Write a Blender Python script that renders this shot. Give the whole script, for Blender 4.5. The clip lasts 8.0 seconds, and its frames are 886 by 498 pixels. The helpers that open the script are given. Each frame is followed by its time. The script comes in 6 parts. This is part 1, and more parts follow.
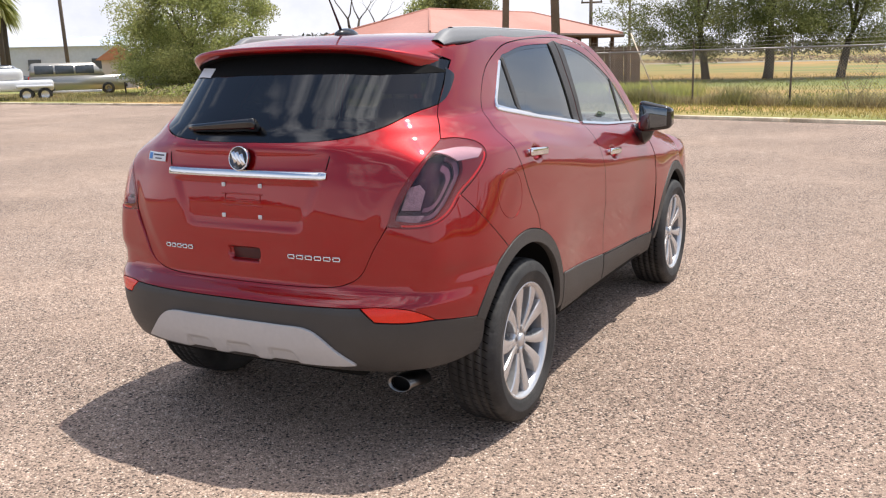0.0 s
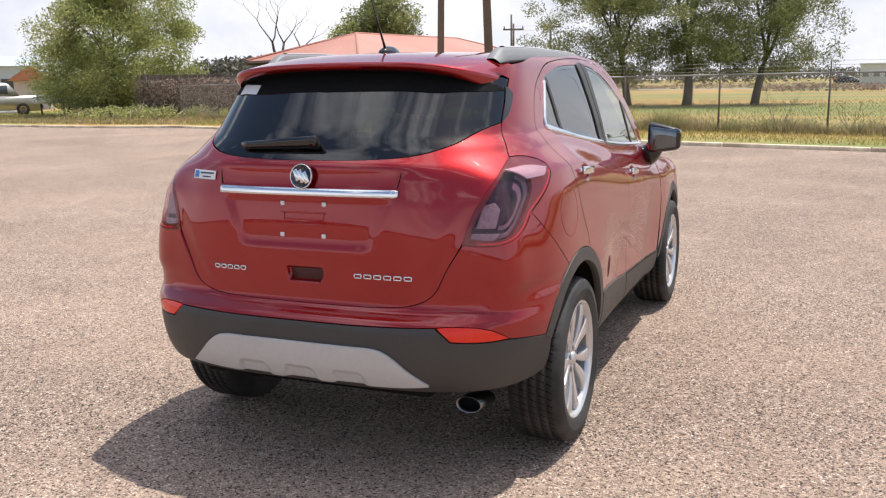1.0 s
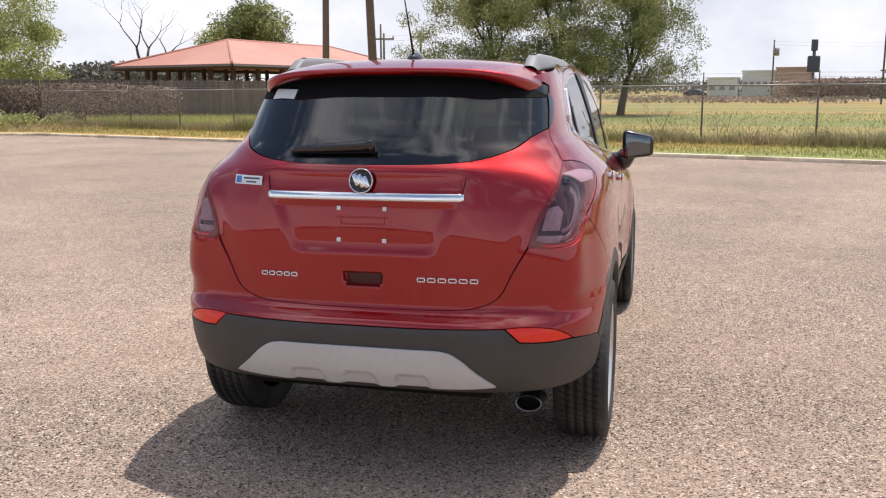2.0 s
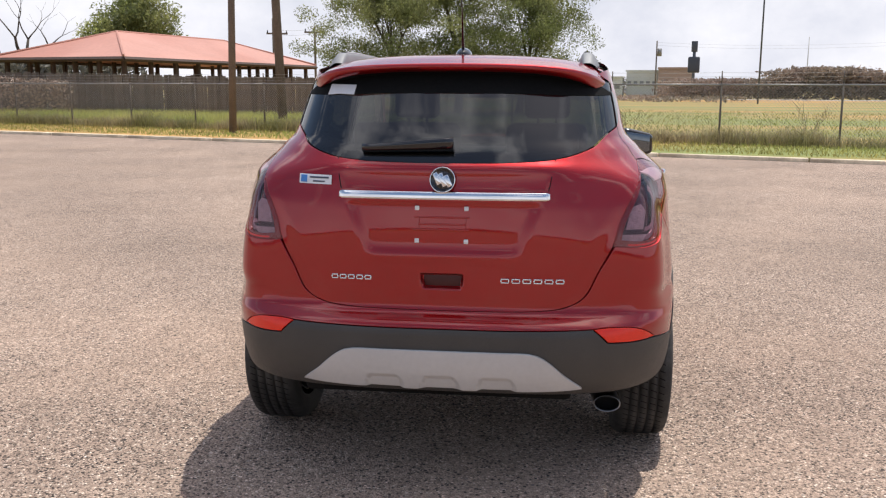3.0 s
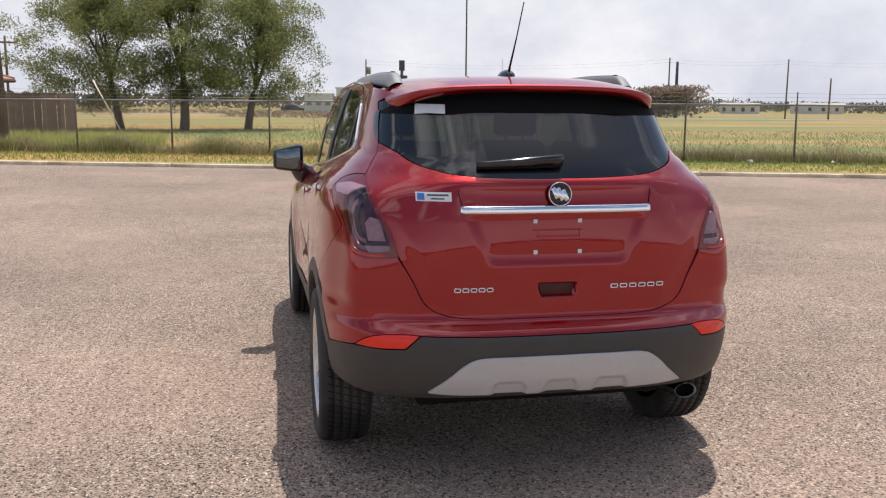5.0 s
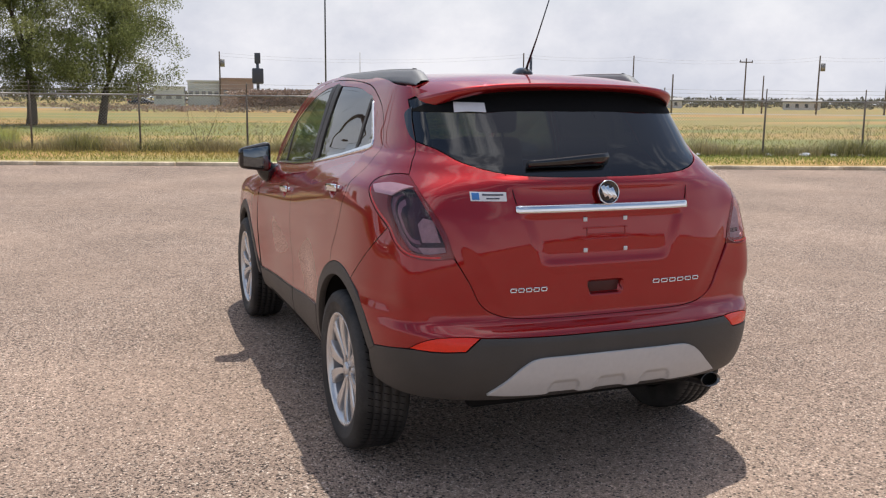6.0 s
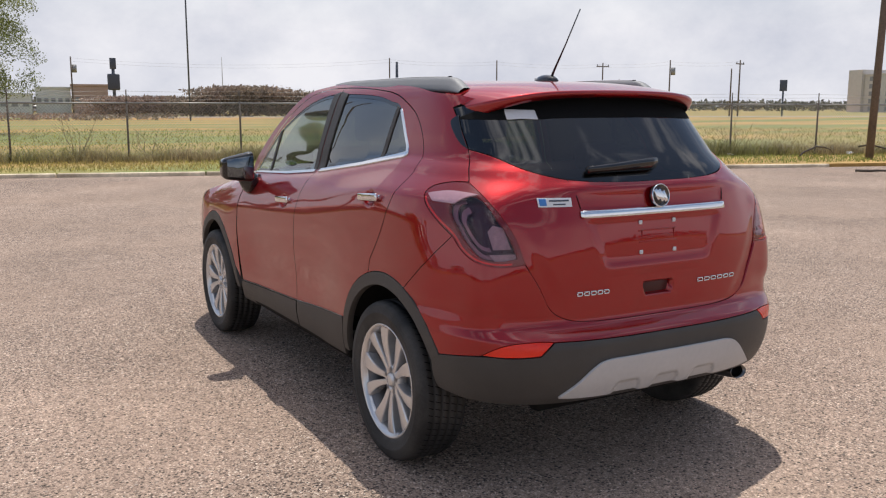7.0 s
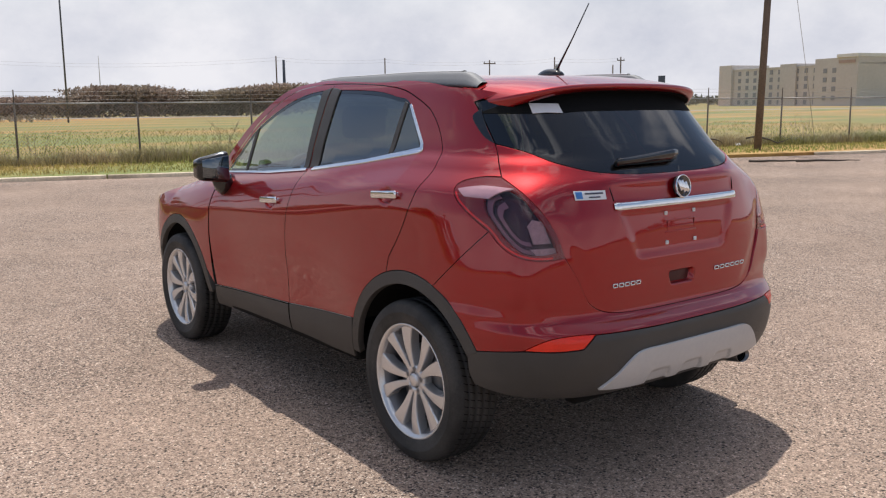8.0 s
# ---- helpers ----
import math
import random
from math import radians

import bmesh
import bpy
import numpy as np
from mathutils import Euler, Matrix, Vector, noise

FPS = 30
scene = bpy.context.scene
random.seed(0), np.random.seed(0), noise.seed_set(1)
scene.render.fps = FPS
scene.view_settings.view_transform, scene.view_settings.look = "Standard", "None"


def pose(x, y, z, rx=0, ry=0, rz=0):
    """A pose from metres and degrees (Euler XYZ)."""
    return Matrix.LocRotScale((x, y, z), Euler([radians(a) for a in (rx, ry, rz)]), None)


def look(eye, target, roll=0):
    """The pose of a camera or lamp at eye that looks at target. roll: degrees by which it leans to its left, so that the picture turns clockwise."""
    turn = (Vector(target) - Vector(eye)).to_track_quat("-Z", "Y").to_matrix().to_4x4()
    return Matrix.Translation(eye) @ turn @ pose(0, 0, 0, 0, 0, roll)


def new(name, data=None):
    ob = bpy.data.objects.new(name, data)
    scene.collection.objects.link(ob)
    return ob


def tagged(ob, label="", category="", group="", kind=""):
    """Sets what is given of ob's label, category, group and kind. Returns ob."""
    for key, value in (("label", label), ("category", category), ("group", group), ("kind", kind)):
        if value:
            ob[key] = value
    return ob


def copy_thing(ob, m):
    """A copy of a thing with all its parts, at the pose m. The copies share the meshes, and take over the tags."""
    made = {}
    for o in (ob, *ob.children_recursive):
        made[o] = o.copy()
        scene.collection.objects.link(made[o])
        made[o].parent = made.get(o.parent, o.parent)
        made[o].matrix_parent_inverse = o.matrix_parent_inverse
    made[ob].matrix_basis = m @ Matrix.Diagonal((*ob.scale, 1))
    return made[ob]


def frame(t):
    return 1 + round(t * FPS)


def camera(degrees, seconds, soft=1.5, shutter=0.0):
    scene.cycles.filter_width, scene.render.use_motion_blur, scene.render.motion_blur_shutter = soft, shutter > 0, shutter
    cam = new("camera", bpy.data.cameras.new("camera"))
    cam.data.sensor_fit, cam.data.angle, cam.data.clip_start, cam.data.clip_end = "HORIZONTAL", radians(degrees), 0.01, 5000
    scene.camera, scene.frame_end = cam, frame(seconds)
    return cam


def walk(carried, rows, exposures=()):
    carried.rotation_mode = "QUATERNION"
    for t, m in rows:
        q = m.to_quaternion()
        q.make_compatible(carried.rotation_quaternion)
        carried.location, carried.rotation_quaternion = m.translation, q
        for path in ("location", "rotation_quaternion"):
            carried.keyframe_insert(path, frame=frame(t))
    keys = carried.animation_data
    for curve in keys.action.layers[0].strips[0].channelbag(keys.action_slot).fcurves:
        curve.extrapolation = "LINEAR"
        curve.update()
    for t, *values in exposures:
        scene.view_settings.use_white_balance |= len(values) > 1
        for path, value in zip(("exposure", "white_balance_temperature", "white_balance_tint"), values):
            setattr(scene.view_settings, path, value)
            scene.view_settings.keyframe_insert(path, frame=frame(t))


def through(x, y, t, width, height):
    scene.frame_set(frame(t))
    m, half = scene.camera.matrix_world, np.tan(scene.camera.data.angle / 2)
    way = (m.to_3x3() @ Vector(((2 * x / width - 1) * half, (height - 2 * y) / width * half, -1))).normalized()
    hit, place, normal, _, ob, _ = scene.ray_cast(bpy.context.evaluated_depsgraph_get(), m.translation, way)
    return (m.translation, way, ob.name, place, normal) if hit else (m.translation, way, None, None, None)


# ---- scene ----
cam = camera(53.1, 8.0, soft=1.2)
PATH = [
    (0, (2.265, -3.306, 1.511), (1.342, -1.582, 1.094), -1.6),
    (0.5, (2.062, -3.324, 1.497), (1.157, -1.585, 1.102), -1.7),
    (1, (1.75, -3.518, 1.497), (0.988, -1.706, 1.129), -1.0),
    (2.5, (0.738, -3.822, 1.49), (0.37, -1.888, 1.134), -0.3),
    (3, (0.375, -3.834, 1.492), (0.143, -1.88, 1.133), 0.2),
    (3.5, (-0.009, -3.945, 1.511), (-0.007, -1.977, 1.155), 1.0),
    (4, (-0.358, -3.885, 1.515), (-0.241, -1.921, 1.156), 1.1),
    (4.5, (-0.738, -3.931, 1.493), (-0.5, -1.972, 1.165), 0.7),
    (6, (-1.835, -3.634, 1.507), (-1.114, -1.798, 1.177), 0.6),
    (6.5, (-2.118, -3.436, 1.508), (-1.307, -1.637, 1.183), 0.5),
    (7, (-2.517, -3.306, 1.515), (-1.525, -1.599, 1.197), 0.1),
    (7.5, (-2.699, -3.115, 1.492), (-1.631, -1.454, 1.176), 0.1),
    (8, (-2.954, -2.958, 1.505), (-1.756, -1.389, 1.181), -0.5),
]
walk(cam, [(t, look(eye, target, roll)) for t, eye, target, roll in PATH],
     [(0, 0.26), (1, 0.21), (3.5, 0.03), (4.5, -0.05), (6, -0.12), (8, -0.18)])


# ---------------------------------------------------------------- world, sun
TO_SUN = Vector((0.19, 0.32, 1.0)).normalized()
world = bpy.data.worlds.new("sky")
scene.world = world
world.use_nodes = True
wt = world.node_tree
wt.nodes.clear()


def wnode(kind, **values):
    n = wt.nodes.new(kind)
    for key, value in values.items():
        n.inputs[key].default_value = value
    return n


w_out = wnode("ShaderNodeOutputWorld")
w_bg = wnode("ShaderNodeBackground", Strength=0.140)
w_sky = wt.nodes.new("ShaderNodeTexSky")
w_sky.sky_type = "NISHITA"
w_sky.sun_disc = False
w_sky.sun_elevation = math.asin(TO_SUN.z)
w_sky.sun_rotation = math.atan2(TO_SUN.x, TO_SUN.y)
w_sky.dust_density = 2.0
w_co = wt.nodes.new("ShaderNodeTexCoord")
w_map = wnode("ShaderNodeMapping", Scale=(1.0, 1.0, 1.4))
w_noise = wnode("ShaderNodeTexNoise", Scale=3.4, Detail=8.0, Roughness=0.56, Distortion=0.5)
w_ramp = wt.nodes.new("ShaderNodeValToRGB")
w_ramp.color_ramp.elements[0].position, w_ramp.color_ramp.elements[1].position = 0.50, 0.63
w_noise2 = wnode("ShaderNodeTexNoise", Scale=4.2, Detail=7.0, Roughness=0.6)
w_tone = wt.nodes.new("ShaderNodeValToRGB")
w_tone.color_ramp.elements[0].position, w_tone.color_ramp.elements[1].position = 0.36, 0.62
w_tone.color_ramp.elements[0].color = (5.0, 5.15, 5.85, 1)
w_tone.color_ramp.elements[1].color = (7.0, 6.95, 7.3, 1)
w_xyz = wt.nodes.new("ShaderNodeSeparateXYZ")
w_haze = wnode("ShaderNodeMapRange")
for k_, v_ in enumerate((0.08, 0.34, 1.0, 0.0)):
    w_haze.inputs[k_ + 1].default_value = v_
w_max = wt.nodes.new("ShaderNodeMath")
w_max.operation = "MAXIMUM"
w_lift = wnode("ShaderNodeMapRange")
for k_, v_ in enumerate((0.30, 0.75, 1.0, 1.75)):
    w_lift.inputs[k_ + 1].default_value = v_
w_high = wt.nodes.new("ShaderNodeVectorMath")
w_high.operation = "SCALE"
w_mix = wt.nodes.new("ShaderNodeMix")
w_mix.data_type = "RGBA"
for a, b in ((w_co.outputs["Generated"], w_map.inputs["Vector"]), (w_map.outputs[0], w_noise.inputs["Vector"]), (w_map.outputs[0], w_noise2.inputs["Vector"]),
             (w_co.outputs["Generated"], w_xyz.inputs[0]), (w_xyz.outputs[2], w_haze.inputs[0]), (w_haze.outputs[0], w_max.inputs[0]), (w_ramp.outputs[0], w_max.inputs[1]),
             (w_noise.outputs["Fac"], w_ramp.inputs[0]), (w_noise2.outputs["Fac"], w_tone.inputs[0]), (w_max.outputs[0], w_mix.inputs[0]),
             (w_sky.outputs[0], w_mix.inputs[6]), (w_xyz.outputs[2], w_lift.inputs[0]), (w_lift.outputs[0], w_high.inputs["Scale"]), (w_tone.outputs[0], w_high.inputs[0]), (w_high.outputs[0], w_mix.inputs[7]), (w_mix.outputs[2], w_bg.inputs[0]), (w_bg.outputs[0], w_out.inputs[0])):
    wt.links.new(a, b)

sun = new("sun", bpy.data.lights.new("sun", "SUN"))
sun.data.energy, sun.data.angle, sun.data.color = 4.1, radians(0.6), (1.0, 0.96, 0.90)
sun.matrix_world = look(TO_SUN * 50, (0, 0, 0))


# ---------------------------------------------------------------- materials
def mat(name, color, rough=0.5, metal=0.0, vary=0.15, scale=6.0, bump=0.0, bump_scale=60.0, coat=0.0, fine=None, second=None, second_scale=1.0, spec=0.5, rand=0.0, island=0.0):
    """A Principled material: colour with coarse and fine variation, an optional second tone in patches, and fine relief."""
    m = bpy.data.materials.new(name)
    m.use_nodes = True
    t = m.node_tree
    b = t.nodes["Principled BSDF"]
    b.inputs["Roughness"].default_value = rough
    b.inputs["Metallic"].default_value = metal
    b.inputs["Specular IOR Level"].default_value = spec
    b.inputs["Coat Weight"].default_value = coat
    b.inputs["Coat Roughness"].default_value = 0.02
    co = t.nodes.new("ShaderNodeTexCoord")
    n1 = t.nodes.new("ShaderNodeTexNoise")
    n1.inputs["Scale"].default_value, n1.inputs["Detail"].default_value = scale, 4.0
    n2 = t.nodes.new("ShaderNodeTexNoise")
    n2.inputs["Scale"].default_value, n2.inputs["Detail"].default_value = fine or scale * 14, 3.0
    t.links.new(co.outputs["Object"], n1.inputs["Vector"])
    t.links.new(co.outputs["Object"], n2.inputs["Vector"])
    add = t.nodes.new("ShaderNodeMath")
    add.operation = "ADD"
    t.links.new(n1.outputs["Fac"], add.inputs[0])
    t.links.new(n2.outputs["Fac"], add.inputs[1])
    rng = t.nodes.new("ShaderNodeMapRange")
    rng.inputs[1].default_value, rng.inputs[2].default_value = 0.6, 1.4
    rng.inputs[3].default_value, rng.inputs[4].default_value = 1 - vary, 1 + vary
    t.links.new(add.outputs[0], rng.inputs[0])
    val = rng.outputs[0]
    for amount, kind, out in ((rand, "ShaderNodeObjectInfo", "Random"), (island, "ShaderNodeNewGeometry", "Random Per Island")):
        if amount:
            info = t.nodes.new(kind)
            r2 = t.nodes.new("ShaderNodeMapRange")
            r2.inputs[3].default_value, r2.inputs[4].default_value = 1 - amount, 1 + amount
            t.links.new(info.outputs[out], r2.inputs[0])
            mul = t.nodes.new("ShaderNodeMath")
            mul.operation = "MULTIPLY"
            t.links.new(val, mul.inputs[0])
            t.links.new(r2.outputs[0], mul.inputs[1])
            val = mul.outputs[0]
    base = t.nodes.new("ShaderNodeMix")
    base.data_type = "RGBA"
    base.inputs[6].default_value = (*color, 1)
    base.inputs[7].default_value = (*(second or color), 1)
    base.inputs[0].default_value = 0.0
    if second:
        n3 = t.nodes.new("ShaderNodeTexNoise")
        n3.inputs["Scale"].default_value, n3.inputs["Detail"].default_value = second_scale, 5.0
        t.links.new(co.outputs["Object"], n3.inputs["Vector"])
        r3 = t.nodes.new("ShaderNodeMapRange")
        r3.inputs[1].default_value, r3.inputs[2].default_value = 0.42, 0.60
        t.links.new(n3.outputs["Fac"], r3.inputs[0])
        t.links.new(r3.outputs[0], base.inputs[0])
    mulc = t.nodes.new("ShaderNodeVectorMath")
    mulc.operation = "SCALE"
    t.links.new(base.outputs[2], mulc.inputs[0])
    t.links.new(val, mulc.inputs["Scale"])
    t.links.new(mulc.outputs[0], b.inputs["Base Color"])
    if bump:
        nb = t.nodes.new("ShaderNodeTexNoise")
        nb.inputs["Scale"].default_value, nb.inputs["Detail"].default_value = bump_scale, 4.0
        t.links.new(co.outputs["Object"], nb.inputs["Vector"])
        bp = t.nodes.new("ShaderNodeBump")
        bp.inputs["Strength"].default_value, bp.inputs["Distance"].default_value = bump, 0.01
        t.links.new(nb.outputs["Fac"], bp.inputs["Height"])
        t.links.new(bp.outputs[0], b.inputs["Normal"])
    return m


def glass_mat(name, tint, gloss=0.015, r0=0.065):
    """Thin tinted glass: see-through in its tint, with a mirror-like sheen by Fresnel."""
    m = bpy.data.materials.new(name)
    m.use_nodes = True
    t = m.node_tree
    t.nodes.clear()
    out = t.nodes.new("ShaderNodeOutputMaterial")
    tr = t.nodes.new("ShaderNodeBsdfTransparent")
    tr.inputs[0].default_value = (*tint, 1)
    gl = t.nodes.new("ShaderNodeBsdfGlossy")
    gl.inputs["Roughness"].default_value = gloss
    lw = t.nodes.new("ShaderNodeLayerWeight")
    lw.inputs["Blend"].default_value = 0.5
    pw = t.nodes.new("ShaderNodeMath")
    pw.operation = "POWER"
    pw.inputs[1].default_value = 4.6
    t.links.new(lw.outputs["Facing"], pw.inputs[0])
    fr = t.nodes.new("ShaderNodeMath")
    fr.operation = "MULTIPLY_ADD"
    fr.inputs[1].default_value, fr.inputs[2].default_value = 1.0 - r0, r0
    t.links.new(pw.outputs[0], fr.inputs[0])
    mx = t.nodes.new("ShaderNodeMixShader")
    t.links.new(fr.outputs[0], mx.inputs[0])
    t.links.new(tr.outputs[0], mx.inputs[1])
    t.links.new(gl.outputs[0], mx.inputs[2])
    t.links.new(mx.outputs[0], out.inputs[0])
    return m


def gravel_mat():
    """Chip-seal paving: pale pinkish chips with dark ones among them, worn pale tracks, patches where the tar shows."""
    m = bpy.data.materials.new("chip_seal")
    m.use_nodes = True
    t = m.node_tree
    b = t.nodes["Principled BSDF"]
    b.inputs["Roughness"].default_value = 0.9
    b.inputs["Specular IOR Level"].default_value = 0.25
    co = t.nodes.new("ShaderNodeTexCoord")

    def tex(kind, scale, detail=3.0):
        n = t.nodes.new(kind)
        n.inputs["Scale"].default_value = scale
        if "Detail" in n.inputs:
            n.inputs["Detail"].default_value = detail
        t.links.new(co.outputs["Object"], n.inputs["Vector"])
        return n

    chips = tex("ShaderNodeTexVoronoi", 132.0, 0.0)
    chips.voronoi_dimensions = "3D"
    ramp = t.nodes.new("ShaderNodeValToRGB")
    r = ramp.color_ramp
    r.elements[0].position, r.elements[0].color = 0.0, (0.05, 0.040, 0.038, 1)
    r.elements[1].position, r.elements[1].color = 1.0, (0.90, 0.76, 0.63, 1)
    for pos, col in ((0.12, (0.08, 0.060, 0.052, 1)), (0.17, (0.32, 0.232, 0.180, 1)), (0.55, (0.41, 0.300, 0.232, 1)), (0.92, (0.52, 0.39, 0.300, 1))):
        e = r.elements.new(pos)
        e.color = col
    sep = t.nodes.new("ShaderNodeSeparateColor")
    t.links.new(chips.outputs["Color"], sep.inputs[0])
    t.links.new(sep.outputs[0], ramp.inputs[0])
    # sparse larger dark stones
    big = tex("ShaderNodeTexVoronoi", 66.0, 0.0)
    bsep = t.nodes.new("ShaderNodeSeparateColor")
    t.links.new(big.outputs["Color"], bsep.inputs[0])
    bpick = t.nodes.new("ShaderNodeMapRange")
    bpick.inputs[1].default_value, bpick.inputs[2].default_value, bpick.inputs[3].default_value, bpick.inputs[4].default_value = 0.21, 0.23, 1.0, 0.0
    t.links.new(bsep.outputs[1], bpick.inputs[0])
    bcore = t.nodes.new("ShaderNodeMapRange")
    bcore.inputs[1].default_value, bcore.inputs[2].default_value, bcore.inputs[3].default_value, bcore.inputs[4].default_value = 0.34, 0.46, 0.92, 0.0
    t.links.new(big.outputs["Distance"], bcore.inputs[0])
    bmul = t.nodes.new("ShaderNodeMath")
    bmul.operation = "MULTIPLY"
    t.links.new(bpick.outputs[0], bmul.inputs[0])
    t.links.new(bcore.outputs[0], bmul.inputs[1])
    stone = t.nodes.new("ShaderNodeMix")
    stone.data_type = "RGBA"
    stone.inputs[7].default_value = (0.050, 0.040, 0.036, 1)
    t.links.new(bmul.outputs[0], stone.inputs[0])
    # joints between the chips
    edge = t.nodes.new("ShaderNodeMapRange")
    edge.inputs[1].default_value, edge.inputs[2].default_value, edge.inputs[3].default_value, edge.inputs[4].default_value = 0.40, 0.85, 1.0, 0.60
    t.links.new(chips.outputs["Distance"], edge.inputs[0])
    # broad wear
    wide = tex("ShaderNodeTexNoise", 0.35, 5.0)
    wide_r = t.nodes.new("ShaderNodeMapRange")
    wide_r.inputs[1].default_value, wide_r.inputs[2].default_value, wide_r.inputs[3].default_value, wide_r.inputs[4].default_value = 0.35, 0.65, 0.88, 1.12
    t.links.new(wide.outputs["Fac"], wide_r.inputs[0])
    mid = tex("ShaderNodeTexNoise", 4.0, 6.0)
    mid_r = t.nodes.new("ShaderNodeMapRange")
    mid_r.inputs[1].default_value, mid_r.inputs[2].default_value, mid_r.inputs[3].default_value, mid_r.inputs[4].default_value = 0.35, 0.65, 0.94, 1.06
    t.links.new(mid.outputs["Fac"], mid_r.inputs[0])
    grit_r = t.nodes.new("ShaderNodeMapRange")
    grit_r.inputs[1].default_value, grit_r.inputs[2].default_value, grit_r.inputs[3].default_value, grit_r.inputs[4].default_value = 0.0, 1.0, 0.78, 1.26
    t.links.new(bsep.outputs[2], grit_r.inputs[0])
    k = None
    for socket in (edge.outputs[0], wide_r.outputs[0], mid_r.outputs[0], grit_r.outputs[0]):
        if k is None:
            k = socket
            continue
        mu = t.nodes.new("ShaderNodeMath")
        mu.operation = "MULTIPLY"
        t.links.new(k, mu.inputs[0])
        t.links.new(socket, mu.inputs[1])
        k = mu.outputs[0]
    dust = t.nodes.new("ShaderNodeMix")
    dust.data_type = "RGBA"
    dust.inputs[7].default_value = (0.49, 0.355, 0.268, 1)
    dn = tex("ShaderNodeTexNoise", 0.55, 7.0)
    dr = t.nodes.new("ShaderNodeMapRange")
    dr.inputs[1].default_value, dr.inputs[2].default_value, dr.inputs[4].default_value = 0.44, 0.68, 0.55
    t.links.new(dn.outputs["Fac"], dr.inputs[0])
    t.links.new(dr.outputs[0], dust.inputs[0])
    t.links.new(ramp.outputs[0], dust.inputs[6])
    sc = t.nodes.new("ShaderNodeVectorMath")
    sc.operation = "SCALE"
    t.links.new(dust.outputs[2], stone.inputs[6])
    t.links.new(stone.outputs[2], sc.inputs[0])
    t.links.new(k, sc.inputs["Scale"])
    t.links.new(sc.outputs[0], b.inputs["Base Color"])
    bp = t.nodes.new("ShaderNodeBump")
    bp.invert = True
    bp.inputs["Strength"].default_value, bp.inputs["Distance"].default_value = 1.0, 0.007
    t.links.new(chips.outputs["Distance"], bp.inputs["Height"])
    t.links.new(bp.outputs[0], b.inputs["Normal"])
    return m


def leaf_mat(name, color, second, second_scale=0.4, through=0.45, island=0.4):
    """Thin leaves: part of the light comes through."""
    m = mat(name, color, 0.6, 0.0, 0.25, 0.3, island=island, second=second, second_scale=second_scale)
    t = m.node_tree
    b = t.nodes["Principled BSDF"]
    out = t.nodes["Material Output"]
    tr = t.nodes.new("ShaderNodeBsdfTranslucent")
    t.links.new(b.inputs["Base Color"].links[0].from_socket, tr.inputs["Color"])
    mx = t.nodes.new("ShaderNodeMixShader")
    mx.inputs[0].default_value = through
    t.links.new(b.outputs[0], mx.inputs[1])
    t.links.new(tr.outputs[0], mx.inputs[2])
    t.links.new(mx.outputs[0], out.inputs["Surface"])
    return m


M_GRAVEL = gravel_mat()
M_PAINT = mat("red_metallic_paint", (0.315, 0.0046, 0.0066), 0.39, 0.72, 0.012, 3.0, coat=1.0, fine=350.0, spec=0.0)
M_PAINT.node_tree.nodes["Principled BSDF"].inputs["Coat IOR"].default_value = 1.62
M_BLACK = mat("black_textured_plastic", (0.050, 0.046, 0.042), 0.46, 0.0, 0.25, 5.0, 0.25, 700.0, fine=300.0)
M_GLOSS = mat("gloss_black", (0.008, 0.008, 0.009), 0.08, 0.0, 0.1, coat=0.5)
# Near-black for dark parts and gaps; the gaps' shade is in its colour.
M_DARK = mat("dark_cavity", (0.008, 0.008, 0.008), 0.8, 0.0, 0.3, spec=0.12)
M_SILVER = mat("silver_painted_plastic", (0.52, 0.52, 0.52), 0.42, 0.15, 0.05, 4.0, 0.03, 500.0)
M_RAIL = mat("satin_grey_rail", (0.22, 0.222, 0.225), 0.6, 0.15, 0.08, 8.0)
M_CHROME = mat("chrome", (0.78, 0.78, 0.80), 0.08, 1.0, 0.04)
M_TIP = mat("darkened_chrome", (0.20, 0.195, 0.19), 0.28, 1.0, 0.2, 30.0)
M_ALLOY = mat("machined_alloy", (0.66, 0.655, 0.65), 0.26, 0.65, 0.06, 9.0)
M_ALLOY_D = mat("painted_alloy_grey", (0.16, 0.16, 0.165), 0.4, 0.5, 0.1)
M_TYRE = mat("tyre_rubber", (0.022, 0.0215, 0.0205), 0.7, 0.0, 0.3, 8.0, 0.3, 250.0, second=(0.050, 0.047, 0.043), second_scale=5.0)
M_RED_LENS = mat("red_reflector_plastic", (0.85, 0.030, 0.010), 0.16, 0.0, 0.1, 20.0, 0.15, 400.0, coat=0.1)
M_RED_RIM = mat("red_lamp_rim", (0.20, 0.012, 0.013), 0.15, 0.0, 0.1, coat=0.2)
M_RED_LINE = mat("red_lamp_line", (0.80, 0.015, 0.014), 0.2)
M_BRAKE = mat("dark_red_lens", (0.32, 0.008, 0.010), 0.14, 0.0, 0.1, coat=0.3)
M_LAMP_IN = mat("lamp_inner_grey", (0.27, 0.20, 0.25), 0.25, 0.4, 0.2, 30.0)
M_LAMP_PALE = mat("lamp_pale_reflector", (0.74, 0.74, 0.77), 0.25, 0.4, 0.10, 30.0, 0.08, 120.0)
M_LAMP_DK = mat("lamp_housing", (0.060, 0.038, 0.048), 0.2, 0.3, 0.2, 30.0)
M_LAMP_CLEAR = mat("lamp_clear_block", (0.40, 0.41, 0.45), 0.2, 0.3, 0.3, 60.0, 0.5, 160.0)
# Red of the tailgate recess with the shade inside put into the colour.
M_PULL_SHADE = mat("shaded_red_plastic", (0.055, 0.004, 0.005), 0.45)
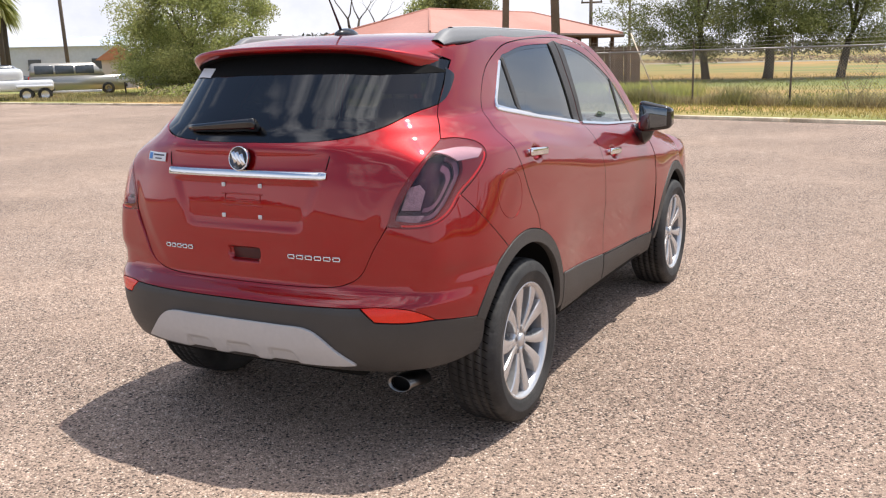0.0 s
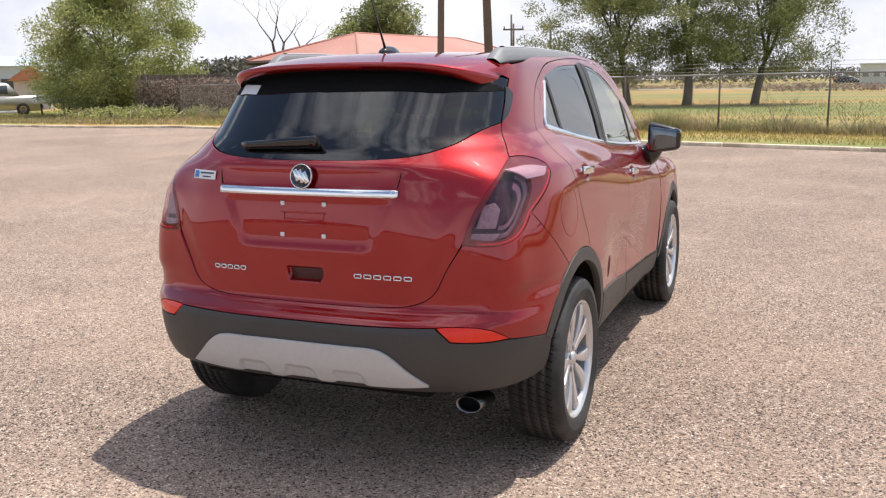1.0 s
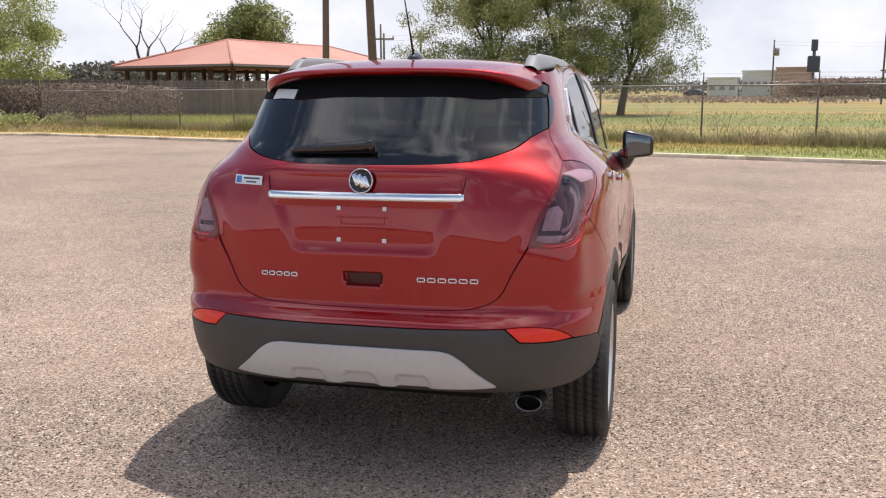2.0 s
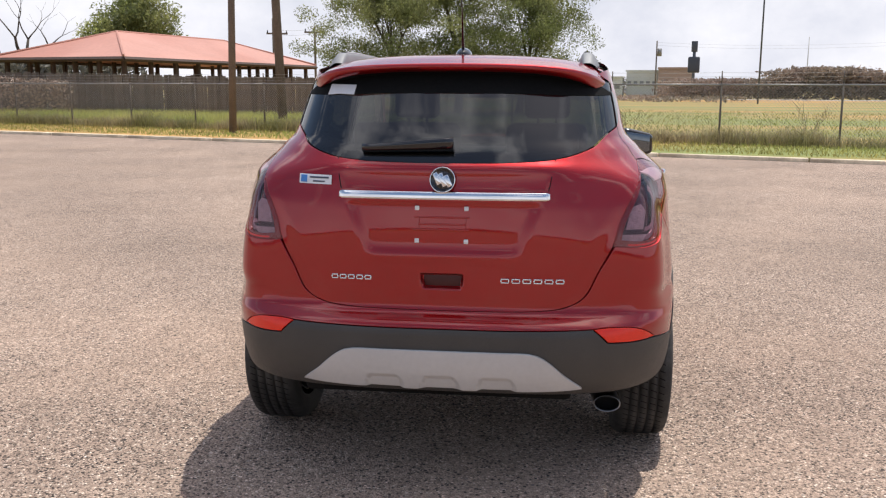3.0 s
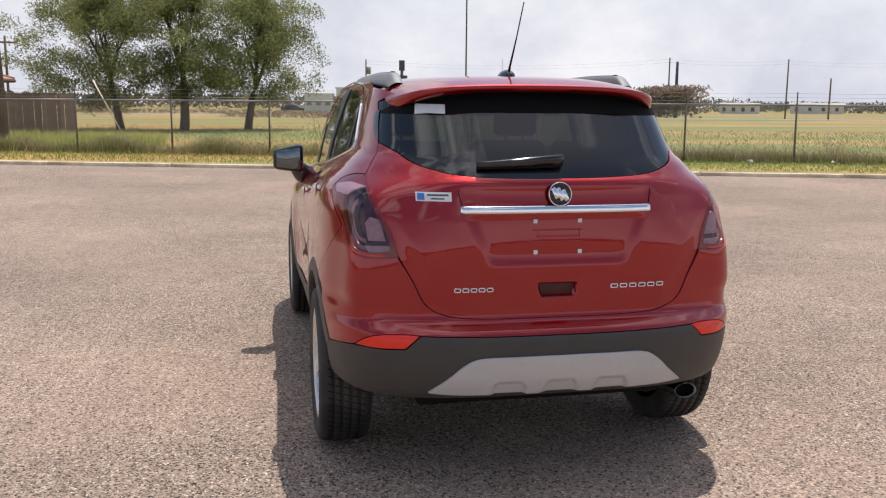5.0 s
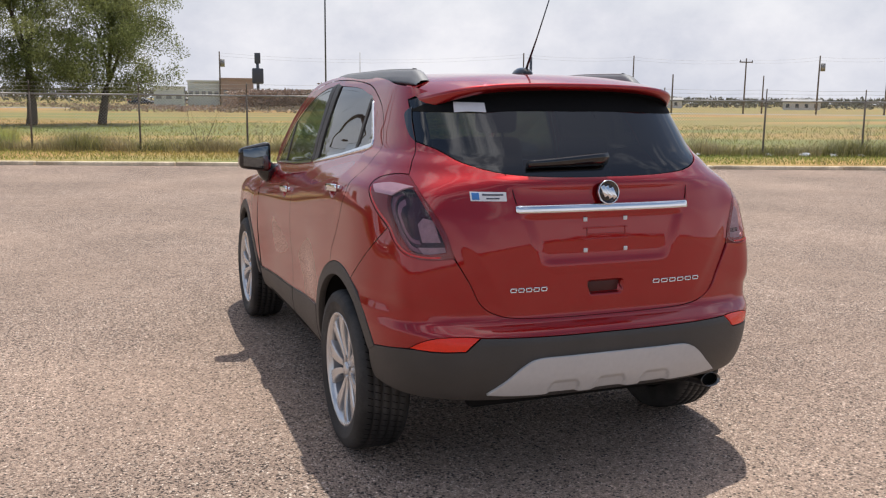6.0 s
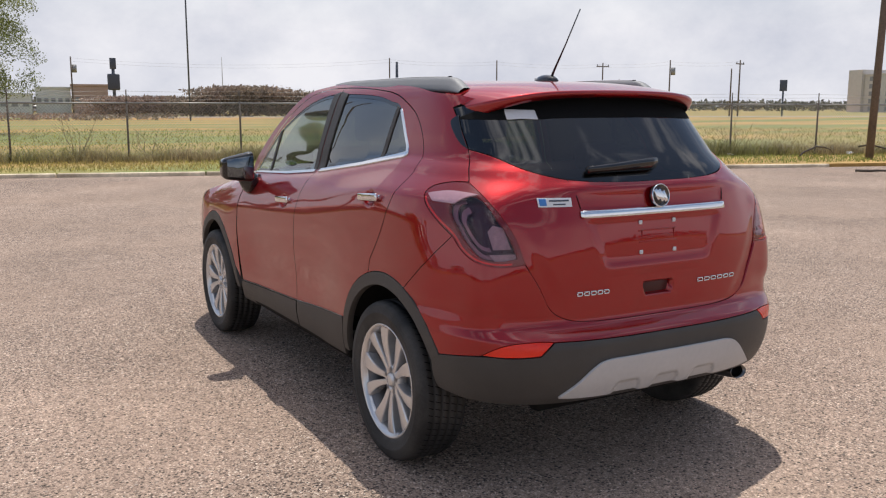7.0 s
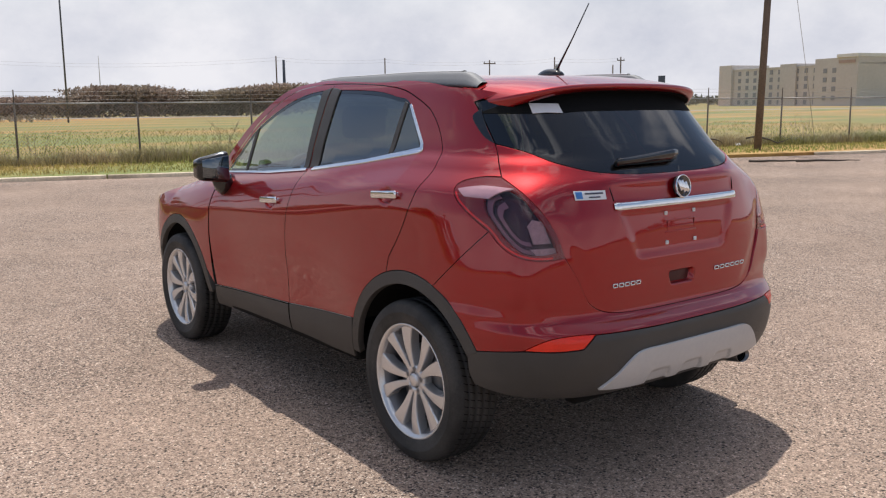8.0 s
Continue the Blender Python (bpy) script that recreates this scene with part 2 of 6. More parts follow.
M_WHITE = mat("white_paper", (0.78, 0.79, 0.80), 0.6, 0.0, 0.05)
M_BLUE = mat("blue_print", (0.06, 0.22, 0.55), 0.5)
M_INK = mat("dark_print", (0.05, 0.06, 0.09), 0.5)
M_CLOTH = mat("dark_seat_cloth", (0.030, 0.029, 0.028), 0.85, 0.0, 0.25, 9.0, 0.3, 300.0)
M_DASH = mat("interior_plastic", (0.030, 0.030, 0.031), 0.6)
M_TINT = glass_mat("privacy_glass", (0.085, 0.095, 0.098), r0=0.080)
M_CLEAR = glass_mat("green_tinted_glass", (0.58, 0.70, 0.66), r0=0.27)
M_TINT_SIDE = glass_mat("privacy_side_glass", (0.060, 0.068, 0.075), r0=0.22)
M_LENS = glass_mat("smoked_lamp_lens", (0.88, 0.66, 0.68), r0=0.05)
M_MIRROR = mat("tinted_mirror", (0.16, 0.18, 0.20), 0.03, 1.0, 0.0)
M_CONC = mat("kerb_concrete", (0.76, 0.64, 0.47), 0.9, 0.0, 0.25, 2.0, 0.6, 40.0, second=(0.46, 0.37, 0.26), second_scale=1.2)
M_GRASS = mat("field_grass", (0.190, 0.212, 0.055), 0.9, 0.0, 0.30, 0.25, 0.8, 6.0, fine=5.0, second=(0.44, 0.255, 0.082), second_scale=0.05)
field_tree = M_GRASS.node_tree
for nd in [q for q in field_tree.nodes if q.type == "TEX_NOISE" and q.inputs["Scale"].default_value < 0.3]:
    mp = field_tree.nodes.new("ShaderNodeMapping")
    mp.inputs["Rotation"].default_value = (0, 0, radians(18))
    mp.inputs["Scale"].default_value = (0.55, 2.6, 1.0)
    field_tree.links.new(nd.inputs["Vector"].links[0].from_socket, mp.inputs["Vector"])
    field_tree.links.new(mp.outputs[0], nd.inputs["Vector"])
M_TALL = leaf_mat("tall_green_grass", (0.42, 0.46, 0.115), (0.50, 0.47, 0.15), 0.3, 0.55)
M_BLADE = leaf_mat("grass_blade", (0.265, 0.300, 0.080), (0.40, 0.315, 0.108), 0.08, 0.55)
M_WEED = leaf_mat("dry_weeds", (0.42, 0.34, 0.19), (0.27, 0.26, 0.10), 0.5, 0.5)
M_STEEL = mat("galvanised_steel", (0.30, 0.29, 0.275), 0.5, 0.5, 0.25, 3.0)
M_POST = mat("rusty_post", (0.135, 0.108, 0.088), 0.7, 0.2, 0.3, 3.0)
M_WIRE = mat("fence_wire", (0.36, 0.35, 0.33), 0.5, 0.4, 0.2)
M_POLE = mat("weathered_pole", (0.15, 0.115, 0.090), 0.9, 0.0, 0.35, 1.5, 0.6, 30.0)
M_BARK = mat("bark", (0.085, 0.068, 0.054), 0.95, 0.0, 0.4, 1.5, 0.8, 14.0)
M_LEAF = leaf_mat("oak_leaves", (0.172, 0.196, 0.066), (0.262, 0.272, 0.106), 0.35, 0.5)
M_LEAF2 = leaf_mat("pale_mesquite_leaves", (0.31, 0.345, 0.115), (0.39, 0.395, 0.155), 0.4, 0.55)
# Far leaves lightened and greyed to carry the haze in their colour.
M_LEAF3 = leaf_mat("hazy_far_leaves", (0.125, 0.125, 0.095), (0.155, 0.145, 0.115), 0.1, 0.4)
M_PLANK = mat("grey_weathered_plank", (0.15, 0.125, 0.105), 0.9, 0.0, 0.35, 2.0, 0.5, 20.0, rand=0.25, second=(0.20, 0.15, 0.11), second_scale=0.25)
M_ROOF = mat("red_sheet_roof", (0.45, 0.195, 0.140), 0.6, 0.0, 0.12, 0.4, second=(0.50, 0.24, 0.18), second_scale=0.15)
M_TILE = mat("orange_tiles", (0.46, 0.20, 0.105), 0.8, 0.0, 0.25, 1.5)
M_TIMBER = mat("dark_timber", (0.07, 0.045, 0.035), 0.85, 0.0, 0.3)
M_WALLW = mat("white_wall", (0.66, 0.65, 0.62), 0.85, 0.0, 0.1, 0.3)
# Brown paled and greyed: the haze of distance is in the colour.
M_BRICKW = mat("hazy_brown_wall", (0.40, 0.29, 0.245), 0.9, 0.0, 0.15, 0.4)
M_HOTEL = mat("beige_render", (0.56, 0.525, 0.49), 0.9, 0.0, 0.08, 0.1, second=(0.50, 0.465, 0.43), second_scale=0.03)
M_PANE = mat("dark_window", (0.08, 0.09, 0.10), 0.12, 0.0, 0.2)
M_FARPANE = mat("pale_far_window", (0.24, 0.24, 0.25), 0.3, 0.0, 0.2)
M_BRUSH = leaf_mat("dry_brush", (0.34, 0.245, 0.19), (0.27, 0.215, 0.15), 0.1, 0.35)
M_ROAD = mat("pale_worn_asphalt", (0.30, 0.285, 0.27), 0.9, 0.0, 0.2, 0.5)
# Dark sign colour lifted towards blue-grey, so distance haze is painted in.
M_SIGN = mat("hazy_dark_sign", (0.07, 0.078, 0.095), 0.5)
M_SHED = mat("blue_grey_sheet_steel", (0.50, 0.55, 0.61), 0.55, 0.1, 0.1, 0.3)
M_CARW = mat("white_vehicle_paint", (0.72, 0.72, 0.72), 0.25, 0.0, 0.05, coat=0.6)
M_CARS = mat("silver_vehicle_paint", (0.40, 0.385, 0.355), 0.3, 0.5, 0.05, coat=0.6)
M_CARD = mat("dark_vehicle_paint", (0.03, 0.035, 0.045), 0.25, 0.2, 0.05, coat=0.6)
M_STRAW = mat("straw_debris", (0.34, 0.27, 0.17), 0.9, 0.0, 0.3, 2.0, island=0.5)


# ---------------------------------------------------------------- mesh helpers
def part(name, bm, material, parent=None, label="", smooth=True):
    """Links a bmesh as one mesh object, under parent if given."""
    me = bpy.data.meshes.new(name)
    bm.to_mesh(me)
    bm.free()
    return attach(name, me, material, parent, label, smooth)


def attach(name, me, material, parent=None, label="", smooth=False):
    me.materials.append(material)
    if smooth:
        me.polygons.foreach_set("use_smooth", [True] * len(me.polygons))
    ob = new(name, me)
    if parent:
        ob.parent = parent
    if label:
        tagged(ob, label)
    return ob


def mesh_of(name, verts, faces):
    me = bpy.data.meshes.new(name)
    me.from_pydata(verts, [], faces)
    me.update()
    return me


def thing(name, label, category, at=(0, 0, 0), rz=0, group="", kind=""):
    ob = new(name)
    ob.matrix_basis = pose(*at, 0, 0, rz)
    return tagged(ob, label, category, group, kind)


def box(sx, sy, sz, at=(0, 0, 0), bevel=0.0, seg=2, rot=None):
    """A box of the given size with rounded edges, centred at `at`."""
    bm = bmesh.new()
    bmesh.ops.create_cube(bm, size=1.0)
    bmesh.ops.scale(bm, vec=(sx, sy, sz), verts=bm.verts)
    if bevel:
        bmesh.ops.bevel(bm, geom=bm.edges[:], offset=bevel, segments=seg, profile=0.5, affect="EDGES")
    if rot:
        bmesh.ops.rotate(bm, cent=(0, 0, 0), matrix=Euler([radians(a) for a in rot]).to_matrix(), verts=bm.verts)
    bmesh.ops.translate(bm, vec=at, verts=bm.verts)
    return bm


def join(*bms):
    out = bms[0]
    for other in bms[1:]:
        me = bpy.data.meshes.new("tmp")
        other.to_mesh(me)
        out.from_mesh(me)
        bpy.data.meshes.remove(me)
        other.free()
    return out


def lathe(profile, axis="x", steps=48, closed=False):
    """Turns (radius, along) pairs about an axis: verts and faces."""
    verts, faces = [], []
    n = len(profile)
    for i in range(steps):
        a = 2 * math.pi * i / steps
        for r, l in profile:
            c, s = r * math.cos(a), r * math.sin(a)
            verts.append({"x": (l, c, s), "y": (c, l, s), "z": (c, s, l)}[axis])
    for i in range(steps):
        j = (i + 1) % steps
        for k in range(n if closed else n - 1):
            k2 = (k + 1) % n
            faces.append((i * n + k, i * n + k2, j * n + k2, j * n + k))
    return verts, faces


def tube(points, radii, sides=8, caps=True):
    """A tapered tube along points: verts and faces."""
    verts, faces = [], []
    pts = [Vector(p) for p in points]
    for i, p in enumerate(pts):
        d = (pts[min(i + 1, len(pts) - 1)] - pts[max(i - 1, 0)]).normalized()
        up = Vector((0, 0, 1)) if abs(d.z) < 0.9 else Vector((1, 0, 0))
        u = d.cross(up).normalized()
        v = d.cross(u)
        r = radii[i] if isinstance(radii, (list, tuple)) else radii
        for k in range(sides):
            a = 2 * math.pi * k / sides
            verts.append(tuple(p + u * r * math.cos(a) + v * r * math.sin(a)))
    for i in range(len(pts) - 1):
        for k in range(sides):
            k2 = (k + 1) % sides
            faces.append((i * sides + k, i * sides + k2, (i + 1) * sides + k2, (i + 1) * sides + k))
    if caps:
        faces.append(tuple(range(sides))[::-1])
        faces.append(tuple((len(pts) - 1) * sides + k for k in range(sides)))
    return verts, faces


def merge(*pieces):
    """Joins (verts, faces) pairs."""
    verts, faces = [], []
    for v, f in pieces:
        o = len(verts)
        verts += v
        faces += [tuple(i + o for i in q) for q in f]
    return verts, faces


def solid(name, piece, material, parent=None, label="", smooth=True):
    return attach(name, mesh_of(name, *piece), material, parent, label, smooth)


def smoothstep(a, b, v):
    v = min(max((v - a) / (b - a), 0.0), 1.0)
    return v * v * (3 - 2 * v)


class Curve:
    """A monotone cubic through a few pairs."""

    def __init__(self, *pairs):
        self.x = [p[0] for p in pairs]
        self.y = [p[1] for p in pairs]
        n = len(pairs)
        d = [(self.y[i + 1] - self.y[i]) / (self.x[i + 1] - self.x[i]) for i in range(n - 1)]
        self.m = [d[0]] + [0.0 if d[i - 1] * d[i] <= 0 else 2 * d[i - 1] * d[i] / (d[i - 1] + d[i]) for i in range(1, n - 1)] + [d[-1]]

    def __call__(self, v):
        x, y, m = self.x, self.y, self.m
        if v <= x[0]:
            return y[0] + m[0] * (v - x[0])
        if v >= x[-1]:
            return y[-1] + m[-1] * (v - x[-1])
        i = 0
        while v > x[i + 1]:
            i += 1
        h = x[i + 1] - x[i]
        s = (v - x[i]) / h
        return (y[i] * (1 + 2 * s) * (1 - s) ** 2 + m[i] * h * s * (1 - s) ** 2 + y[i + 1] * s * s * (3 - 2 * s) + m[i + 1] * h * s * s * (s - 1))


# ---------------------------------------------------------------- the car's skin, as one smooth form
YC, YF, DF, KU = 0.15, 2.75, 0.76, 0.8
P_SIDE = math.pi / 2
P_FRONT = P_SIDE + (YF - YC) / 0.85
TAIL = Curve((0.26, -0.58), (0.36, -0.70), (0.42, -0.752), (0.50, -0.782), (0.56, -0.790), (0.615, -0.791), (0.645, -0.781), (0.668, -0.750), (0.69, -0.718),
             (0.72, -0.708), (0.80, -0.709), (0.95, -0.708), (1.05, -0.699), (1.12, -0.686), (1.19, -0.668), (1.235, -0.638), (1.30, -0.583), (1.40, -0.487), (1.50, -0.392), (1.60, -0.300))
FLANK = Curve((0.20, 0.72), (0.28, 0.800), (0.34, 0.838), (0.45, 0.858), (0.60, 0.860), (0.80, 0.868), (0.95, 0.866), (1.02, 0.853), (1.10, 0.823), (1.15, 0.787),
              (1.195, 0.742), (1.30, 0.714), (1.45, 0.667), (1.57, 0.621), (1.62, 0.578), (1.66, 0.50))
BELT = Curve((-0.9, 1.36), (0.15, 1.31), (1.0, 1.195), (1.85, 1.120), (2.1, 1.10), (2.54, 1.030), (2.85, 0.955), (3.45, 0.78))


def flank(y, z):
    """Half the car's width at y and z."""
    b = BELT(y)
    zc = z - (b - 1.195) * smoothstep(0.72, 1.05, z) * (1 - smoothstep(0.02, 0.42, z - b))
    w = FLANK(zc)
    d = zc - 1.195
    w -= 0.050 * smoothstep(1.0, 0.2, y) * smoothstep(-0.16, -0.06, d) * (1 - 0.6 * smoothstep(0.05, 0.40, d))
    w -= 0.007 * math.exp(-((z - 0.62) / 0.16) ** 2) * smoothstep(0.40, 1.05, y) * smoothstep(2.1, 1.6, y)
    for yw in (0.0, 2.555):
        w += 0.034 * math.exp(-(((y - yw) / 0.62) ** 4 + ((z - 0.62) / 0.26) ** 2))
    return w * (1 - 0.06 * smoothstep(2.2, 3.4, y))


def skin(p, z):
    """The skin at angle p (0 at the middle of the tail, positive on the right) and height z."""
    s, p = (1, p) if p >= 0 else (-1, -p)
    if p <= P_SIDE:
        w, d, n = flank(YC, z), YC - TAIL(z), 3.3 + 0.6 * smoothstep(1.15, 0.85, z)
        a, c = math.sin(p), math.cos(p)
        r = ((a / w) ** n + (max(c, 0) / d) ** n) ** (-1 / n)
        r *= 1 + 0.040 * math.exp(-((p - 0.80) / 0.10) ** 2) * smoothstep(0.58, 0.82, z) * smoothstep(1.24, 1.08, z)
        return Vector((s * r * a, YC - r * c, z))
    if p <= P_FRONT:
        y = YC + (p - P_SIDE) * 0.85
        return Vector((s * flank(y, z), y, z))
    a = min(p - P_FRONT, math.pi / 2)
    c, k, w = max(math.cos(a), 0), math.sin(a), flank(YF, z)
    r = ((c / w) ** 2.5 + (k / DF) ** 2.5) ** (-1 / 2.5)
    return Vector((s * r * c, YF + r * k, z))


def skin_normal(p, z, e=0.004):
    return (skin(p + e, z) - skin(p - e, z)).cross(skin(p, z + e) - skin(p, z - e)).normalized()


def solve(f, lo, hi, want):
    for _ in range(40):
        m = (lo + hi) / 2
        if f(m) < want:
            lo = m
        else:
            hi = m
    return (lo + hi) / 2


def side(y, z, corner=0):
    """The place on the flank at y, z."""
    if y < YC:
        p = solve(lambda q: skin(q, z).y, 0.3, P_SIDE, y)
    elif y <= YF:
        p = P_SIDE + (y - YC) / 0.85
    else:
        p = solve(lambda q: skin(q, z).y, P_FRONT, P_FRONT + math.pi / 2, y)
    return (p, z, corner)


def rear(x, z, corner=0):
    """The place on the tail at x, z."""
    if x < 0:
        p, z, corner = rear(-x, z, corner)
        return (-p, z, corner)
    return (solve(lambda q: skin(q, z).x, 0.0, 1.2, x), z, corner)


def spot(x, y, z, corner=0):
    return (math.copysign(math.atan2(abs(x), YC - y), x), z, corner)


def arch(yc, r, a0, a1, n=14):
    """Places along a wheel arch about (yc, 0.347), from angle a0 to a1 in degrees (0 forward, 90 up)."""
    out = []
    for i in range(n + 1):
        a = radians(a0 + (a1 - a0) * i / n)
        out.append(side(yc + r * math.cos(a), 0.347 + r * math.sin(a), 1 if i in (0, n) else 0))
    return out


def outline(pts, step=0.014):
    """A closed smooth line through control places, sharp where flagged."""
    n = len(pts)
    out = []
    for i in range(n):
        p0, p1, p2, p3 = pts[i - 1], pts[i], pts[(i + 1) % n], pts[(i + 2) % n]
        m1 = (0.0, 0.0) if p1[2] else ((p2[0] - p0[0]) / 2, (p2[1] - p0[1]) / 2)
        m2 = (0.0, 0.0) if p2[2] else ((p3[0] - p1[0]) / 2, (p3[1] - p1[1]) / 2)
        d = (p2[0] - p1[0], p2[1] - p1[1])
        if p1[2]:
            m1 = d if p2[2] else ((3 * d[0] - m2[0]) / 2, (3 * d[1] - m2[1]) / 2)
        if p2[2]:
            m2 = d if p1[2] else ((3 * d[0] - m1[0]) / 2, (3 * d[1] - m1[1]) / 2)
        k = max(1, int(math.hypot(d[0] * KU, d[1]) / step))
        for j in range(k):
            t = j / k
            h = ((1 + 2 * t) * (1 - t) ** 2, t * (1 - t) ** 2, t * t * (3 - 2 * t), t * t * (t - 1))
            out.append(tuple(h[0] * p1[a] + h[1] * m1[a] + h[2] * p2[a] + h[3] * m2[a] for a in (0, 1)))
    return out


def inset(loop, d, sign):
    """Moves a loop (in metres of KU * p, z) by d towards the material."""
    n, out = len(loop), []
    for i in range(n):
        a, b, c = loop[i - 1], loop[i], loop[(i + 1) % n]
        e1 = Vector((b[0] - a[0], b[1] - a[1])).normalized()
        e2 = Vector((c[0] - b[0], c[1] - b[1])).normalized()
        m = Vector((-(e1.y + e2.y), e1.x + e2.x))
        m = m.normalized() if m.length > 1e-6 else Vector((-e1.y, e1.x))
        k = d / max(0.5, m.dot(Vector((-e1.y, e1.x))))
        out.append((b[0] + sign * m.x * k, b[1] + sign * m.y * k))
    return out


def inside(px, py, loop):
    x, y = np.array([q[0] for q in loop]), np.array([q[1] for q in loop])
    x2, y2 = np.roll(x, -1), np.roll(y, -1)
    cond = (y[None] > py[:, None]) != (y2[None] > py[:, None])
    with np.errstate(divide="ignore", invalid="ignore"):
        cross = (x2 - x)[None] * (py[:, None] - y[None]) / (y2 - y)[None] + x[None]
    return (np.sum(cond & (px[:, None] < cross), axis=1) % 2) == 1


def panel(name, loops, material, parent, off=0.0, gap=0.0011, step=0.022, relief=None, rim=0.016, label="", left=False):
    """A pressed panel that follows the skin inside an outline (and outside further loops), with rolled edges."""
    from mathutils.geometry import delaunay_2d_cdt
    loops = [[((-q[0] if left else q[0]) * KU, q[1]) for q in lp] for lp in loops]
    lines, rings, mids = [], [], []
    for i, lp in enumerate(loops):
        area = sum(lp[j - 1][0] * lp[j][1] - lp[j][0] * lp[j - 1][1] for j in range(len(lp)))
        if area < 0:
            lp = lp[::-1]
        s = 1 if i == 0 else -1
        rings.append((inset(lp, gap, s), s))
        lines.append(inset(lp, gap + 0.0014, s))
    xs, ys = [q[0] for q in lines[0]], [q[1] for q in lines[0]]
    gx, gy = np.meshgrid(np.arange(min(xs), max(xs), step), np.arange(min(ys), max(ys), step))
    gx, gy = gx.ravel(), gy.ravel()
    keep = inside(gx, gy, lines[0])
    for lp in lines[1:]:
        keep &= ~inside(gx, gy, lp)
    gx, gy = gx[keep], gy[keep]
    far = np.ones(len(gx), bool)
    for lp in lines:
        lx, ly = np.array([q[0] for q in lp]), np.array([q[1] for q in lp])
        for a in range(0, len(gx), 2000):
            dd = np.hypot(gx[a:a + 2000, None] - lx[None], gy[a:a + 2000, None] - ly[None]).min(axis=1)
            far[a:a + 2000] &= dd > step * 0.55
    pts = [Vector(q) for lp in lines for q in lp]
    edges, o = [], 0
    for lp in lines:
        edges += [(o + j, o + (j + 1) % len(lp)) for j in range(len(lp))]
        o += len(lp)
    pts += [Vector(q) for q in zip(gx[far], gy[far])]
    v2, _, f2, *_ = delaunay_2d_cdt(pts, edges, [], 0, 1e-6)
    cx = np.array([sum(v2[i].x for i in f) / 3 for f in f2])
    cy = np.array([sum(v2[i].y for i in f) / 3 for f in f2])
    ok = inside(cx, cy, lines[0])
    for lp in lines[1:]:
        ok &= ~inside(cx, cy, lp)
    faces = [tuple(f) for f, k in zip(f2, ok) if k]

    def place(u, z):
        p = u / KU
        n = skin_normal(p, z)
        return skin(p, z) + n * (off + (relief(p, z) if relief else 0.0)), n

    verts, normals = [], []
    for q in v2:
        pos, n = place(q.x, q.y)
        if relief:
            e = 0.004
            n = (place(q.x + e, q.y)[0] - place(q.x - e, q.y)[0]).cross(place(q.x, q.y + e)[0] - place(q.x, q.y - e)[0]).normalized()
        verts.append(pos)
        normals.append(n)
    look_up = {(round(q.x, 5), round(q.y, 5)): i for i, q in enumerate(v2)}
    for (ring, s), line in zip(rings, lines):
        n = len(ring)
        first = [look_up.get((round(q[0], 5), round(q[1], 5))) for q in line]
        if None in first:
            continue
        base = len(verts)
        for depth, tilt in ((0.0007, 0.7), (rim, 1.0)):
            for j in range(n):
                q = ring[j]
                pos, nn = place(*q)
                away = (pos - verts[first[j]])
                away -= nn * away.dot(nn)
                away = away.normalized() if away.length > 1e-7 else nn
                verts.append(pos - nn * depth)
                normals.append((nn * (1 - tilt) + away * tilt).normalized())
        for j in range(n):
            k = (j + 1) % n
            for a, b, c, d in ((first[j], first[k], base + k, base + j), (base + j, base + k, base + n + k, base + n + j)):
                faces.append((a, d, c, b) if s > 0 else (a, b, c, d))
    used = sorted({i for f in faces for i in f})
    remap = {a: b for b, a in enumerate(used)}
    me = mesh_of(name, [verts[i] for i in used], [tuple(remap[i] for i in f) for f in faces])
    me.polygons.foreach_set("use_smooth", [True] * len(me.polygons))
    me.normals_split_custom_set_from_vertices([normals[i] for i in used])
    return attach(name, me, material, parent, label)


def both(name, loops, material, parent, **more):
    return [panel(name, loops, material, parent, left=flag, **more) for flag in (False, True)]


def grid(fn, nu, nv):
    verts = [tuple(fn(i / nu, j / nv)) for i in range(nu + 1) for j in range(nv + 1)]
    faces = [(i * (nv + 1) + j, (i + 1) * (nv + 1) + j, (i + 1) * (nv + 1) + j + 1, i * (nv + 1) + j + 1) for i in range(nu) for j in range(nv)]
    return verts, faces


car = thing("car", "red metallic compact crossover parked on gravel paving, rear plate missing", "car")

# --- tail: gate, bumper, cladding
gate_half = [rear(0.20, 0.692), rear(0.36, 0.697), rear(0.455, 0.712), spot(0.517, -0.675, 0.752), spot(0.553, -0.650, 0.84), spot(0.589, -0.609, 0.936),
             spot(0.603, -0.577, 1.02), spot(0.622, -0.525, 1.10), spot(0.645, -0.450, 1.17), spot(0.672, -0.362, 1.222, 1)]
seam_up = [spot(0.655, -0.315, 1.285), spot(0.634, -0.268, 1.345), spot(0.607, -0.185, 1.43), spot(0.575, -0.10, 1.51)]
glass_low = [rear(0.22, 1.224), rear(0.40, 1.238), spot(0.505, -0.495, 1.272), spot(0.585, -0.385, 1.318)]


def flip(pts):
    return [(-q[0], q[1], q[2]) for q in reversed(pts)]


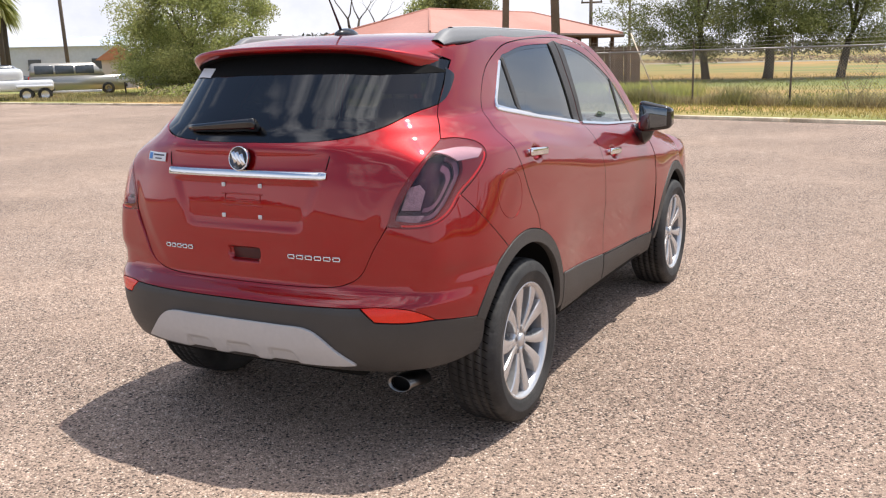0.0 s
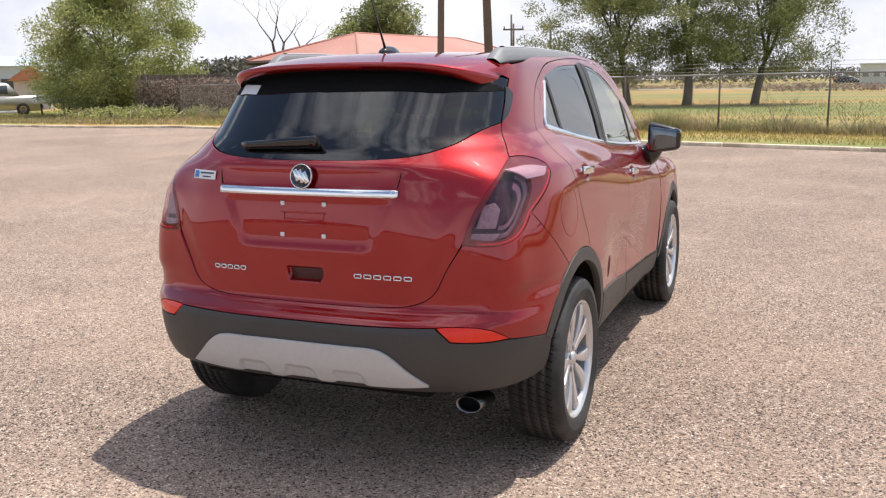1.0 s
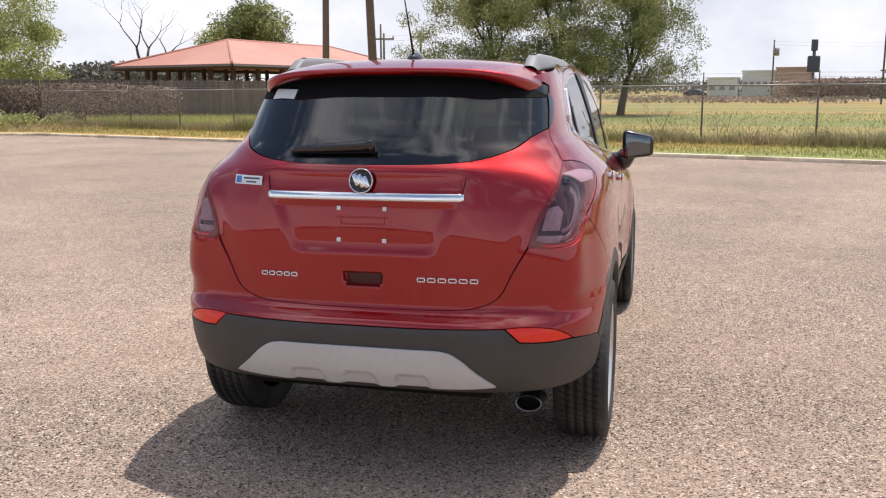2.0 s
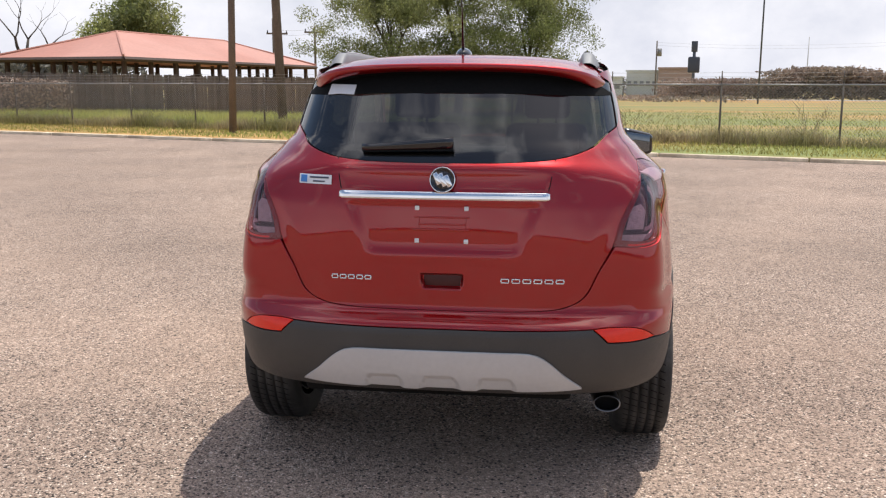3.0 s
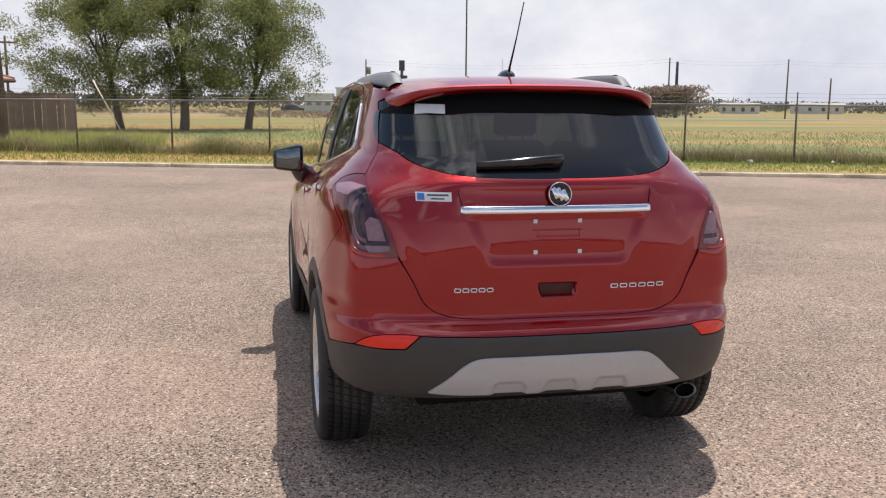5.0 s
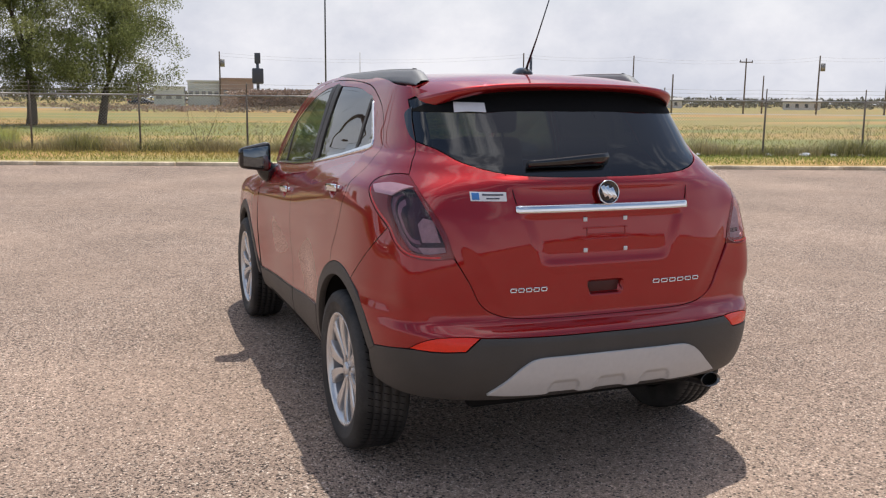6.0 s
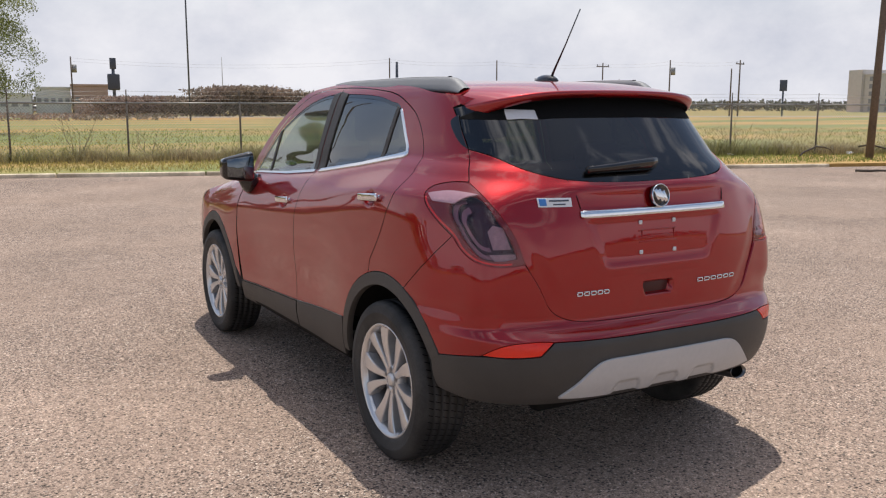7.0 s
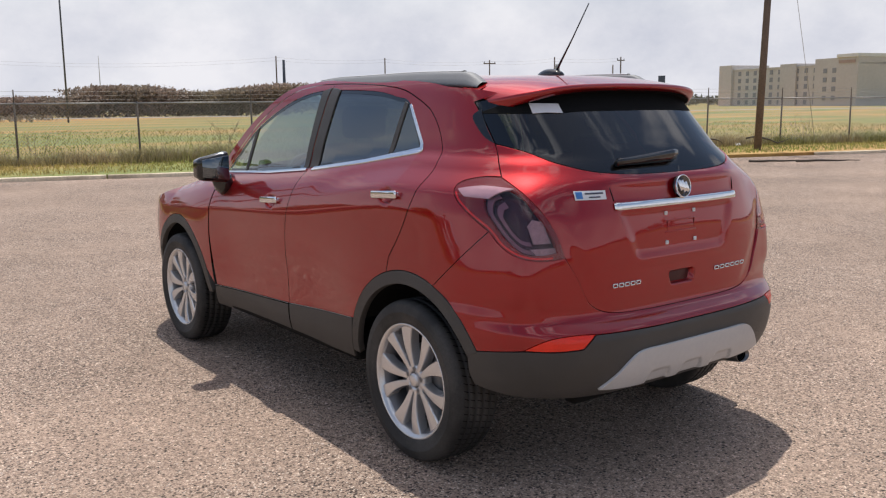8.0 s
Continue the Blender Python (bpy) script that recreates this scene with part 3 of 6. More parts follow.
def gate_relief(p, z):
    x = abs(skin(p, z).x)
    wide = 0.268 + 0.070 * (z - 0.90) / 0.17
    r = -0.010 * smoothstep(wide + 0.030, wide - 0.030, x) * smoothstep(0.880, 0.945, z) * smoothstep(1.088, 1.070, z)
    seam = 0.455 + 0.60 * (z - 0.712)
    r -= 0.005 * smoothstep(0.065, 0.0, seam - x) * smoothstep(0.70, 0.76, z) * smoothstep(1.15, 0.95, z)
    r -= 0.004 * smoothstep(0.725, 0.695, z)
    r += 0.0025 * smoothstep(0.855, 0.885, z) * smoothstep(0.920, 0.893, z) * smoothstep(0.34, 0.20, x)
    r -= 0.032 * smoothstep(0.080, 0.068, x + 0.35 * max(0.0, 0.80 - z)) * smoothstep(0.768, 0.778, z) * smoothstep(0.827, 0.815, z)
    r -= 0.0025 * smoothstep(0.390, 0.360, x) * smoothstep(1.115, 1.135, z) * smoothstep(1.200, 1.150, z)
    r += 0.008 * math.exp(-((z - 1.205) / 0.022) ** 2) * smoothstep(0.50, 0.34, x)
    return r


gate_loop = [rear(0.0, 0.691)] + gate_half + [seam_up[0], (*seam_up[1][:2], 1)] + glass_low[::-1]
gate_loop = gate_loop + [rear(0.0, 1.221)] + flip(gate_loop[1:])
tailgate = panel("tailgate", [outline(gate_loop)], M_PAINT, car, gap=0.0018, step=0.0098, relief=gate_relief)
glass_half = [rear(0.0, 1.221)] + glass_low + [(*seam_up[1][:2], 1), seam_up[2], (*seam_up[3][:2], 1), rear(0.42, 1.548)]
glass_loop = glass_half + [rear(0.0, 1.556)] + flip(glass_half[1:])
panel("rear_window", [outline(glass_loop)], M_TINT, car, off=-0.003, label="dark tinted rear window glass", rim=0.004)
# Black glass border, drawn lower to hold the shade and reflection under the spoiler.
frit_shade = [rear(0.28, 1.470), rear(0.44, 1.464), spot(0.588, -0.130, 1.464, 1), rear(0.42, 1.546), rear(0.25, 1.553)]
panel("window_frit_shade", [outline([rear(0.0, 1.472)] + frit_shade + [rear(0.0, 1.556)] + flip(frit_shade))], M_DARK, car, off=-0.001, gap=0.0, rim=0.002, label="black border and painted spoiler shade along the top of the rear window")
both("corner_glass", [outline([(*seam_up[1][:2], 1), spot(0.654, -0.222, 1.368), spot(0.655, -0.165, 1.415), spot(0.642, -0.130, 1.455), spot(0.592, -0.150, 1.482, 1), seam_up[2]])], M_GLOSS, car, off=0.0012, gap=0.001, rim=0.0012, step=0.012)

refl_top = [rear(0.545, 0.647, 1), rear(0.62, 0.650), spot(0.715, -0.665, 0.637), spot(0.787, -0.606, 0.592, 1)]
refl_low = [spot(0.70, -0.685, 0.590), rear(0.600, 0.596, 1)]
cheek = [spot(0.849, -0.412, 0.568, 1)]
bumper_half = [rear(0.25, 0.641), rear(0.545, 0.647, 1)] + refl_top[1:] + cheek
arch_back = arch(0.0, 0.474, 150.5, 112.0, 8)
lamp_outer = [spot(0.798, -0.425, 1.026), spot(0.782, -0.478, 0.975), spot(0.745, -0.535, 0.940), spot(0.68, -0.590, 0.925), spot(0.589, -0.609, 0.930, 1)]
bumper_loop = [rear(0.0, 0.640)] + bumper_half + arch_back + [spot(0.798, -0.425, 1.026, 1)] + lamp_outer[1:] + [spot(0.553, -0.650, 0.84), spot(0.517, -0.675, 0.752), rear(0.455, 0.712), rear(0.36, 0.697), rear(0.20, 0.692)]


def bumper_relief(p, z):
    q = abs(p)
    r = -0.004 * math.exp(-((z - 0.745) / 0.025) ** 2) * smoothstep(0.62, 0.80, q)
    r += 0.005 * math.exp(-((z - 0.70) / 0.03) ** 2) * smoothstep(0.60, 0.75, q)
    r += 0.003 * smoothstep(0.52, 0.66, q) * smoothstep(1.0, 0.80, q) * smoothstep(0.70, 0.78, z)
    return r


panel("rear_bumper", [outline(bumper_loop + [rear(0.0, 0.691)] + flip(bumper_loop[1:]))], M_PAINT, car, gap=0.0004, relief=bumper_relief, step=0.018)
both("bumper_reflector", [outline(refl_top + refl_low)], M_RED_LENS, car, off=0.0, gap=0.0022, label="bright red bumper reflector", rim=0.01)
low_half = [rear(0.25, 0.639), rear(0.545, 0.645, 1), rear(0.600, 0.594, 1), spot(0.70, -0.685, 0.588), spot(0.787, -0.606, 0.588), spot(0.849, -0.412, 0.566, 1)] + \
    [side(-0.372, 0.545, 1), side(-0.374, 0.47), side(-0.392, 0.425, 1), spot(0.80, -0.53, 0.402), spot(0.70, -0.62, 0.394), rear(0.50, 0.390), rear(0.25, 0.388)]
panel("bumper_cladding", [outline([rear(0.0, 0.638)] + low_half + [rear(0.0, 0.388)] + flip(low_half))], M_BLACK, car, off=0.001, step=0.02, label="black textured lower bumper")


def scoop(p, z):
    x = abs(skin(p, z).x)
    r = 0.0
    for c in (0.0, 0.205):
        d = abs(x - c)
        r = min(r, -0.0095 * smoothstep(0.074, 0.060, d + 0.5 * max(0, z - 0.428)) * smoothstep(0.466, 0.452, z))
    return r


skid_half = [rear(0.20, 0.562), rear(0.325, 0.560), rear(0.385, 0.535), rear(0.45, 0.478), rear(0.515, 0.425, 1), rear(0.40, 0.414), rear(0.20, 0.408)]
panel("skid_plate", [outline([rear(0.0, 0.562)] + skid_half + [rear(0.0, 0.407)] + flip(skid_half))], M_SILVER, car, off=0.012, step=0.009, relief=scoop, label="pale silver skid plate")

# --- flanks
door_rear_edge = [side(0.253, 1.527), side(0.115, 1.458), side(0.035, 1.37), side(-0.025, 1.245), side(-0.012, 1.133), side(0.055, 0.99), side(0.14, 0.862)]
arch_door = arch(0.0, 0.474, 72.0, 24.0, 8)
b_seam = [side(1.112, 0.487, 1), side(1.118, 0.76), side(1.092, 1.0), side(1.060, 1.165), side(1.040, 1.35), side(1.018, 1.607, 1)]
a_line = [side(1.25, 1.597), side(1.47, 1.548), side(1.75, 1.400), side(2.0, 1.205), side(2.095, 1.105, 1)]
door_front = [side(2.065, 1.04), side(2.055, 0.80), side(2.005, 0.447, 1)]
win_rear = [side(0.155, 1.312, 1), side(0.55, 1.250), side(0.985, 1.196, 1), side(0.955, 1.574, 1), side(0.62, 1.563), side(0.42, 1.535), side(0.302, 1.499)]
win_front = [side(1.085, 1.184, 1), side(1.075, 1.574, 1), side(1.25, 1.556), side(1.46, 1.500), side(1.745, 1.372), side(1.95, 1.215), side(2.065, 1.118, 1), side(1.50, 1.148)]


def cup(yh, zh):
    def f(p, z):
        y = skin(p, z).y
        return -0.020 * smoothstep(1.05, 0.45, math.hypot((y - yh) / 0.060, (z - zh) / 0.034))
    return f


rear_door_loop = [side(1.018, 1.607, 1), side(0.70, 1.598), side(0.42, 1.574)] + door_rear_edge[:-1] + [side(0.14, 0.862, 1)] + arch_door + b_seam[:-1]
front_door_loop = b_seam + a_line + door_front
for flag in (False, True):
    d1 = panel("rear_door", [outline(rear_door_loop), outline(win_rear)], M_PAINT, car, relief=cup(0.19, 1.118), left=flag, step=0.0135)
    d2 = panel("front_door", [outline(front_door_loop), outline(win_front)], M_PAINT, car, relief=cup(1.30, 1.006), left=flag, step=0.0135)
    s = -1 if flag else 1
    for d, y0, z0 in ((d1, 0.19, 1.124), (d2, 1.30, 1.012)):
        q = skin(side(y0, z0)[0], z0)
        h = part("door_handle", join(box(0.016, 0.20, 0.034, (0, 0, 0), 0.0075, 3), box(0.03, 0.022, 0.02, (-0.014, 0.085, 0), 0.004), box(0.03, 0.022, 0.02, (-0.014, -0.085, 0), 0.004)), M_CHROME, d, "chrome door handle")
        h.matrix_basis = pose(s * (q.x + 0.012), q.y, z0, -4.0, 0, 2 * s) @ Matrix.Diagonal((s, 1, 1, 1))
    panel("window_glass", [outline(win_rear)], M_TINT_SIDE, d1, off=-0.004, gap=-0.006, rim=0.004, step=0.04, left=flag, label="dark tinted window glass")
    panel("window_glass", [outline(win_front)], M_CLEAR, d2, off=-0.004, gap=-0.006, rim=0.004, step=0.04, left=flag, label="light green window glass")
    for d, wl in ((d1, win_rear), (d2, win_front)):
        o_ = outline(wl)
        sg = 1 if sum(o_[k - 1][0] * o_[k][1] - o_[k][0] * o_[k - 1][1] for k in range(len(o_))) > 0 else -1
        thin = [(u / KU, z) for u, z in inset([(p * KU, z) for p, z in o_], 0.013, sg)]
        panel("window_seal", [o_, thin], M_GLOSS, d, off=-0.003, gap=-0.003, rim=0.003, step=0.03, left=flag)
    panel("pillar_cover", [outline([side(0.965, 1.197, 1), side(1.052, 1.186, 1), side(1.016, 1.590, 1), side(0.930, 1.578, 1)])], M_BLACK, d1, off=0.003, rim=0.006, left=flag)
    panel("pillar_cover", [outline([side(1.112, 1.182, 1), side(1.062, 1.185, 1), side(1.024, 1.590, 1), side(1.100, 1.574, 1)])], M_BLACK, d2, off=0.003, rim=0.006, left=flag)
    panel("window_divider", [outline([side(0.365, 1.290, 1), side(0.400, 1.284, 1), side(0.350, 1.518, 1), side(0.320, 1.508, 1)])], M_BLACK, d1, off=0.001, rim=0.006, left=flag)
    panel("window_divider", [outline([side(1.83, 1.128, 1), side(1.80, 1.130, 1), side(1.725, 1.380, 1), side(1.765, 1.362, 1)])], M_BLACK, d2, off=0.001, rim=0.006, left=flag)
    for d, sill in ((d1, [side(1.015, 1.176), side(0.985, 1.178), side(0.55, 1.233), side(0.16, 1.292), side(0.138, 1.302), side(0.145, 1.335), side(0.29, 1.505, 1), side(0.302, 1.497, 1), side(0.165, 1.335), side(0.160, 1.318), side(0.55, 1.250), side(1.0, 1.194)]),
                    (d2, [side(2.09, 1.104, 1), side(1.5, 1.132), side(1.065, 1.170), side(1.075, 1.186), side(1.5, 1.149), side(2.08, 1.118, 1)])):
        panel("chrome_trim", [outline([(a, b, 1) for a, b, _ in sill])], M_CHROME, d, off=0.006, gap=0.0, rim=0.008, step=0.03, left=flag)
    panel("door_cladding", [outline([side(0.440, 0.5385, 1), side(1.106, 0.4855, 1), side(1.106, 0.335, 1), side(0.475, 0.345, 1)])], M_BLACK, d1, off=0.005, left=flag, label="black textured door cladding")
    panel("door_cladding", [outline([side(1.114, 0.484, 1), side(2.02, 0.443, 1), side(2.06, 0.320, 1), side(1.114, 0.335, 1)])], M_BLACK, d2, off=0.005, left=flag, label="black textured door cladding")

# Thin silver strips paint the bright edge highlight above the door cladding.
for flag in (False, True):
    for y0, z0, y1, z1 in ((0.445, 0.5405, 1.104, 0.4880), (1.116, 0.4865, 2.015, 0.4455)):
        panel("cladding_highlight", [outline([side(y0, z0 + 0.0045, 1), side(y0, z0, 1), side(y1, z1, 1), side(y1, z1 + 0.0045, 1)])], M_SILVER, car, off=0.006, gap=0.0, rim=0.004, step=0.04, left=flag, label="edge highlight above the door cladding, put in as a thin pale strip")

lamp_tip = spot(0.800, -0.225, 1.178)
lamp_edge = [spot(0.826, -0.335, 1.085), spot(0.822, -0.26, 1.135), lamp_tip, spot(0.765, -0.235, 1.204), spot(0.715, -0.300, 1.222), spot(0.672, -0.362, 1.224)]
roof_edge = [side(-0.02, 1.585), side(0.30, 1.606), side(0.65, 1.620), side(1.03, 1.630), side(1.30, 1.616), side(1.52, 1.572), side(1.83, 1.405), side(2.10, 1.20), side(2.15, 1.112, 1)]
quarter_loop = [spot(0.798, -0.425, 1.026, 1)] + lamp_edge[:-1] + [(*lamp_edge[-1][:2], 1)] + seam_up[:3] + [(*seam_up[3][:2], 1), spot(0.545, -0.20, 1.545, 1), side(-0.12, 1.562), side(0.06, 1.578)] + roof_edge[1:] + \
    [(q[0], q[1], q[2]) for q in a_line[::-1]] + [side(1.018, 1.607), side(0.70, 1.598), side(0.42, 1.574)] + door_rear_edge[:-1] + [side(0.14, 0.862, 1)] + arch(0.0, 0.474, 72.0, 112.0, 8)
fuel = [side(-0.115 + 0.105 * math.cos(a), 0.988 + 0.098 * math.sin(a)) for a in np.linspace(0, 2 * math.pi, 17)[:-1]]
panel("quarter_panel", [outline(quarter_loop), outline(fuel)], M_PAINT, car, gap=0.0006, step=0.02)
panel("fuel_door", [outline(fuel)], M_PAINT, car, gap=0.0006, step=0.02)
panel("quarter_panel", [outline(quarter_loop)], M_PAINT, car, gap=0.0006, step=0.02, left=True)
fender_loop = [side(2.072, 1.02, 1), side(2.15, 1.098), side(2.54, 1.030), side(2.85, 0.955), side(3.15, 0.86), side(3.20, 0.70), side(3.10, 0.52, 1)] + arch(2.555, 0.474, 22.0, 158.0, 18) + [side(2.035, 0.45, 1), side(2.062, 0.80)]
both("front_fender", [outline(fender_loop)], M_PAINT, car, step=0.025)
front_mid = (P_FRONT + math.pi / 2)
both("front_bumper", [outline([side(3.15, 0.86, 1), side(3.20, 0.70), side(3.10, 0.50, 1), side(3.06, 0.34, 1), (front_mid - 0.01, 0.30, 1), (front_mid - 0.01, 0.80, 1)])], M_PAINT, car, step=0.03)
for yc, lo, hi in ((0.0, 4.0, 153.0), (2.555, 6.0, 175.0)):
    both("arch_moulding", [outline(arch(yc, 0.472, lo, hi, 20) + arch(yc, 0.418, hi, lo, 20))], M_BLACK, car, off=0.003, gap=0.0, rim=0.03, label="black wheel arch moulding")

# --- tail lamps
lamp_loop = [spot(0.672, -0.362, 1.222, 1), spot(0.645, -0.450, 1.17), spot(0.622, -0.525, 1.10), spot(0.603, -0.577, 1.02), spot(0.589, -0.609, 0.932, 1),
             spot(0.68, -0.588, 0.927), spot(0.745, -0.533, 0.942), spot(0.782, -0.476, 0.977), spot(0.800, -0.425, 1.028), spot(0.826, -0.335, 1.085), spot(0.822, -0.26, 1.135),
             lamp_tip, spot(0.765, -0.235, 1.204), spot(0.715, -0.300, 1.222)]


def shrink(pts, k, cp, cz):
    return [(cp + (q[0] - cp) * k, cz + (q[1] - cz) * k, q[2]) for q in pts]


for flag in (False, True):
    lamp = panel("tail_lamp", [outline(lamp_loop)], M_LAMP_DK, car, off=-0.034, gap=-0.004, rim=0.01, left=flag, label="smoked tail lamp with red rim")
    inner = [spot(0.655, -0.425, 1.182), spot(0.630, -0.510, 1.105), spot(0.610, -0.570, 1.015), spot(0.602, -0.595, 0.950, 1), spot(0.68, -0.577, 0.943), spot(0.735, -0.530, 0.955),
             spot(0.765, -0.470, 1.00), spot(0.775, -0.41, 1.06), spot(0.765, -0.36, 1.115), spot(0.735, -0.345, 1.165), spot(0.70, -0.365, 1.190)]
    panel("red_rim", [outline(lamp_loop), outline(inner)], M_RED_RIM, lamp, off=-0.003, gap=-0.004, rim=0.02, left=flag)
    o_ = outline(lamp_loop)
    sg = 1 if sum(o_[k - 1][0] * o_[k][1] - o_[k][0] * o_[k - 1][1] for k in range(len(o_))) > 0 else -1
    k0_ = min(range(len(o_)), key=lambda k: abs(o_[k][0] - lamp_loop[4][0]) + abs(o_[k][1] - lamp_loop[4][1]))
    cut = [k for k, q in enumerate(o_) if k > k0_ + 1 and q[1] < 1.17]
    thin = [(u / KU, z) for u, z in inset([(p * KU, z) for p, z in o_], 0.0125, sg)]
    inner_side = [(u / KU, z) for u, z in inset([(p * KU, z) for p, z in o_], 0.0025, sg)]
    panel("red_line", [[inner_side[k] for k in cut] + [thin[k] for k in cut[::-1]]], M_RED_LINE, lamp, off=-0.0014, gap=0.0, rim=0.002, step=0.03, left=flag, label="thin bright red edge line")
    c = (sum(q[0] for q in inner) / len(inner) - 0.03, sum(q[1] for q in inner) / len(inner) - 0.005)
    for k0, k1, dep in ((0.93, 0.78, -0.020), (0.66, 0.50, -0.018)):
        arc_ = [(a, b, 0) for a, b, _ in shrink(inner, k0, *c)[4:]] + [(a, b, 0) for a, b, _ in shrink(inner, k1, *c)[:3:-1]]
        arc_[0], arc_[6], arc_[7], arc_[-1] = ((*arc_[q][:2], 1) for q in (0, 6, 7, -1))
        panel("light_guide", [outline(arc_)], M_LAMP_IN, lamp, off=dep, gap=0.0, rim=0.008, step=0.03, left=flag)
    panel("reversing_light", [outline([spot(0.626, -0.540, 1.070, 1), spot(0.612, -0.568, 0.990, 1), spot(0.676, -0.546, 0.990, 1), spot(0.688, -0.520, 1.056, 1), spot(0.664, -0.522, 1.080, 1)])], M_LAMP_CLEAR, lamp, off=-0.013, gap=0.0, rim=0.01, left=flag, label="pale clear reversing light")
    panel("indicator", [outline([spot(0.606, -0.590, 0.972, 1), spot(0.602, -0.598, 0.944, 1), spot(0.688, -0.572, 0.946, 1), spot(0.702, -0.552, 0.972, 1)])], M_LAMP_CLEAR, lamp, off=-0.014, gap=0.0, rim=0.01, left=flag)
    panel("chrome_blade", [outline([spot(0.797, -0.238, 1.178, 1), spot(0.770, -0.275, 1.187), spot(0.730, -0.335, 1.194), spot(0.662, -0.425, 1.186, 1), spot(0.705, -0.395, 1.172), spot(0.742, -0.370, 1.146, 1), spot(0.802, -0.285, 1.150, 1)])], M_LAMP_PALE, lamp, off=-0.0014, gap=0.0, rim=0.006, left=flag)
    panel("lamp_lens", [outline(lamp_loop)], M_LENS, lamp, off=-0.0003, gap=0.0002, rim=0.0010, step=0.012, left=flag)

# --- roof, spoiler, rails, bonnet, windscreen
ROOF = Curve((-0.45, 1.585), (-0.2, 1.612), (0.0, 1.626), (0.5, 1.642), (1.0, 1.643), (1.45, 1.616))


def roof_z(x, y):
    k = abs(x) / 0.575
    return ROOF(y) - 0.026 * k ** 2 - 0.034 * k ** 6


def roof_fn(u, v):
    y = -0.10 + 1.56 * u
    x = (2 * v - 1) * 0.588
    return (x, y, roof_z(x, y) + 0.004 * (math.exp(-((abs(x) - 0.47) / 0.02) ** 2)) * -1)


solid("roof", grid(roof_fn, 40, 48), M_PAINT, car)


def spoiler_fn(u, v):
    x = (2 * v - 1) * 0.592
    k = abs(x) / 0.592
    yt = -0.410 + 0.090 * k ** 4 + 0.155 * k ** 12
    zt = 1.583 - 0.020 * k ** 2 - 0.045 * k ** 6
    y0, z0 = 0.0, roof_z(x * 0.99, 0.0) + 0.003
    if u < 0.5:
        t = u / 0.5
        return (x, y0 + (yt - y0) * t, z0 + (zt - z0) * t + 0.010 * math.sin(math.pi * t) * (1 - k ** 4))
    if u < 0.62:
        t = (u - 0.5) / 0.12
        a = t * math.pi / 2
        return (x, yt - 0.012 * math.sin(a), zt - 0.012 + 0.012 * math.cos(a))
    if u < 0.80:
        t = (u - 0.62) / 0.18
        return (x * (1 - 0.004 * t), yt - 0.012 + 0.022 * t * t, zt - 0.012 - (0.018 + 0.024 * k ** 4) * t)
    t = (u - 0.80) / 0.20
    yb, zb = yt + 0.010, zt - 0.030 - 0.024 * k ** 4
    zg = 1.520 - 0.040 * k ** 2
    yg = skin(rear(min(abs(x), 0.55), zg)[0], zg).y + 0.02
    return (x * (1 - 0.004 - 0.02 * t), yb + (max(yg, yb + 0.02) - yb) * t, zb + (zg - 0.004 - zb) * t * 0.2)


sp_v, sp_f = grid(spoiler_fn, 40, 64)
spoiler = solid("spoiler", (sp_v, [f for i, f in enumerate(sp_f) if i // 64 < 33]), M_PAINT, car)
# Lower rows in near-black: the shade beneath the spoiler is in their colour.
solid("spoiler_underside_shade", (sp_v, [f for i, f in enumerate(sp_f) if i // 64 >= 32]), M_DARK, car, "spoiler underside, its shade put into the near-black colour")


def chmsl_fn(u, v):
    a = spoiler_fn(0.63 + 0.11 * u, 0.5 + (v - 0.5) * 0.20)
    return (a[0], a[1] - 0.003, a[2])


solid("high_brake_light", grid(chmsl_fn, 4, 16), M_BRAKE, spoiler, "long dark red brake light in the spoiler")


def hood_fn(u, v):
    y = 2.06 + 1.40 * u
    w = skin(side(min(y, 3.42), BELT(y) - 0.005)[0], BELT(y)).x
    x = (2 * v - 1) * (w + 0.002)
    return (x, y, BELT(y) - 0.004 + 0.075 * (1 - abs(2 * v - 1) ** 2.4) * (1 - 0.5 * u))


hood_v, hood_f = grid(hood_fn, 24, 24)
solid("bonnet", (hood_v, [q[::-1] for q in hood_f]), M_PAINT, car)


def screen_fn(u, v):
    x = (2 * v - 1) * (0.705 - 0.145 * u)
    return (x, 2.16 - 0.71 * u - 0.10 * (abs(2 * v - 1)) ** 2 * (1 - u), 1.105 + 0.515 * u + 0.03 * math.sin(math.pi * u) - 0.035 * (2 * v - 1) ** 2)


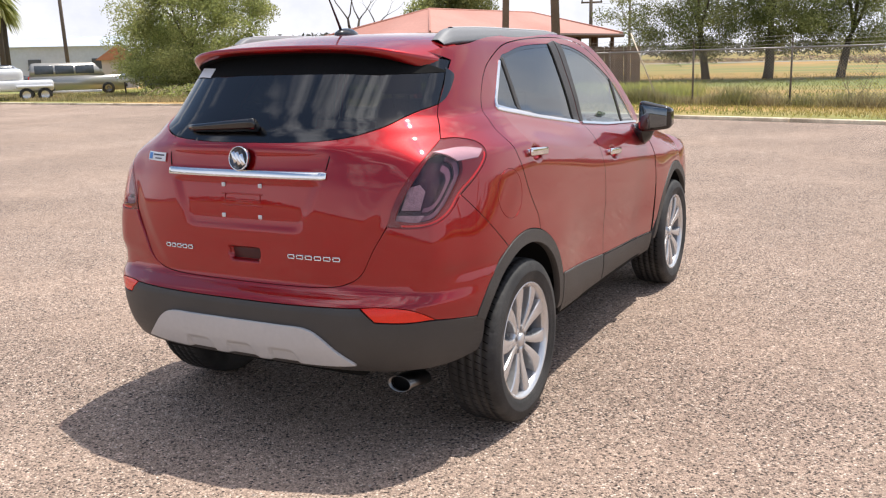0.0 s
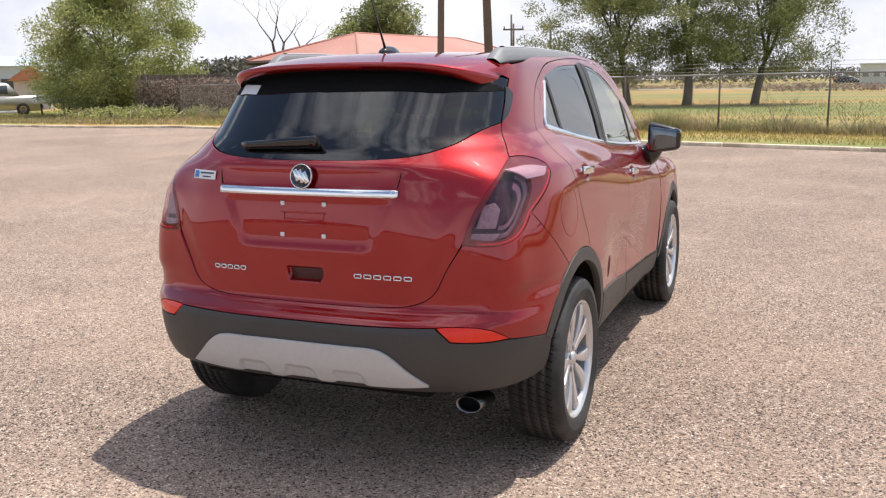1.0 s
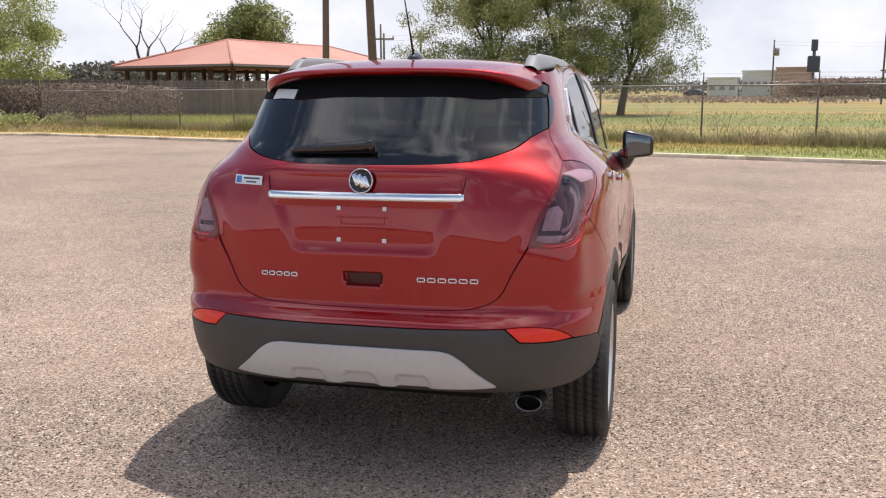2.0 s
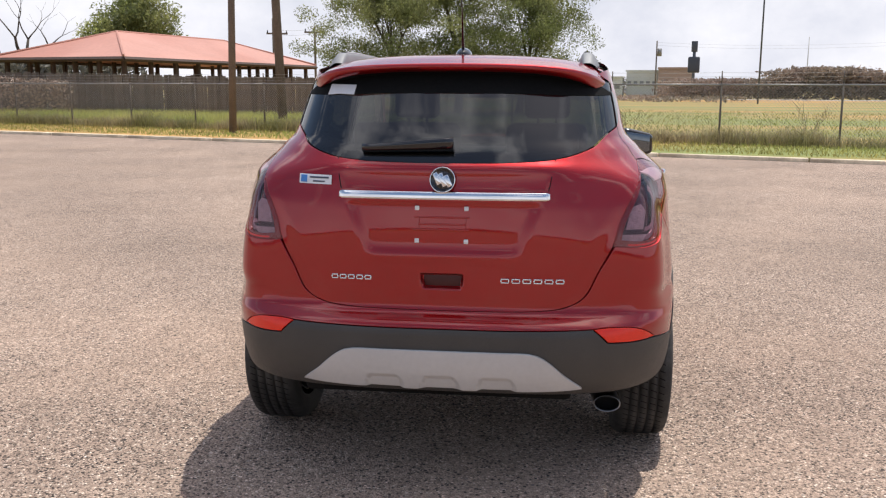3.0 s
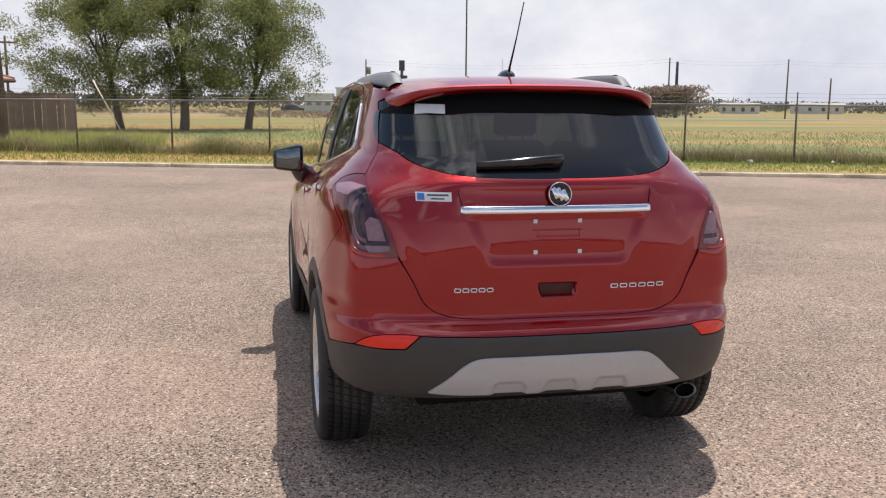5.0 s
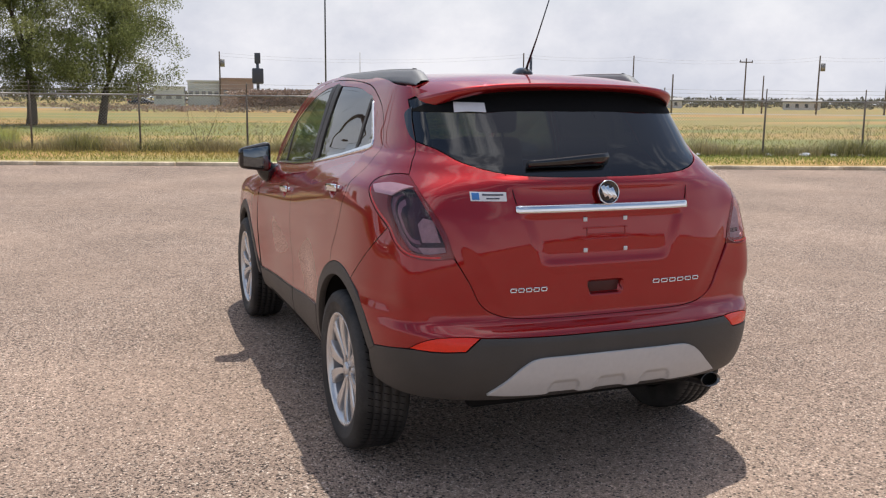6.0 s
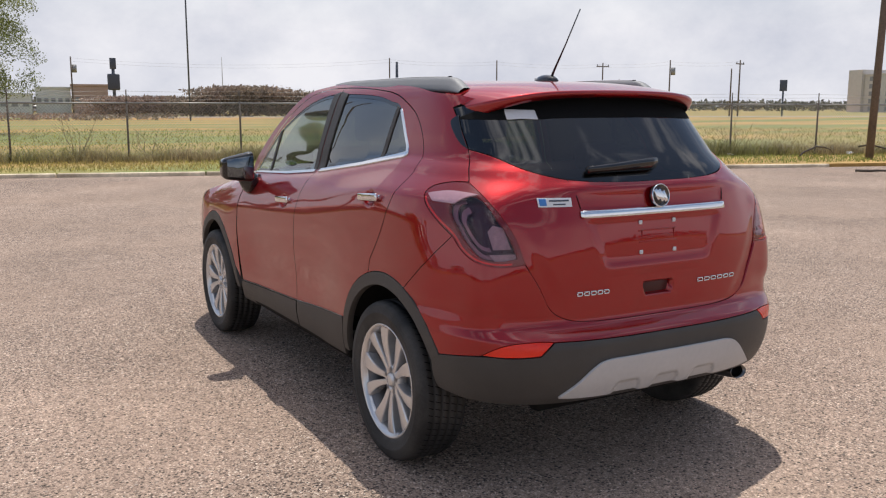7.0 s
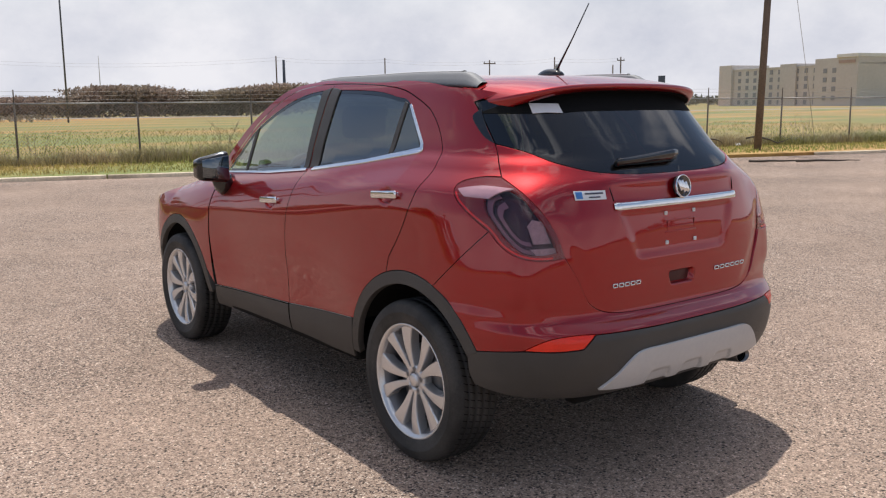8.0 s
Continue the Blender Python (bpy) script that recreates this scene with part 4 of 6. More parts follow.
solid("windscreen", grid(screen_fn, 16, 20), M_CLEAR, car, "clear green-tinted windscreen")
for s in (1, -1):
    def rail_fn(u, v, s=s):
        y = -0.07 + 1.60 * u
        a = 2 * math.pi * v
        rise = math.sin(min(1.0, u / 0.07, (1 - u) / 0.22) * math.pi / 2)
        x = 0.528 + 0.020 * math.sin(math.pi * u)
        top = 0.012 + (0.044 - 0.014 * u) * rise
        c, k = math.cos(a), math.sin(a)
        kk = math.copysign(abs(k) ** 0.55, k)
        half = (0.036 - 0.013 * kk) * (0.75 + 0.25 * rise)
        return (s * (x + half * math.copysign(abs(c) ** 0.5, c) - 0.006 * kk), y, roof_z(x, y) - 0.012 + (top + 0.012) * (kk + 1) / 2)
    v_, f_ = grid(rail_fn, 48, 20)
    rail = solid("roof_rail", (v_, [q[::-1] for q in f_] if s < 0 else f_), M_RAIL, car, "satin grey roof rail")

    def strip_fn(u, v, s=s):
        y = 0.06 + 1.20 * u
        x = 0.528 + 0.020 * math.sin(math.pi * (y + 0.07) / 1.60)
        top = 0.012 + 0.044 - 0.014 * (y + 0.07) / 1.60
        b = 2 * math.pi * v
        return (s * (x - 0.007 + 0.013 * math.cos(b)), y, roof_z(x, y) + top + 0.001 + 0.004 * math.sin(b))
    solid("rail_cap", grid(strip_fn, 30, 10), M_SILVER, rail, "pale strip along the rail")

# antenna
fin = bmesh.new()
bmesh.ops.create_uvsphere(fin, u_segments=20, v_segments=12, radius=1.0)
bmesh.ops.scale(fin, vec=(0.036, 0.085, 0.034), verts=fin.verts)
for v in fin.verts:
    v.co.z = max(v.co.z, 0.0) * (1.0 if v.co.y < 0.03 else 1.0 - 4.0 * (v.co.y - 0.03))
bmesh.ops.translate(fin, vec=(0, 0.075, 1.626), verts=fin.verts)
antenna = part("antenna_base", fin, M_GLOSS, car, "black antenna base")
solid("antenna_mast", tube([(0, 0.035, 1.645), (0, 0.02, 1.672), (0.004, -0.06, 1.79), (0.006, -0.155, 1.935)], [0.007, 0.0055, 0.0032, 0.0026], 8), M_GLOSS, antenna)

# wiper
wv = []
for i in range(13):
    t = i / 12
    x = -0.305 + 0.335 * t
    q = skin(rear(x, 1.262 + 0.012 * t)[0], 1.262 + 0.012 * t)
    n = skin_normal(rear(x, 1.262)[0], 1.262)
    wv.append((q + n * (0.013 + 0.008 * t), 0.018 + 0.012 * smoothstep(0, 1, t), 0.013 + 0.006 * t))
wp, wf = [], []
for i, (c, hh, dd) in enumerate(wv):
    for k in range(8):
        a = 2 * math.pi * k / 8 + math.pi / 8
        wp.append((c.x, c.y + dd * math.cos(a) - 0.5 * hh * math.sin(a), c.z + hh * math.sin(a) * 0.9 + 0.25 * dd * math.cos(a)))
for i in range(12):
    for k in range(8):
        wf.append((i * 8 + k, (i + 1) * 8 + k, (i + 1) * 8 + (k + 1) % 8, i * 8 + (k + 1) % 8))
wf += [tuple(range(8)), tuple(96 + k for k in range(8))[::-1]]
wiper = solid("rear_wiper", (wp, wf), M_GLOSS, car, "black rear wiper at rest")

# chrome bar, badge, nameplates, plate screws
bar_lo, bar_hi = 1.098, 1.121


def bar_fn(u, v):
    x = (2 * u - 1) * 0.383
    a = 2 * math.pi * v
    z = (bar_lo + bar_hi) / 2
    q = skin(rear(x, z)[0], z)
    r = min(1.0, (1 - abs(2 * u - 1)) * 60)
    c, k = math.cos(a), math.sin(a)
    return (x, q.y - 0.006 - 0.012 * r * max(-0.6, math.copysign(abs(c) ** 0.5, c)) + 0.004 * k, z + 0.0150 * (0.7 + 0.3 * r) * math.copysign(abs(k) ** 0.6, k))


solid("chrome_bar", grid(bar_fn, 60, 20), M_CHROME, tailgate, "long chrome strip across the tailgate")
qb = skin(0.0, 1.166)
ring_v, ring_f = lathe([(0.0465, 0.0), (0.0465, 0.008), (0.0445, 0.010), (0.0425, 0.008), (0.0425, 0.0)], "y", 40)
badge = solid("badge", ([(v[0], v[1] * -1, v[2]) for v in ring_v], ring_f), M_CHROME, tailgate, "round chrome badge with three slanted shapes")
badge.matrix_basis = pose(qb.x, qb.y - 0.018, qb.z, -9, 0, 0)
solid("badge_field", ([(v[0], -v[1], v[2]) for v in lathe([(0.0, 0.004), (0.0430, 0.004), (0.0440, -0.012)], "y", 32)[0]], lathe([(0, 0), (1, 0), (1, 0)], "y", 32)[1]), M_GLOSS, tailgate).matrix_basis = badge.matrix_basis.copy()
for k in (-1, 0, 1):
    b_ = box(0.0185, 0.005, 0.050 - 0.006 * abs(k), (0, 0, 0), 0.002, 2, (0, -24, 0))
    o_ = part("badge_shape", b_, M_CHROME, tailgate)
    o_.matrix_basis = badge.matrix_basis @ pose(0.0195 * k, -0.007, -0.004 * k)
for x0, x1, count, nm in ((-0.413, -0.257, 5, "nameplate"), (0.209, 0.445, 6, "nameplate")):
    plate_bm = None
    w_ = (x1 - x0) / count
    for i in range(count):
        x = x0 + w_ * (i + 0.5)
        q = skin(rear(x, 0.806)[0], 0.806)
        n = skin_normal(rear(x, 0.806)[0], 0.806)
        b_ = join(*[box(*q, 0.001, 1) for q in ((w_ * 0.76, 0.004, 0.0048, (0, 0, 0.0066)), (w_ * 0.76, 0.004, 0.0048, (0, 0, -0.0066)), (0.0055, 0.004, 0.0084, (w_ * 0.35, 0, 0)), (0.0055, 0.004, 0.0084, (-w_ * 0.35, 0, 0)))])
        bmesh.ops.rotate(b_, cent=(0, 0, 0), matrix=Matrix.Rotation(math.atan2(n.x, -n.y), 3, "Z"), verts=b_.verts)
        bmesh.ops.translate(b_, vec=q + n * 0.003, verts=b_.verts)
        plate_bm = b_ if plate_bm is None else join(plate_bm, b_)
    part(nm, plate_bm, M_CHROME, tailgate, "row of small chrome shapes")
for x, z in ((-0.093, 1.063), (0.086, 1.063), (-0.093, 0.945), (0.086, 0.945)):
    q = skin(rear(x, z)[0], z)
    part("plate_screw", join(box(0.016, 0.006, 0.016, (x, q.y + 0.0075, z), 0.002), box(0.006, 0.004, 0.006, (x, q.y + 0.0035, z), 0.001)), M_WHITE, tailgate, "pale square screw anchor")
for z in (1.005, 1.030, 0.985):
    q = skin(0.0, z)
    part("plate_rib", box(0.20 if z != 1.005 else 0.17, 0.004, 0.007, (-0.003, q.y + 0.0105, z), 0.0015), M_PAINT, tailgate)
# Dark red block filling the hand recess; its colour stands for the shade inside.
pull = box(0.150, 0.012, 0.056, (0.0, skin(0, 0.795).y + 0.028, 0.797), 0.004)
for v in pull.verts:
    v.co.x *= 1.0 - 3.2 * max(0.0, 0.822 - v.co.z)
part("gate_recess_shade", pull, M_PULL_SHADE, tailgate, "tailgate hand recess, its shade put into the dark red")
for x in (-0.085, 0.085):
    part("trim_seam", box(0.0028, 0.004, 0.052, (x, skin(0, 1.0).y + 0.0107, 1.005), 0.001), M_PAINT, tailgate)
for s in (1, -1):
    panel("trim_seam", [outline([(*rear(s * x, z)[:2], 1) for x, z in ((0.3755, 1.128), (0.3785, 1.128), (0.3900, 1.185), (0.4010, 1.238), (0.3980, 1.238), (0.3870, 1.185))])], M_DARK, tailgate, off=0.0022, gap=0.0, rim=0.003, step=0.02)

# sticker on the gate, sheet of paper in the window
sticker = panel("dealer_sticker", [outline([(*rear(x, z)[:2], 1) for x, z in ((-0.545, 1.174), (-0.545, 1.138), (-0.412, 1.137), (-0.412, 1.173))])], M_WHITE, tailgate, off=0.003 + 0.002, gap=0.0, rim=0.002, step=0.03, label="white sticker with a blue mark and unreadable print")
panel("sticker_mark", [outline([(*rear(x, z)[:2], 1) for x, z in ((-0.538, 1.169), (-0.538, 1.144), (-0.512, 1.144), (-0.512, 1.169))])], M_BLUE, tailgate, off=0.0065, gap=0.0, rim=0.001)
for x0, x1, z0, z1 in ((-0.502, -0.425, 1.159, 1.165), (-0.488, -0.440, 1.146, 1.151)):
    panel("sticker_print", [outline([(*rear(x, z)[:2], 1) for x, z in ((x0, z1), (x0, z0), (x1, z0), (x1, z1))])], M_INK, tailgate, off=0.0065, gap=0.0, rim=0.001)
panel("window_paper", [outline([(*rear(x, z)[:2], 1) for x, z in ((-0.492, 1.503), (-0.500, 1.462), (-0.45, 1.466), (-0.385, 1.463), (-0.380, 1.500))])], M_WHITE, car, off=0.002, gap=0.0, rim=0.002, step=0.02, label="white sheet of paper in the rear window")

# mirrors
for s in (1, -1):
    hb = bmesh.new()
    bmesh.ops.create_cube(hb, size=1.0)
    bmesh.ops.scale(hb, vec=(0.190, 0.13, 0.190), verts=hb.verts)
    bmesh.ops.bevel(hb, geom=hb.edges[:], offset=0.042, segments=5, profile=0.6, affect="EDGES")
    for v in hb.verts:
        k = (v.co.x / 0.190 + 0.5)
        v.co.z *= 1.0 - 0.36 * k
        v.co.z -= 0.010 * k
        v.co.y *= 1.0 - 0.25 * k
        if v.co.y > 0:
            v.co.z *= 0.9
    if s < 0:
        bmesh.ops.scale(hb, vec=(-1, 1, 1), verts=hb.verts)
        bmesh.ops.reverse_faces(hb, faces=hb.faces)
    bmesh.ops.translate(hb, vec=(s * 0.922, 1.885, 1.158), verts=hb.verts)
    mirror = part("door_mirror", hb, M_GLOSS, car, "gloss black door mirror housing")
    gm = box(0.150, 0.006, 0.140, (0, 0, 0), 0.0028, 2)
    for v in gm.verts:
        v.co.z *= 1.0 - 0.30 * (s * v.co.x / 0.150 + 0.5)
    bmesh.ops.rotate(gm, cent=(0, 0, 0), matrix=Matrix.Rotation(radians(9 * s), 3, "Z"), verts=gm.verts)
    bmesh.ops.translate(gm, vec=(s * 0.922, 1.815, 1.154), verts=gm.verts)
    part("mirror_glass", gm, M_MIRROR, mirror)
    # Foot in gloss black, with the shade of the housing put into the colour.
    solid("mirror_foot", tube([(s * 0.785, 1.955, 1.035), (s * 0.835, 1.92, 1.060), (s * 0.870, 1.895, 1.108)], [0.075, 0.062, 0.050], 14), M_GLOSS, mirror, "mirror foot, gloss black with the housing's shade in the colour")

# exhaust
ev, ef = lathe([(0.0345, 0.03), (0.037, 0.0), (0.039, 0.004), (0.040, 0.16), (0.03, 0.17)], "y", 28)
ex = solid("exhaust_tip", ([(v[0] * 1.30, v[1], v[2] * 0.80) for v in ev], ef), M_TIP, car, "oval chrome exhaust tip")
ex.matrix_basis = pose(0.615, -0.605, 0.322, -8, 0, 0)
dv, df = lathe([(0.0, 0.05), (0.0348, 0.045), (0.0346, 0.02)], "y", 28)
solid("exhaust_bore", ([(v[0] * 1.30, v[1], v[2] * 0.80) for v in dv], df), M_DARK, ex)
solid("muffler", merge(tube([(-0.20, -0.40, 0.40), (0.50, -0.40, 0.40)], [0.085, 0.085], 16), tube([(0.46, -0.40, 0.38), (0.61, -0.45, 0.315)], 0.03, 10)), M_DARK, car, "dark muffler under the tail")

# underside, and black sheets added behind the panel gaps
part("rear_valance", join(box(1.02, 0.07, 0.10, (-0.03, -0.60, 0.385), 0.02), box(0.98, 0.30, 0.04, (-0.03, -0.46, 0.365), 0.012)), M_DARK, car, "black valance under the bumper")
solid("rear_axle", merge(tube([(-0.66, 0.02, 0.33), (0.66, 0.02, 0.33)], 0.055, 12), tube([(-0.50, 0.02, 0.33), (-0.50, 0.55, 0.42)], 0.04, 8), tube([(0.50, 0.02, 0.33), (0.50, 0.55, 0.42)], 0.04, 8)), M_DARK, car, "dark rear axle beam")
# Dark boxes added at the sills stop sunlight leaking under the doors.
for s in (1, -1):
    part("sill", box(0.22, 1.62, 0.13, (s * 0.735, 1.27, 0.385), 0.02), M_DARK, car)
part("underbody", join(box(1.24, 3.3, 0.12, (0, 1.55, 0.36), 0.03), box(1.00, 0.56, 0.22, (0, -0.36, 0.55), 0.03)), M_DARK, car, "dark underbody")
for s in (1, -1):
    for yc in (0.0, 2.555):
        lv, lf = [], []
        for i in range(25):
            a = radians(28 + 124 * i / 24)
            for x in (0.50, 0.865):
                lv.append((s * x, yc + 0.43 * math.cos(a), 0.347 + 0.43 * math.sin(a)))
        for i in range(24):
            lf.append((2 * i, 2 * i + 1, 2 * i + 3, 2 * i + 2))
        lv.append((s * 0.50, yc, 0.347))
        lf += [(2 * i, 2 * i + 2, len(lv) - 1) for i in range(24)]
        solid("arch_liner", (lv, lf), M_DARK, car)
low = lambda q: [(a, b, 1) for a, b, _ in q]
# Black sheets added behind the panels make the gaps between them dark.
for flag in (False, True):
    panel("gap_shade_sheet", [outline([side(0.50, 0.36, 1), side(2.02, 0.36, 1), side(2.06, 1.02, 1), side(1.0, 1.09, 1), side(0.2, 1.16, 1), side(-0.15, 1.12, 1), side(0.12, 0.88, 1), side(0.46, 0.56, 1)])], M_DARK, car, off=-0.028, rim=0.004, step=0.06, left=flag)
panel("gap_shade_sheet", [outline(low([rear(0.0, 0.42), rear(0.60, 0.42), spot(0.80, -0.50, 0.60), spot(0.70, -0.50, 1.15), rear(0.55, 1.18), rear(0.0, 1.195)]) + low(flip([rear(0.60, 0.42), spot(0.80, -0.50, 0.60), spot(0.70, -0.50, 1.15), rear(0.55, 1.18)])))], M_DARK, car, off=-0.045, rim=0.004, step=0.06)

# Black sheets added behind the rear pillars stop light leaking through the seams.
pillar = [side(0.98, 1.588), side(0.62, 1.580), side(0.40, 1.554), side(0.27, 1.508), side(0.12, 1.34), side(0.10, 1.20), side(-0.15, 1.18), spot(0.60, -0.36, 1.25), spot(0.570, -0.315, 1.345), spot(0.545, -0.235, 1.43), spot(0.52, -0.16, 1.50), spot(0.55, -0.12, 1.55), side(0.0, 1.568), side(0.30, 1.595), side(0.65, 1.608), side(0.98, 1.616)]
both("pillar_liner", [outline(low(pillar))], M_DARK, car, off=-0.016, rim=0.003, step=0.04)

# seats, dashboard, wheel
for x, y in ((0.36, 1.22), (-0.36, 1.22)):
    seat = part("front_seat", join(box(0.48, 0.50, 0.16, (x, y + 0.27, 0.70), 0.05, 3), box(0.46, 0.13, 0.60, (x, y, 1.00), 0.055, 3, (-12, 0, 0))), M_CLOTH, car, "dark cloth front seat")
    seat.location = (0, 0, 0)
    part("headrest", join(box(0.25, 0.09, 0.17, (x, y - 0.09, 1.41), 0.035, 3), box(0.012, 0.012, 0.12, (x - 0.05, y - 0.08, 1.30)), box(0.012, 0.012, 0.12, (x + 0.05, y - 0.08, 1.30))), M_CLOTH, seat)
bench = part("rear_bench", join(box(1.22, 0.46, 0.16, (0, 0.50, 0.70), 0.05, 3), box(1.22, 0.13, 0.50, (0, 0.24, 0.95), 0.05, 3, (-14, 0, 0))), M_CLOTH, car, "dark cloth rear bench")
for x in (-0.38, 0.38):
    part("headrest", box(0.25, 0.08, 0.13, (x, 0.15, 1.27), 0.03, 3), M_CLOTH, bench)
part("dashboard", box(1.30, 0.42, 0.30, (0, 1.98, 0.96), 0.08, 4), M_DASH, car, "dark dashboard")
wv_, wf_ = [], []
for i in range(28):
    a = 2 * math.pi * i / 28
    for k in range(6):
        b = 2 * math.pi * k / 6
        r = 0.18 + 0.014 * math.cos(b)
        wv_.append((r * math.cos(a), r * math.sin(a), 0.014 * math.sin(b)))
for i in range(28):
    for k in range(6):
        wf_.append((i * 6 + k, ((i + 1) % 28) * 6 + k, ((i + 1) % 28) * 6 + (k + 1) % 6, i * 6 + (k + 1) % 6))
steer = solid("steering_wheel", merge((wv_, wf_), tube([(-0.17, 0, 0), (0.17, 0, 0)], 0.02, 6), tube([(0, 0, 0), (0, -0.17, 0)], 0.02, 6)), M_DASH, car)
steer.matrix_basis = pose(-0.36, 1.68, 1.05, 62, 0, 0)
part("nose_block", box(1.30, 0.82, 0.34, (0, 2.95, 0.62), 0.08, 3), M_PAINT, car)
part("cabin_floor", join(box(1.66, 1.55, 0.05, (0, 1.28, 0.45), 0.01), box(1.10, 1.3, 0.05, (0, 0.1, 0.62), 0.01)), M_DARK, car)
part("headlining", box(1.04, 1.40, 0.02, (0, 0.62, 1.555), 0.008), M_DASH, car)
part("inner_mirror", box(0.24, 0.03, 0.06, (0, 1.62, 1.46), 0.012, 3), M_GLOSS, car)


# --- wheels
def wheel(s, yc):
    w = thing("wheel", "", "")
    for key in list(w.keys()):
        del w[key]
    w.parent = car
    w.matrix_basis = pose(s * 0.782, yc, 0.347) @ Matrix.Diagonal((s, 1, 1, 1))
    if s < 0:
        w.matrix_basis = pose(-0.782, yc, 0.347, 0, 0, 180)
    prof = [(0.244, -0.095), (0.266, -0.108), (0.300, -0.112), (0.325, -0.108), (0.338, -0.098), (0.345, -0.082)]
    for c in (-0.055, -0.019, 0.019, 0.055):
        prof += [(0.3475, c - 0.0055), (0.339, c - 0.0045), (0.339, c + 0.0045), (0.3475, c + 0.0055)]
    prof += [(0.345, 0.082), (0.338, 0.098), (0.325, 0.108), (0.300, 0.112), (0.296, 0.1135), (0.292, 0.1115), (0.268, 0.108), (0.249, 0.101), (0.244, 0.092)]
    steps = 144
    tv, tf = lathe(prof, "x", steps)
    n = len(prof)
    for i in range(steps):
        if i % 3 == 0:
            for k in (5, 22):
                x, y, z = tv[i * n + k]
                tv[i * n + k] = (x * 0.99, y * 0.985, z * 0.985)
    tyre = solid("tyre", (tv, tf), M_TYRE, w)
    # sipes across the tread ribs
    sv, sf = [], []
    for i in range(70):
        for j, c in enumerate((-0.068, -0.037, 0.0, 0.037, 0.068)):
            a = 2 * math.pi * (i + 0.3 * j) / 70
            da = 0.009
            hw = 0.012 if j in (1, 2, 3) else 0.011
            o = len(sv)
            for xx, aa in ((c - hw, a - da - 0.012), (c + hw, a - da + 0.012), (c + hw, a + da * 0.2 + 0.012), (c - hw, a + da * 0.2 - 0.012)):
                sv.append((xx, 0.3482 * math.cos(aa), 0.3482 * math.sin(aa)))
            sf.append((o, o + 1, o + 2, o + 3))
    solid("tread_pattern", (sv, sf), M_DARK, w)
    solid("rim_barrel", lathe([(0.222, -0.09), (0.214, -0.085), (0.205, -0.02), (0.212, 0.055), (0.226, 0.075)], "x", 60), M_ALLOY_D, w, "dark inner barrel")
    rim = solid("rim", lathe([(0.224, 0.070), (0.234, 0.084), (0.248, 0.094), (0.2490, 0.1015), (0.2435, 0.1025), (0.238, 0.096), (0.230, 0.090), (0.226, 0.075)], "x", 72), M_ALLOY, w, "bright ten-spoke alloy rim")
    solid("rim_back", lathe([(0.0, -0.01), (0.08, -0.005), (0.206, -0.02)], "x", 36), M_DARK, w)
    solid("brake_disc", lathe([(0.05, 0.0), (0.06, 0.028), (0.15, 0.028), (0.15, 0.005)], "x", 48), M_ALLOY_D, w)
    for i in range(10):
        wide_in, wide_out = (0.026, 0.078) if i % 2 == 0 else (0.023, 0.064)
        sb, fb = [], []
        stations = 8
        for j in range(stations + 1):
            t = j / stations
            r = 0.042 + (0.236 - 0.042) * t
            hw = (wide_in + (wide_out - wide_in) * t ** 1.6) / 2
            xf = 0.072 + 0.016 * smoothstep(0, 1, t) + 0.004 * math.sin(math.pi * t)
            lean = 0.010 * math.sin(math.pi * t) * (1 if i % 2 else -1)
            for dx, k in ((-0.045, 1.04), (-0.006, 1.0), (-0.0005, 0.90), (0.001, 0.3), (0.001, -0.3), (-0.0005, -0.90), (-0.006, -1.0), (-0.045, -1.04)):
                sb.append((xf + dx, hw * k + lean, r))
        for j in range(stations):
            for k in range(7):
                fb.append((j * 8 + k, j * 8 + k + 1, (j + 1) * 8 + k + 1, (j + 1) * 8 + k))
        ob = solid("spoke", (sb, [q[::-1] for q in fb]), M_ALLOY, w, smooth=False)
        ob.matrix_basis = pose(0, 0, 0, 36 * i + 8, 0, 0)
    solid("hub", lathe([(0.066, 0.03), (0.066, 0.064), (0.060, 0.072), (0.036, 0.074), (0.034, 0.060)], "x", 36), M_ALLOY, w)
    solid("centre_cap", lathe([(0.0, 0.084), (0.022, 0.083), (0.029, 0.079), (0.031, 0.070), (0.031, 0.055)], "x", 32), M_ALLOY, w, "pale centre cap")
    for i in range(5):
        a = 2 * math.pi * i / 5 + 0.3
        nut = solid("wheel_nut", lathe([(0.0, 0.0755), (0.010, 0.0755), (0.0135, 0.073)], "x", 6), M_ALLOY_D, w)
        nut.location = (0, 0.049 * math.cos(a), 0.049 * math.sin(a))
    return w


for s_ in (1, -1):
    for y_ in (0.0, 2.555):
        wheel(s_, y_)


# ---------------------------------------------------------------- ground, lot, kerb
rng = np.random.default_rng(7)
KERB = [(70.0, -6.0), (-20.6, 23.9), (-25.0, 23.6), (-75.0, 30.0)]


def kerb_y(x):
    return 17.1 - 0.33 * x


def fence_y(x):
    return 21.2 - 0.33 * x


gm = mesh_of("ground", [(-2500, -2500, -0.08), (2500, -2500, -0.08), (2500, 2500, -0.08), (-2500, 2500, -0.08)], [(0, 1, 2, 3)])
tagged(attach("ground", gm, M_GRASS), "flat grassland reaching the horizon", "ground", kind="structure")
lot = [(x, y, 0.0) for x, y in KERB] + [(-75, -70, 0.0), (70, -70, 0.0)]
lv = lot + [(x, y, -0.2) for x, y, _ in lot]
tagged(attach("pavement", mesh_of("pavement", lv, [tuple(range(6))[::-1]]), M_GRAVEL), "pinkish chip-seal gravel paving of an open lot", "paving", kind="structure")
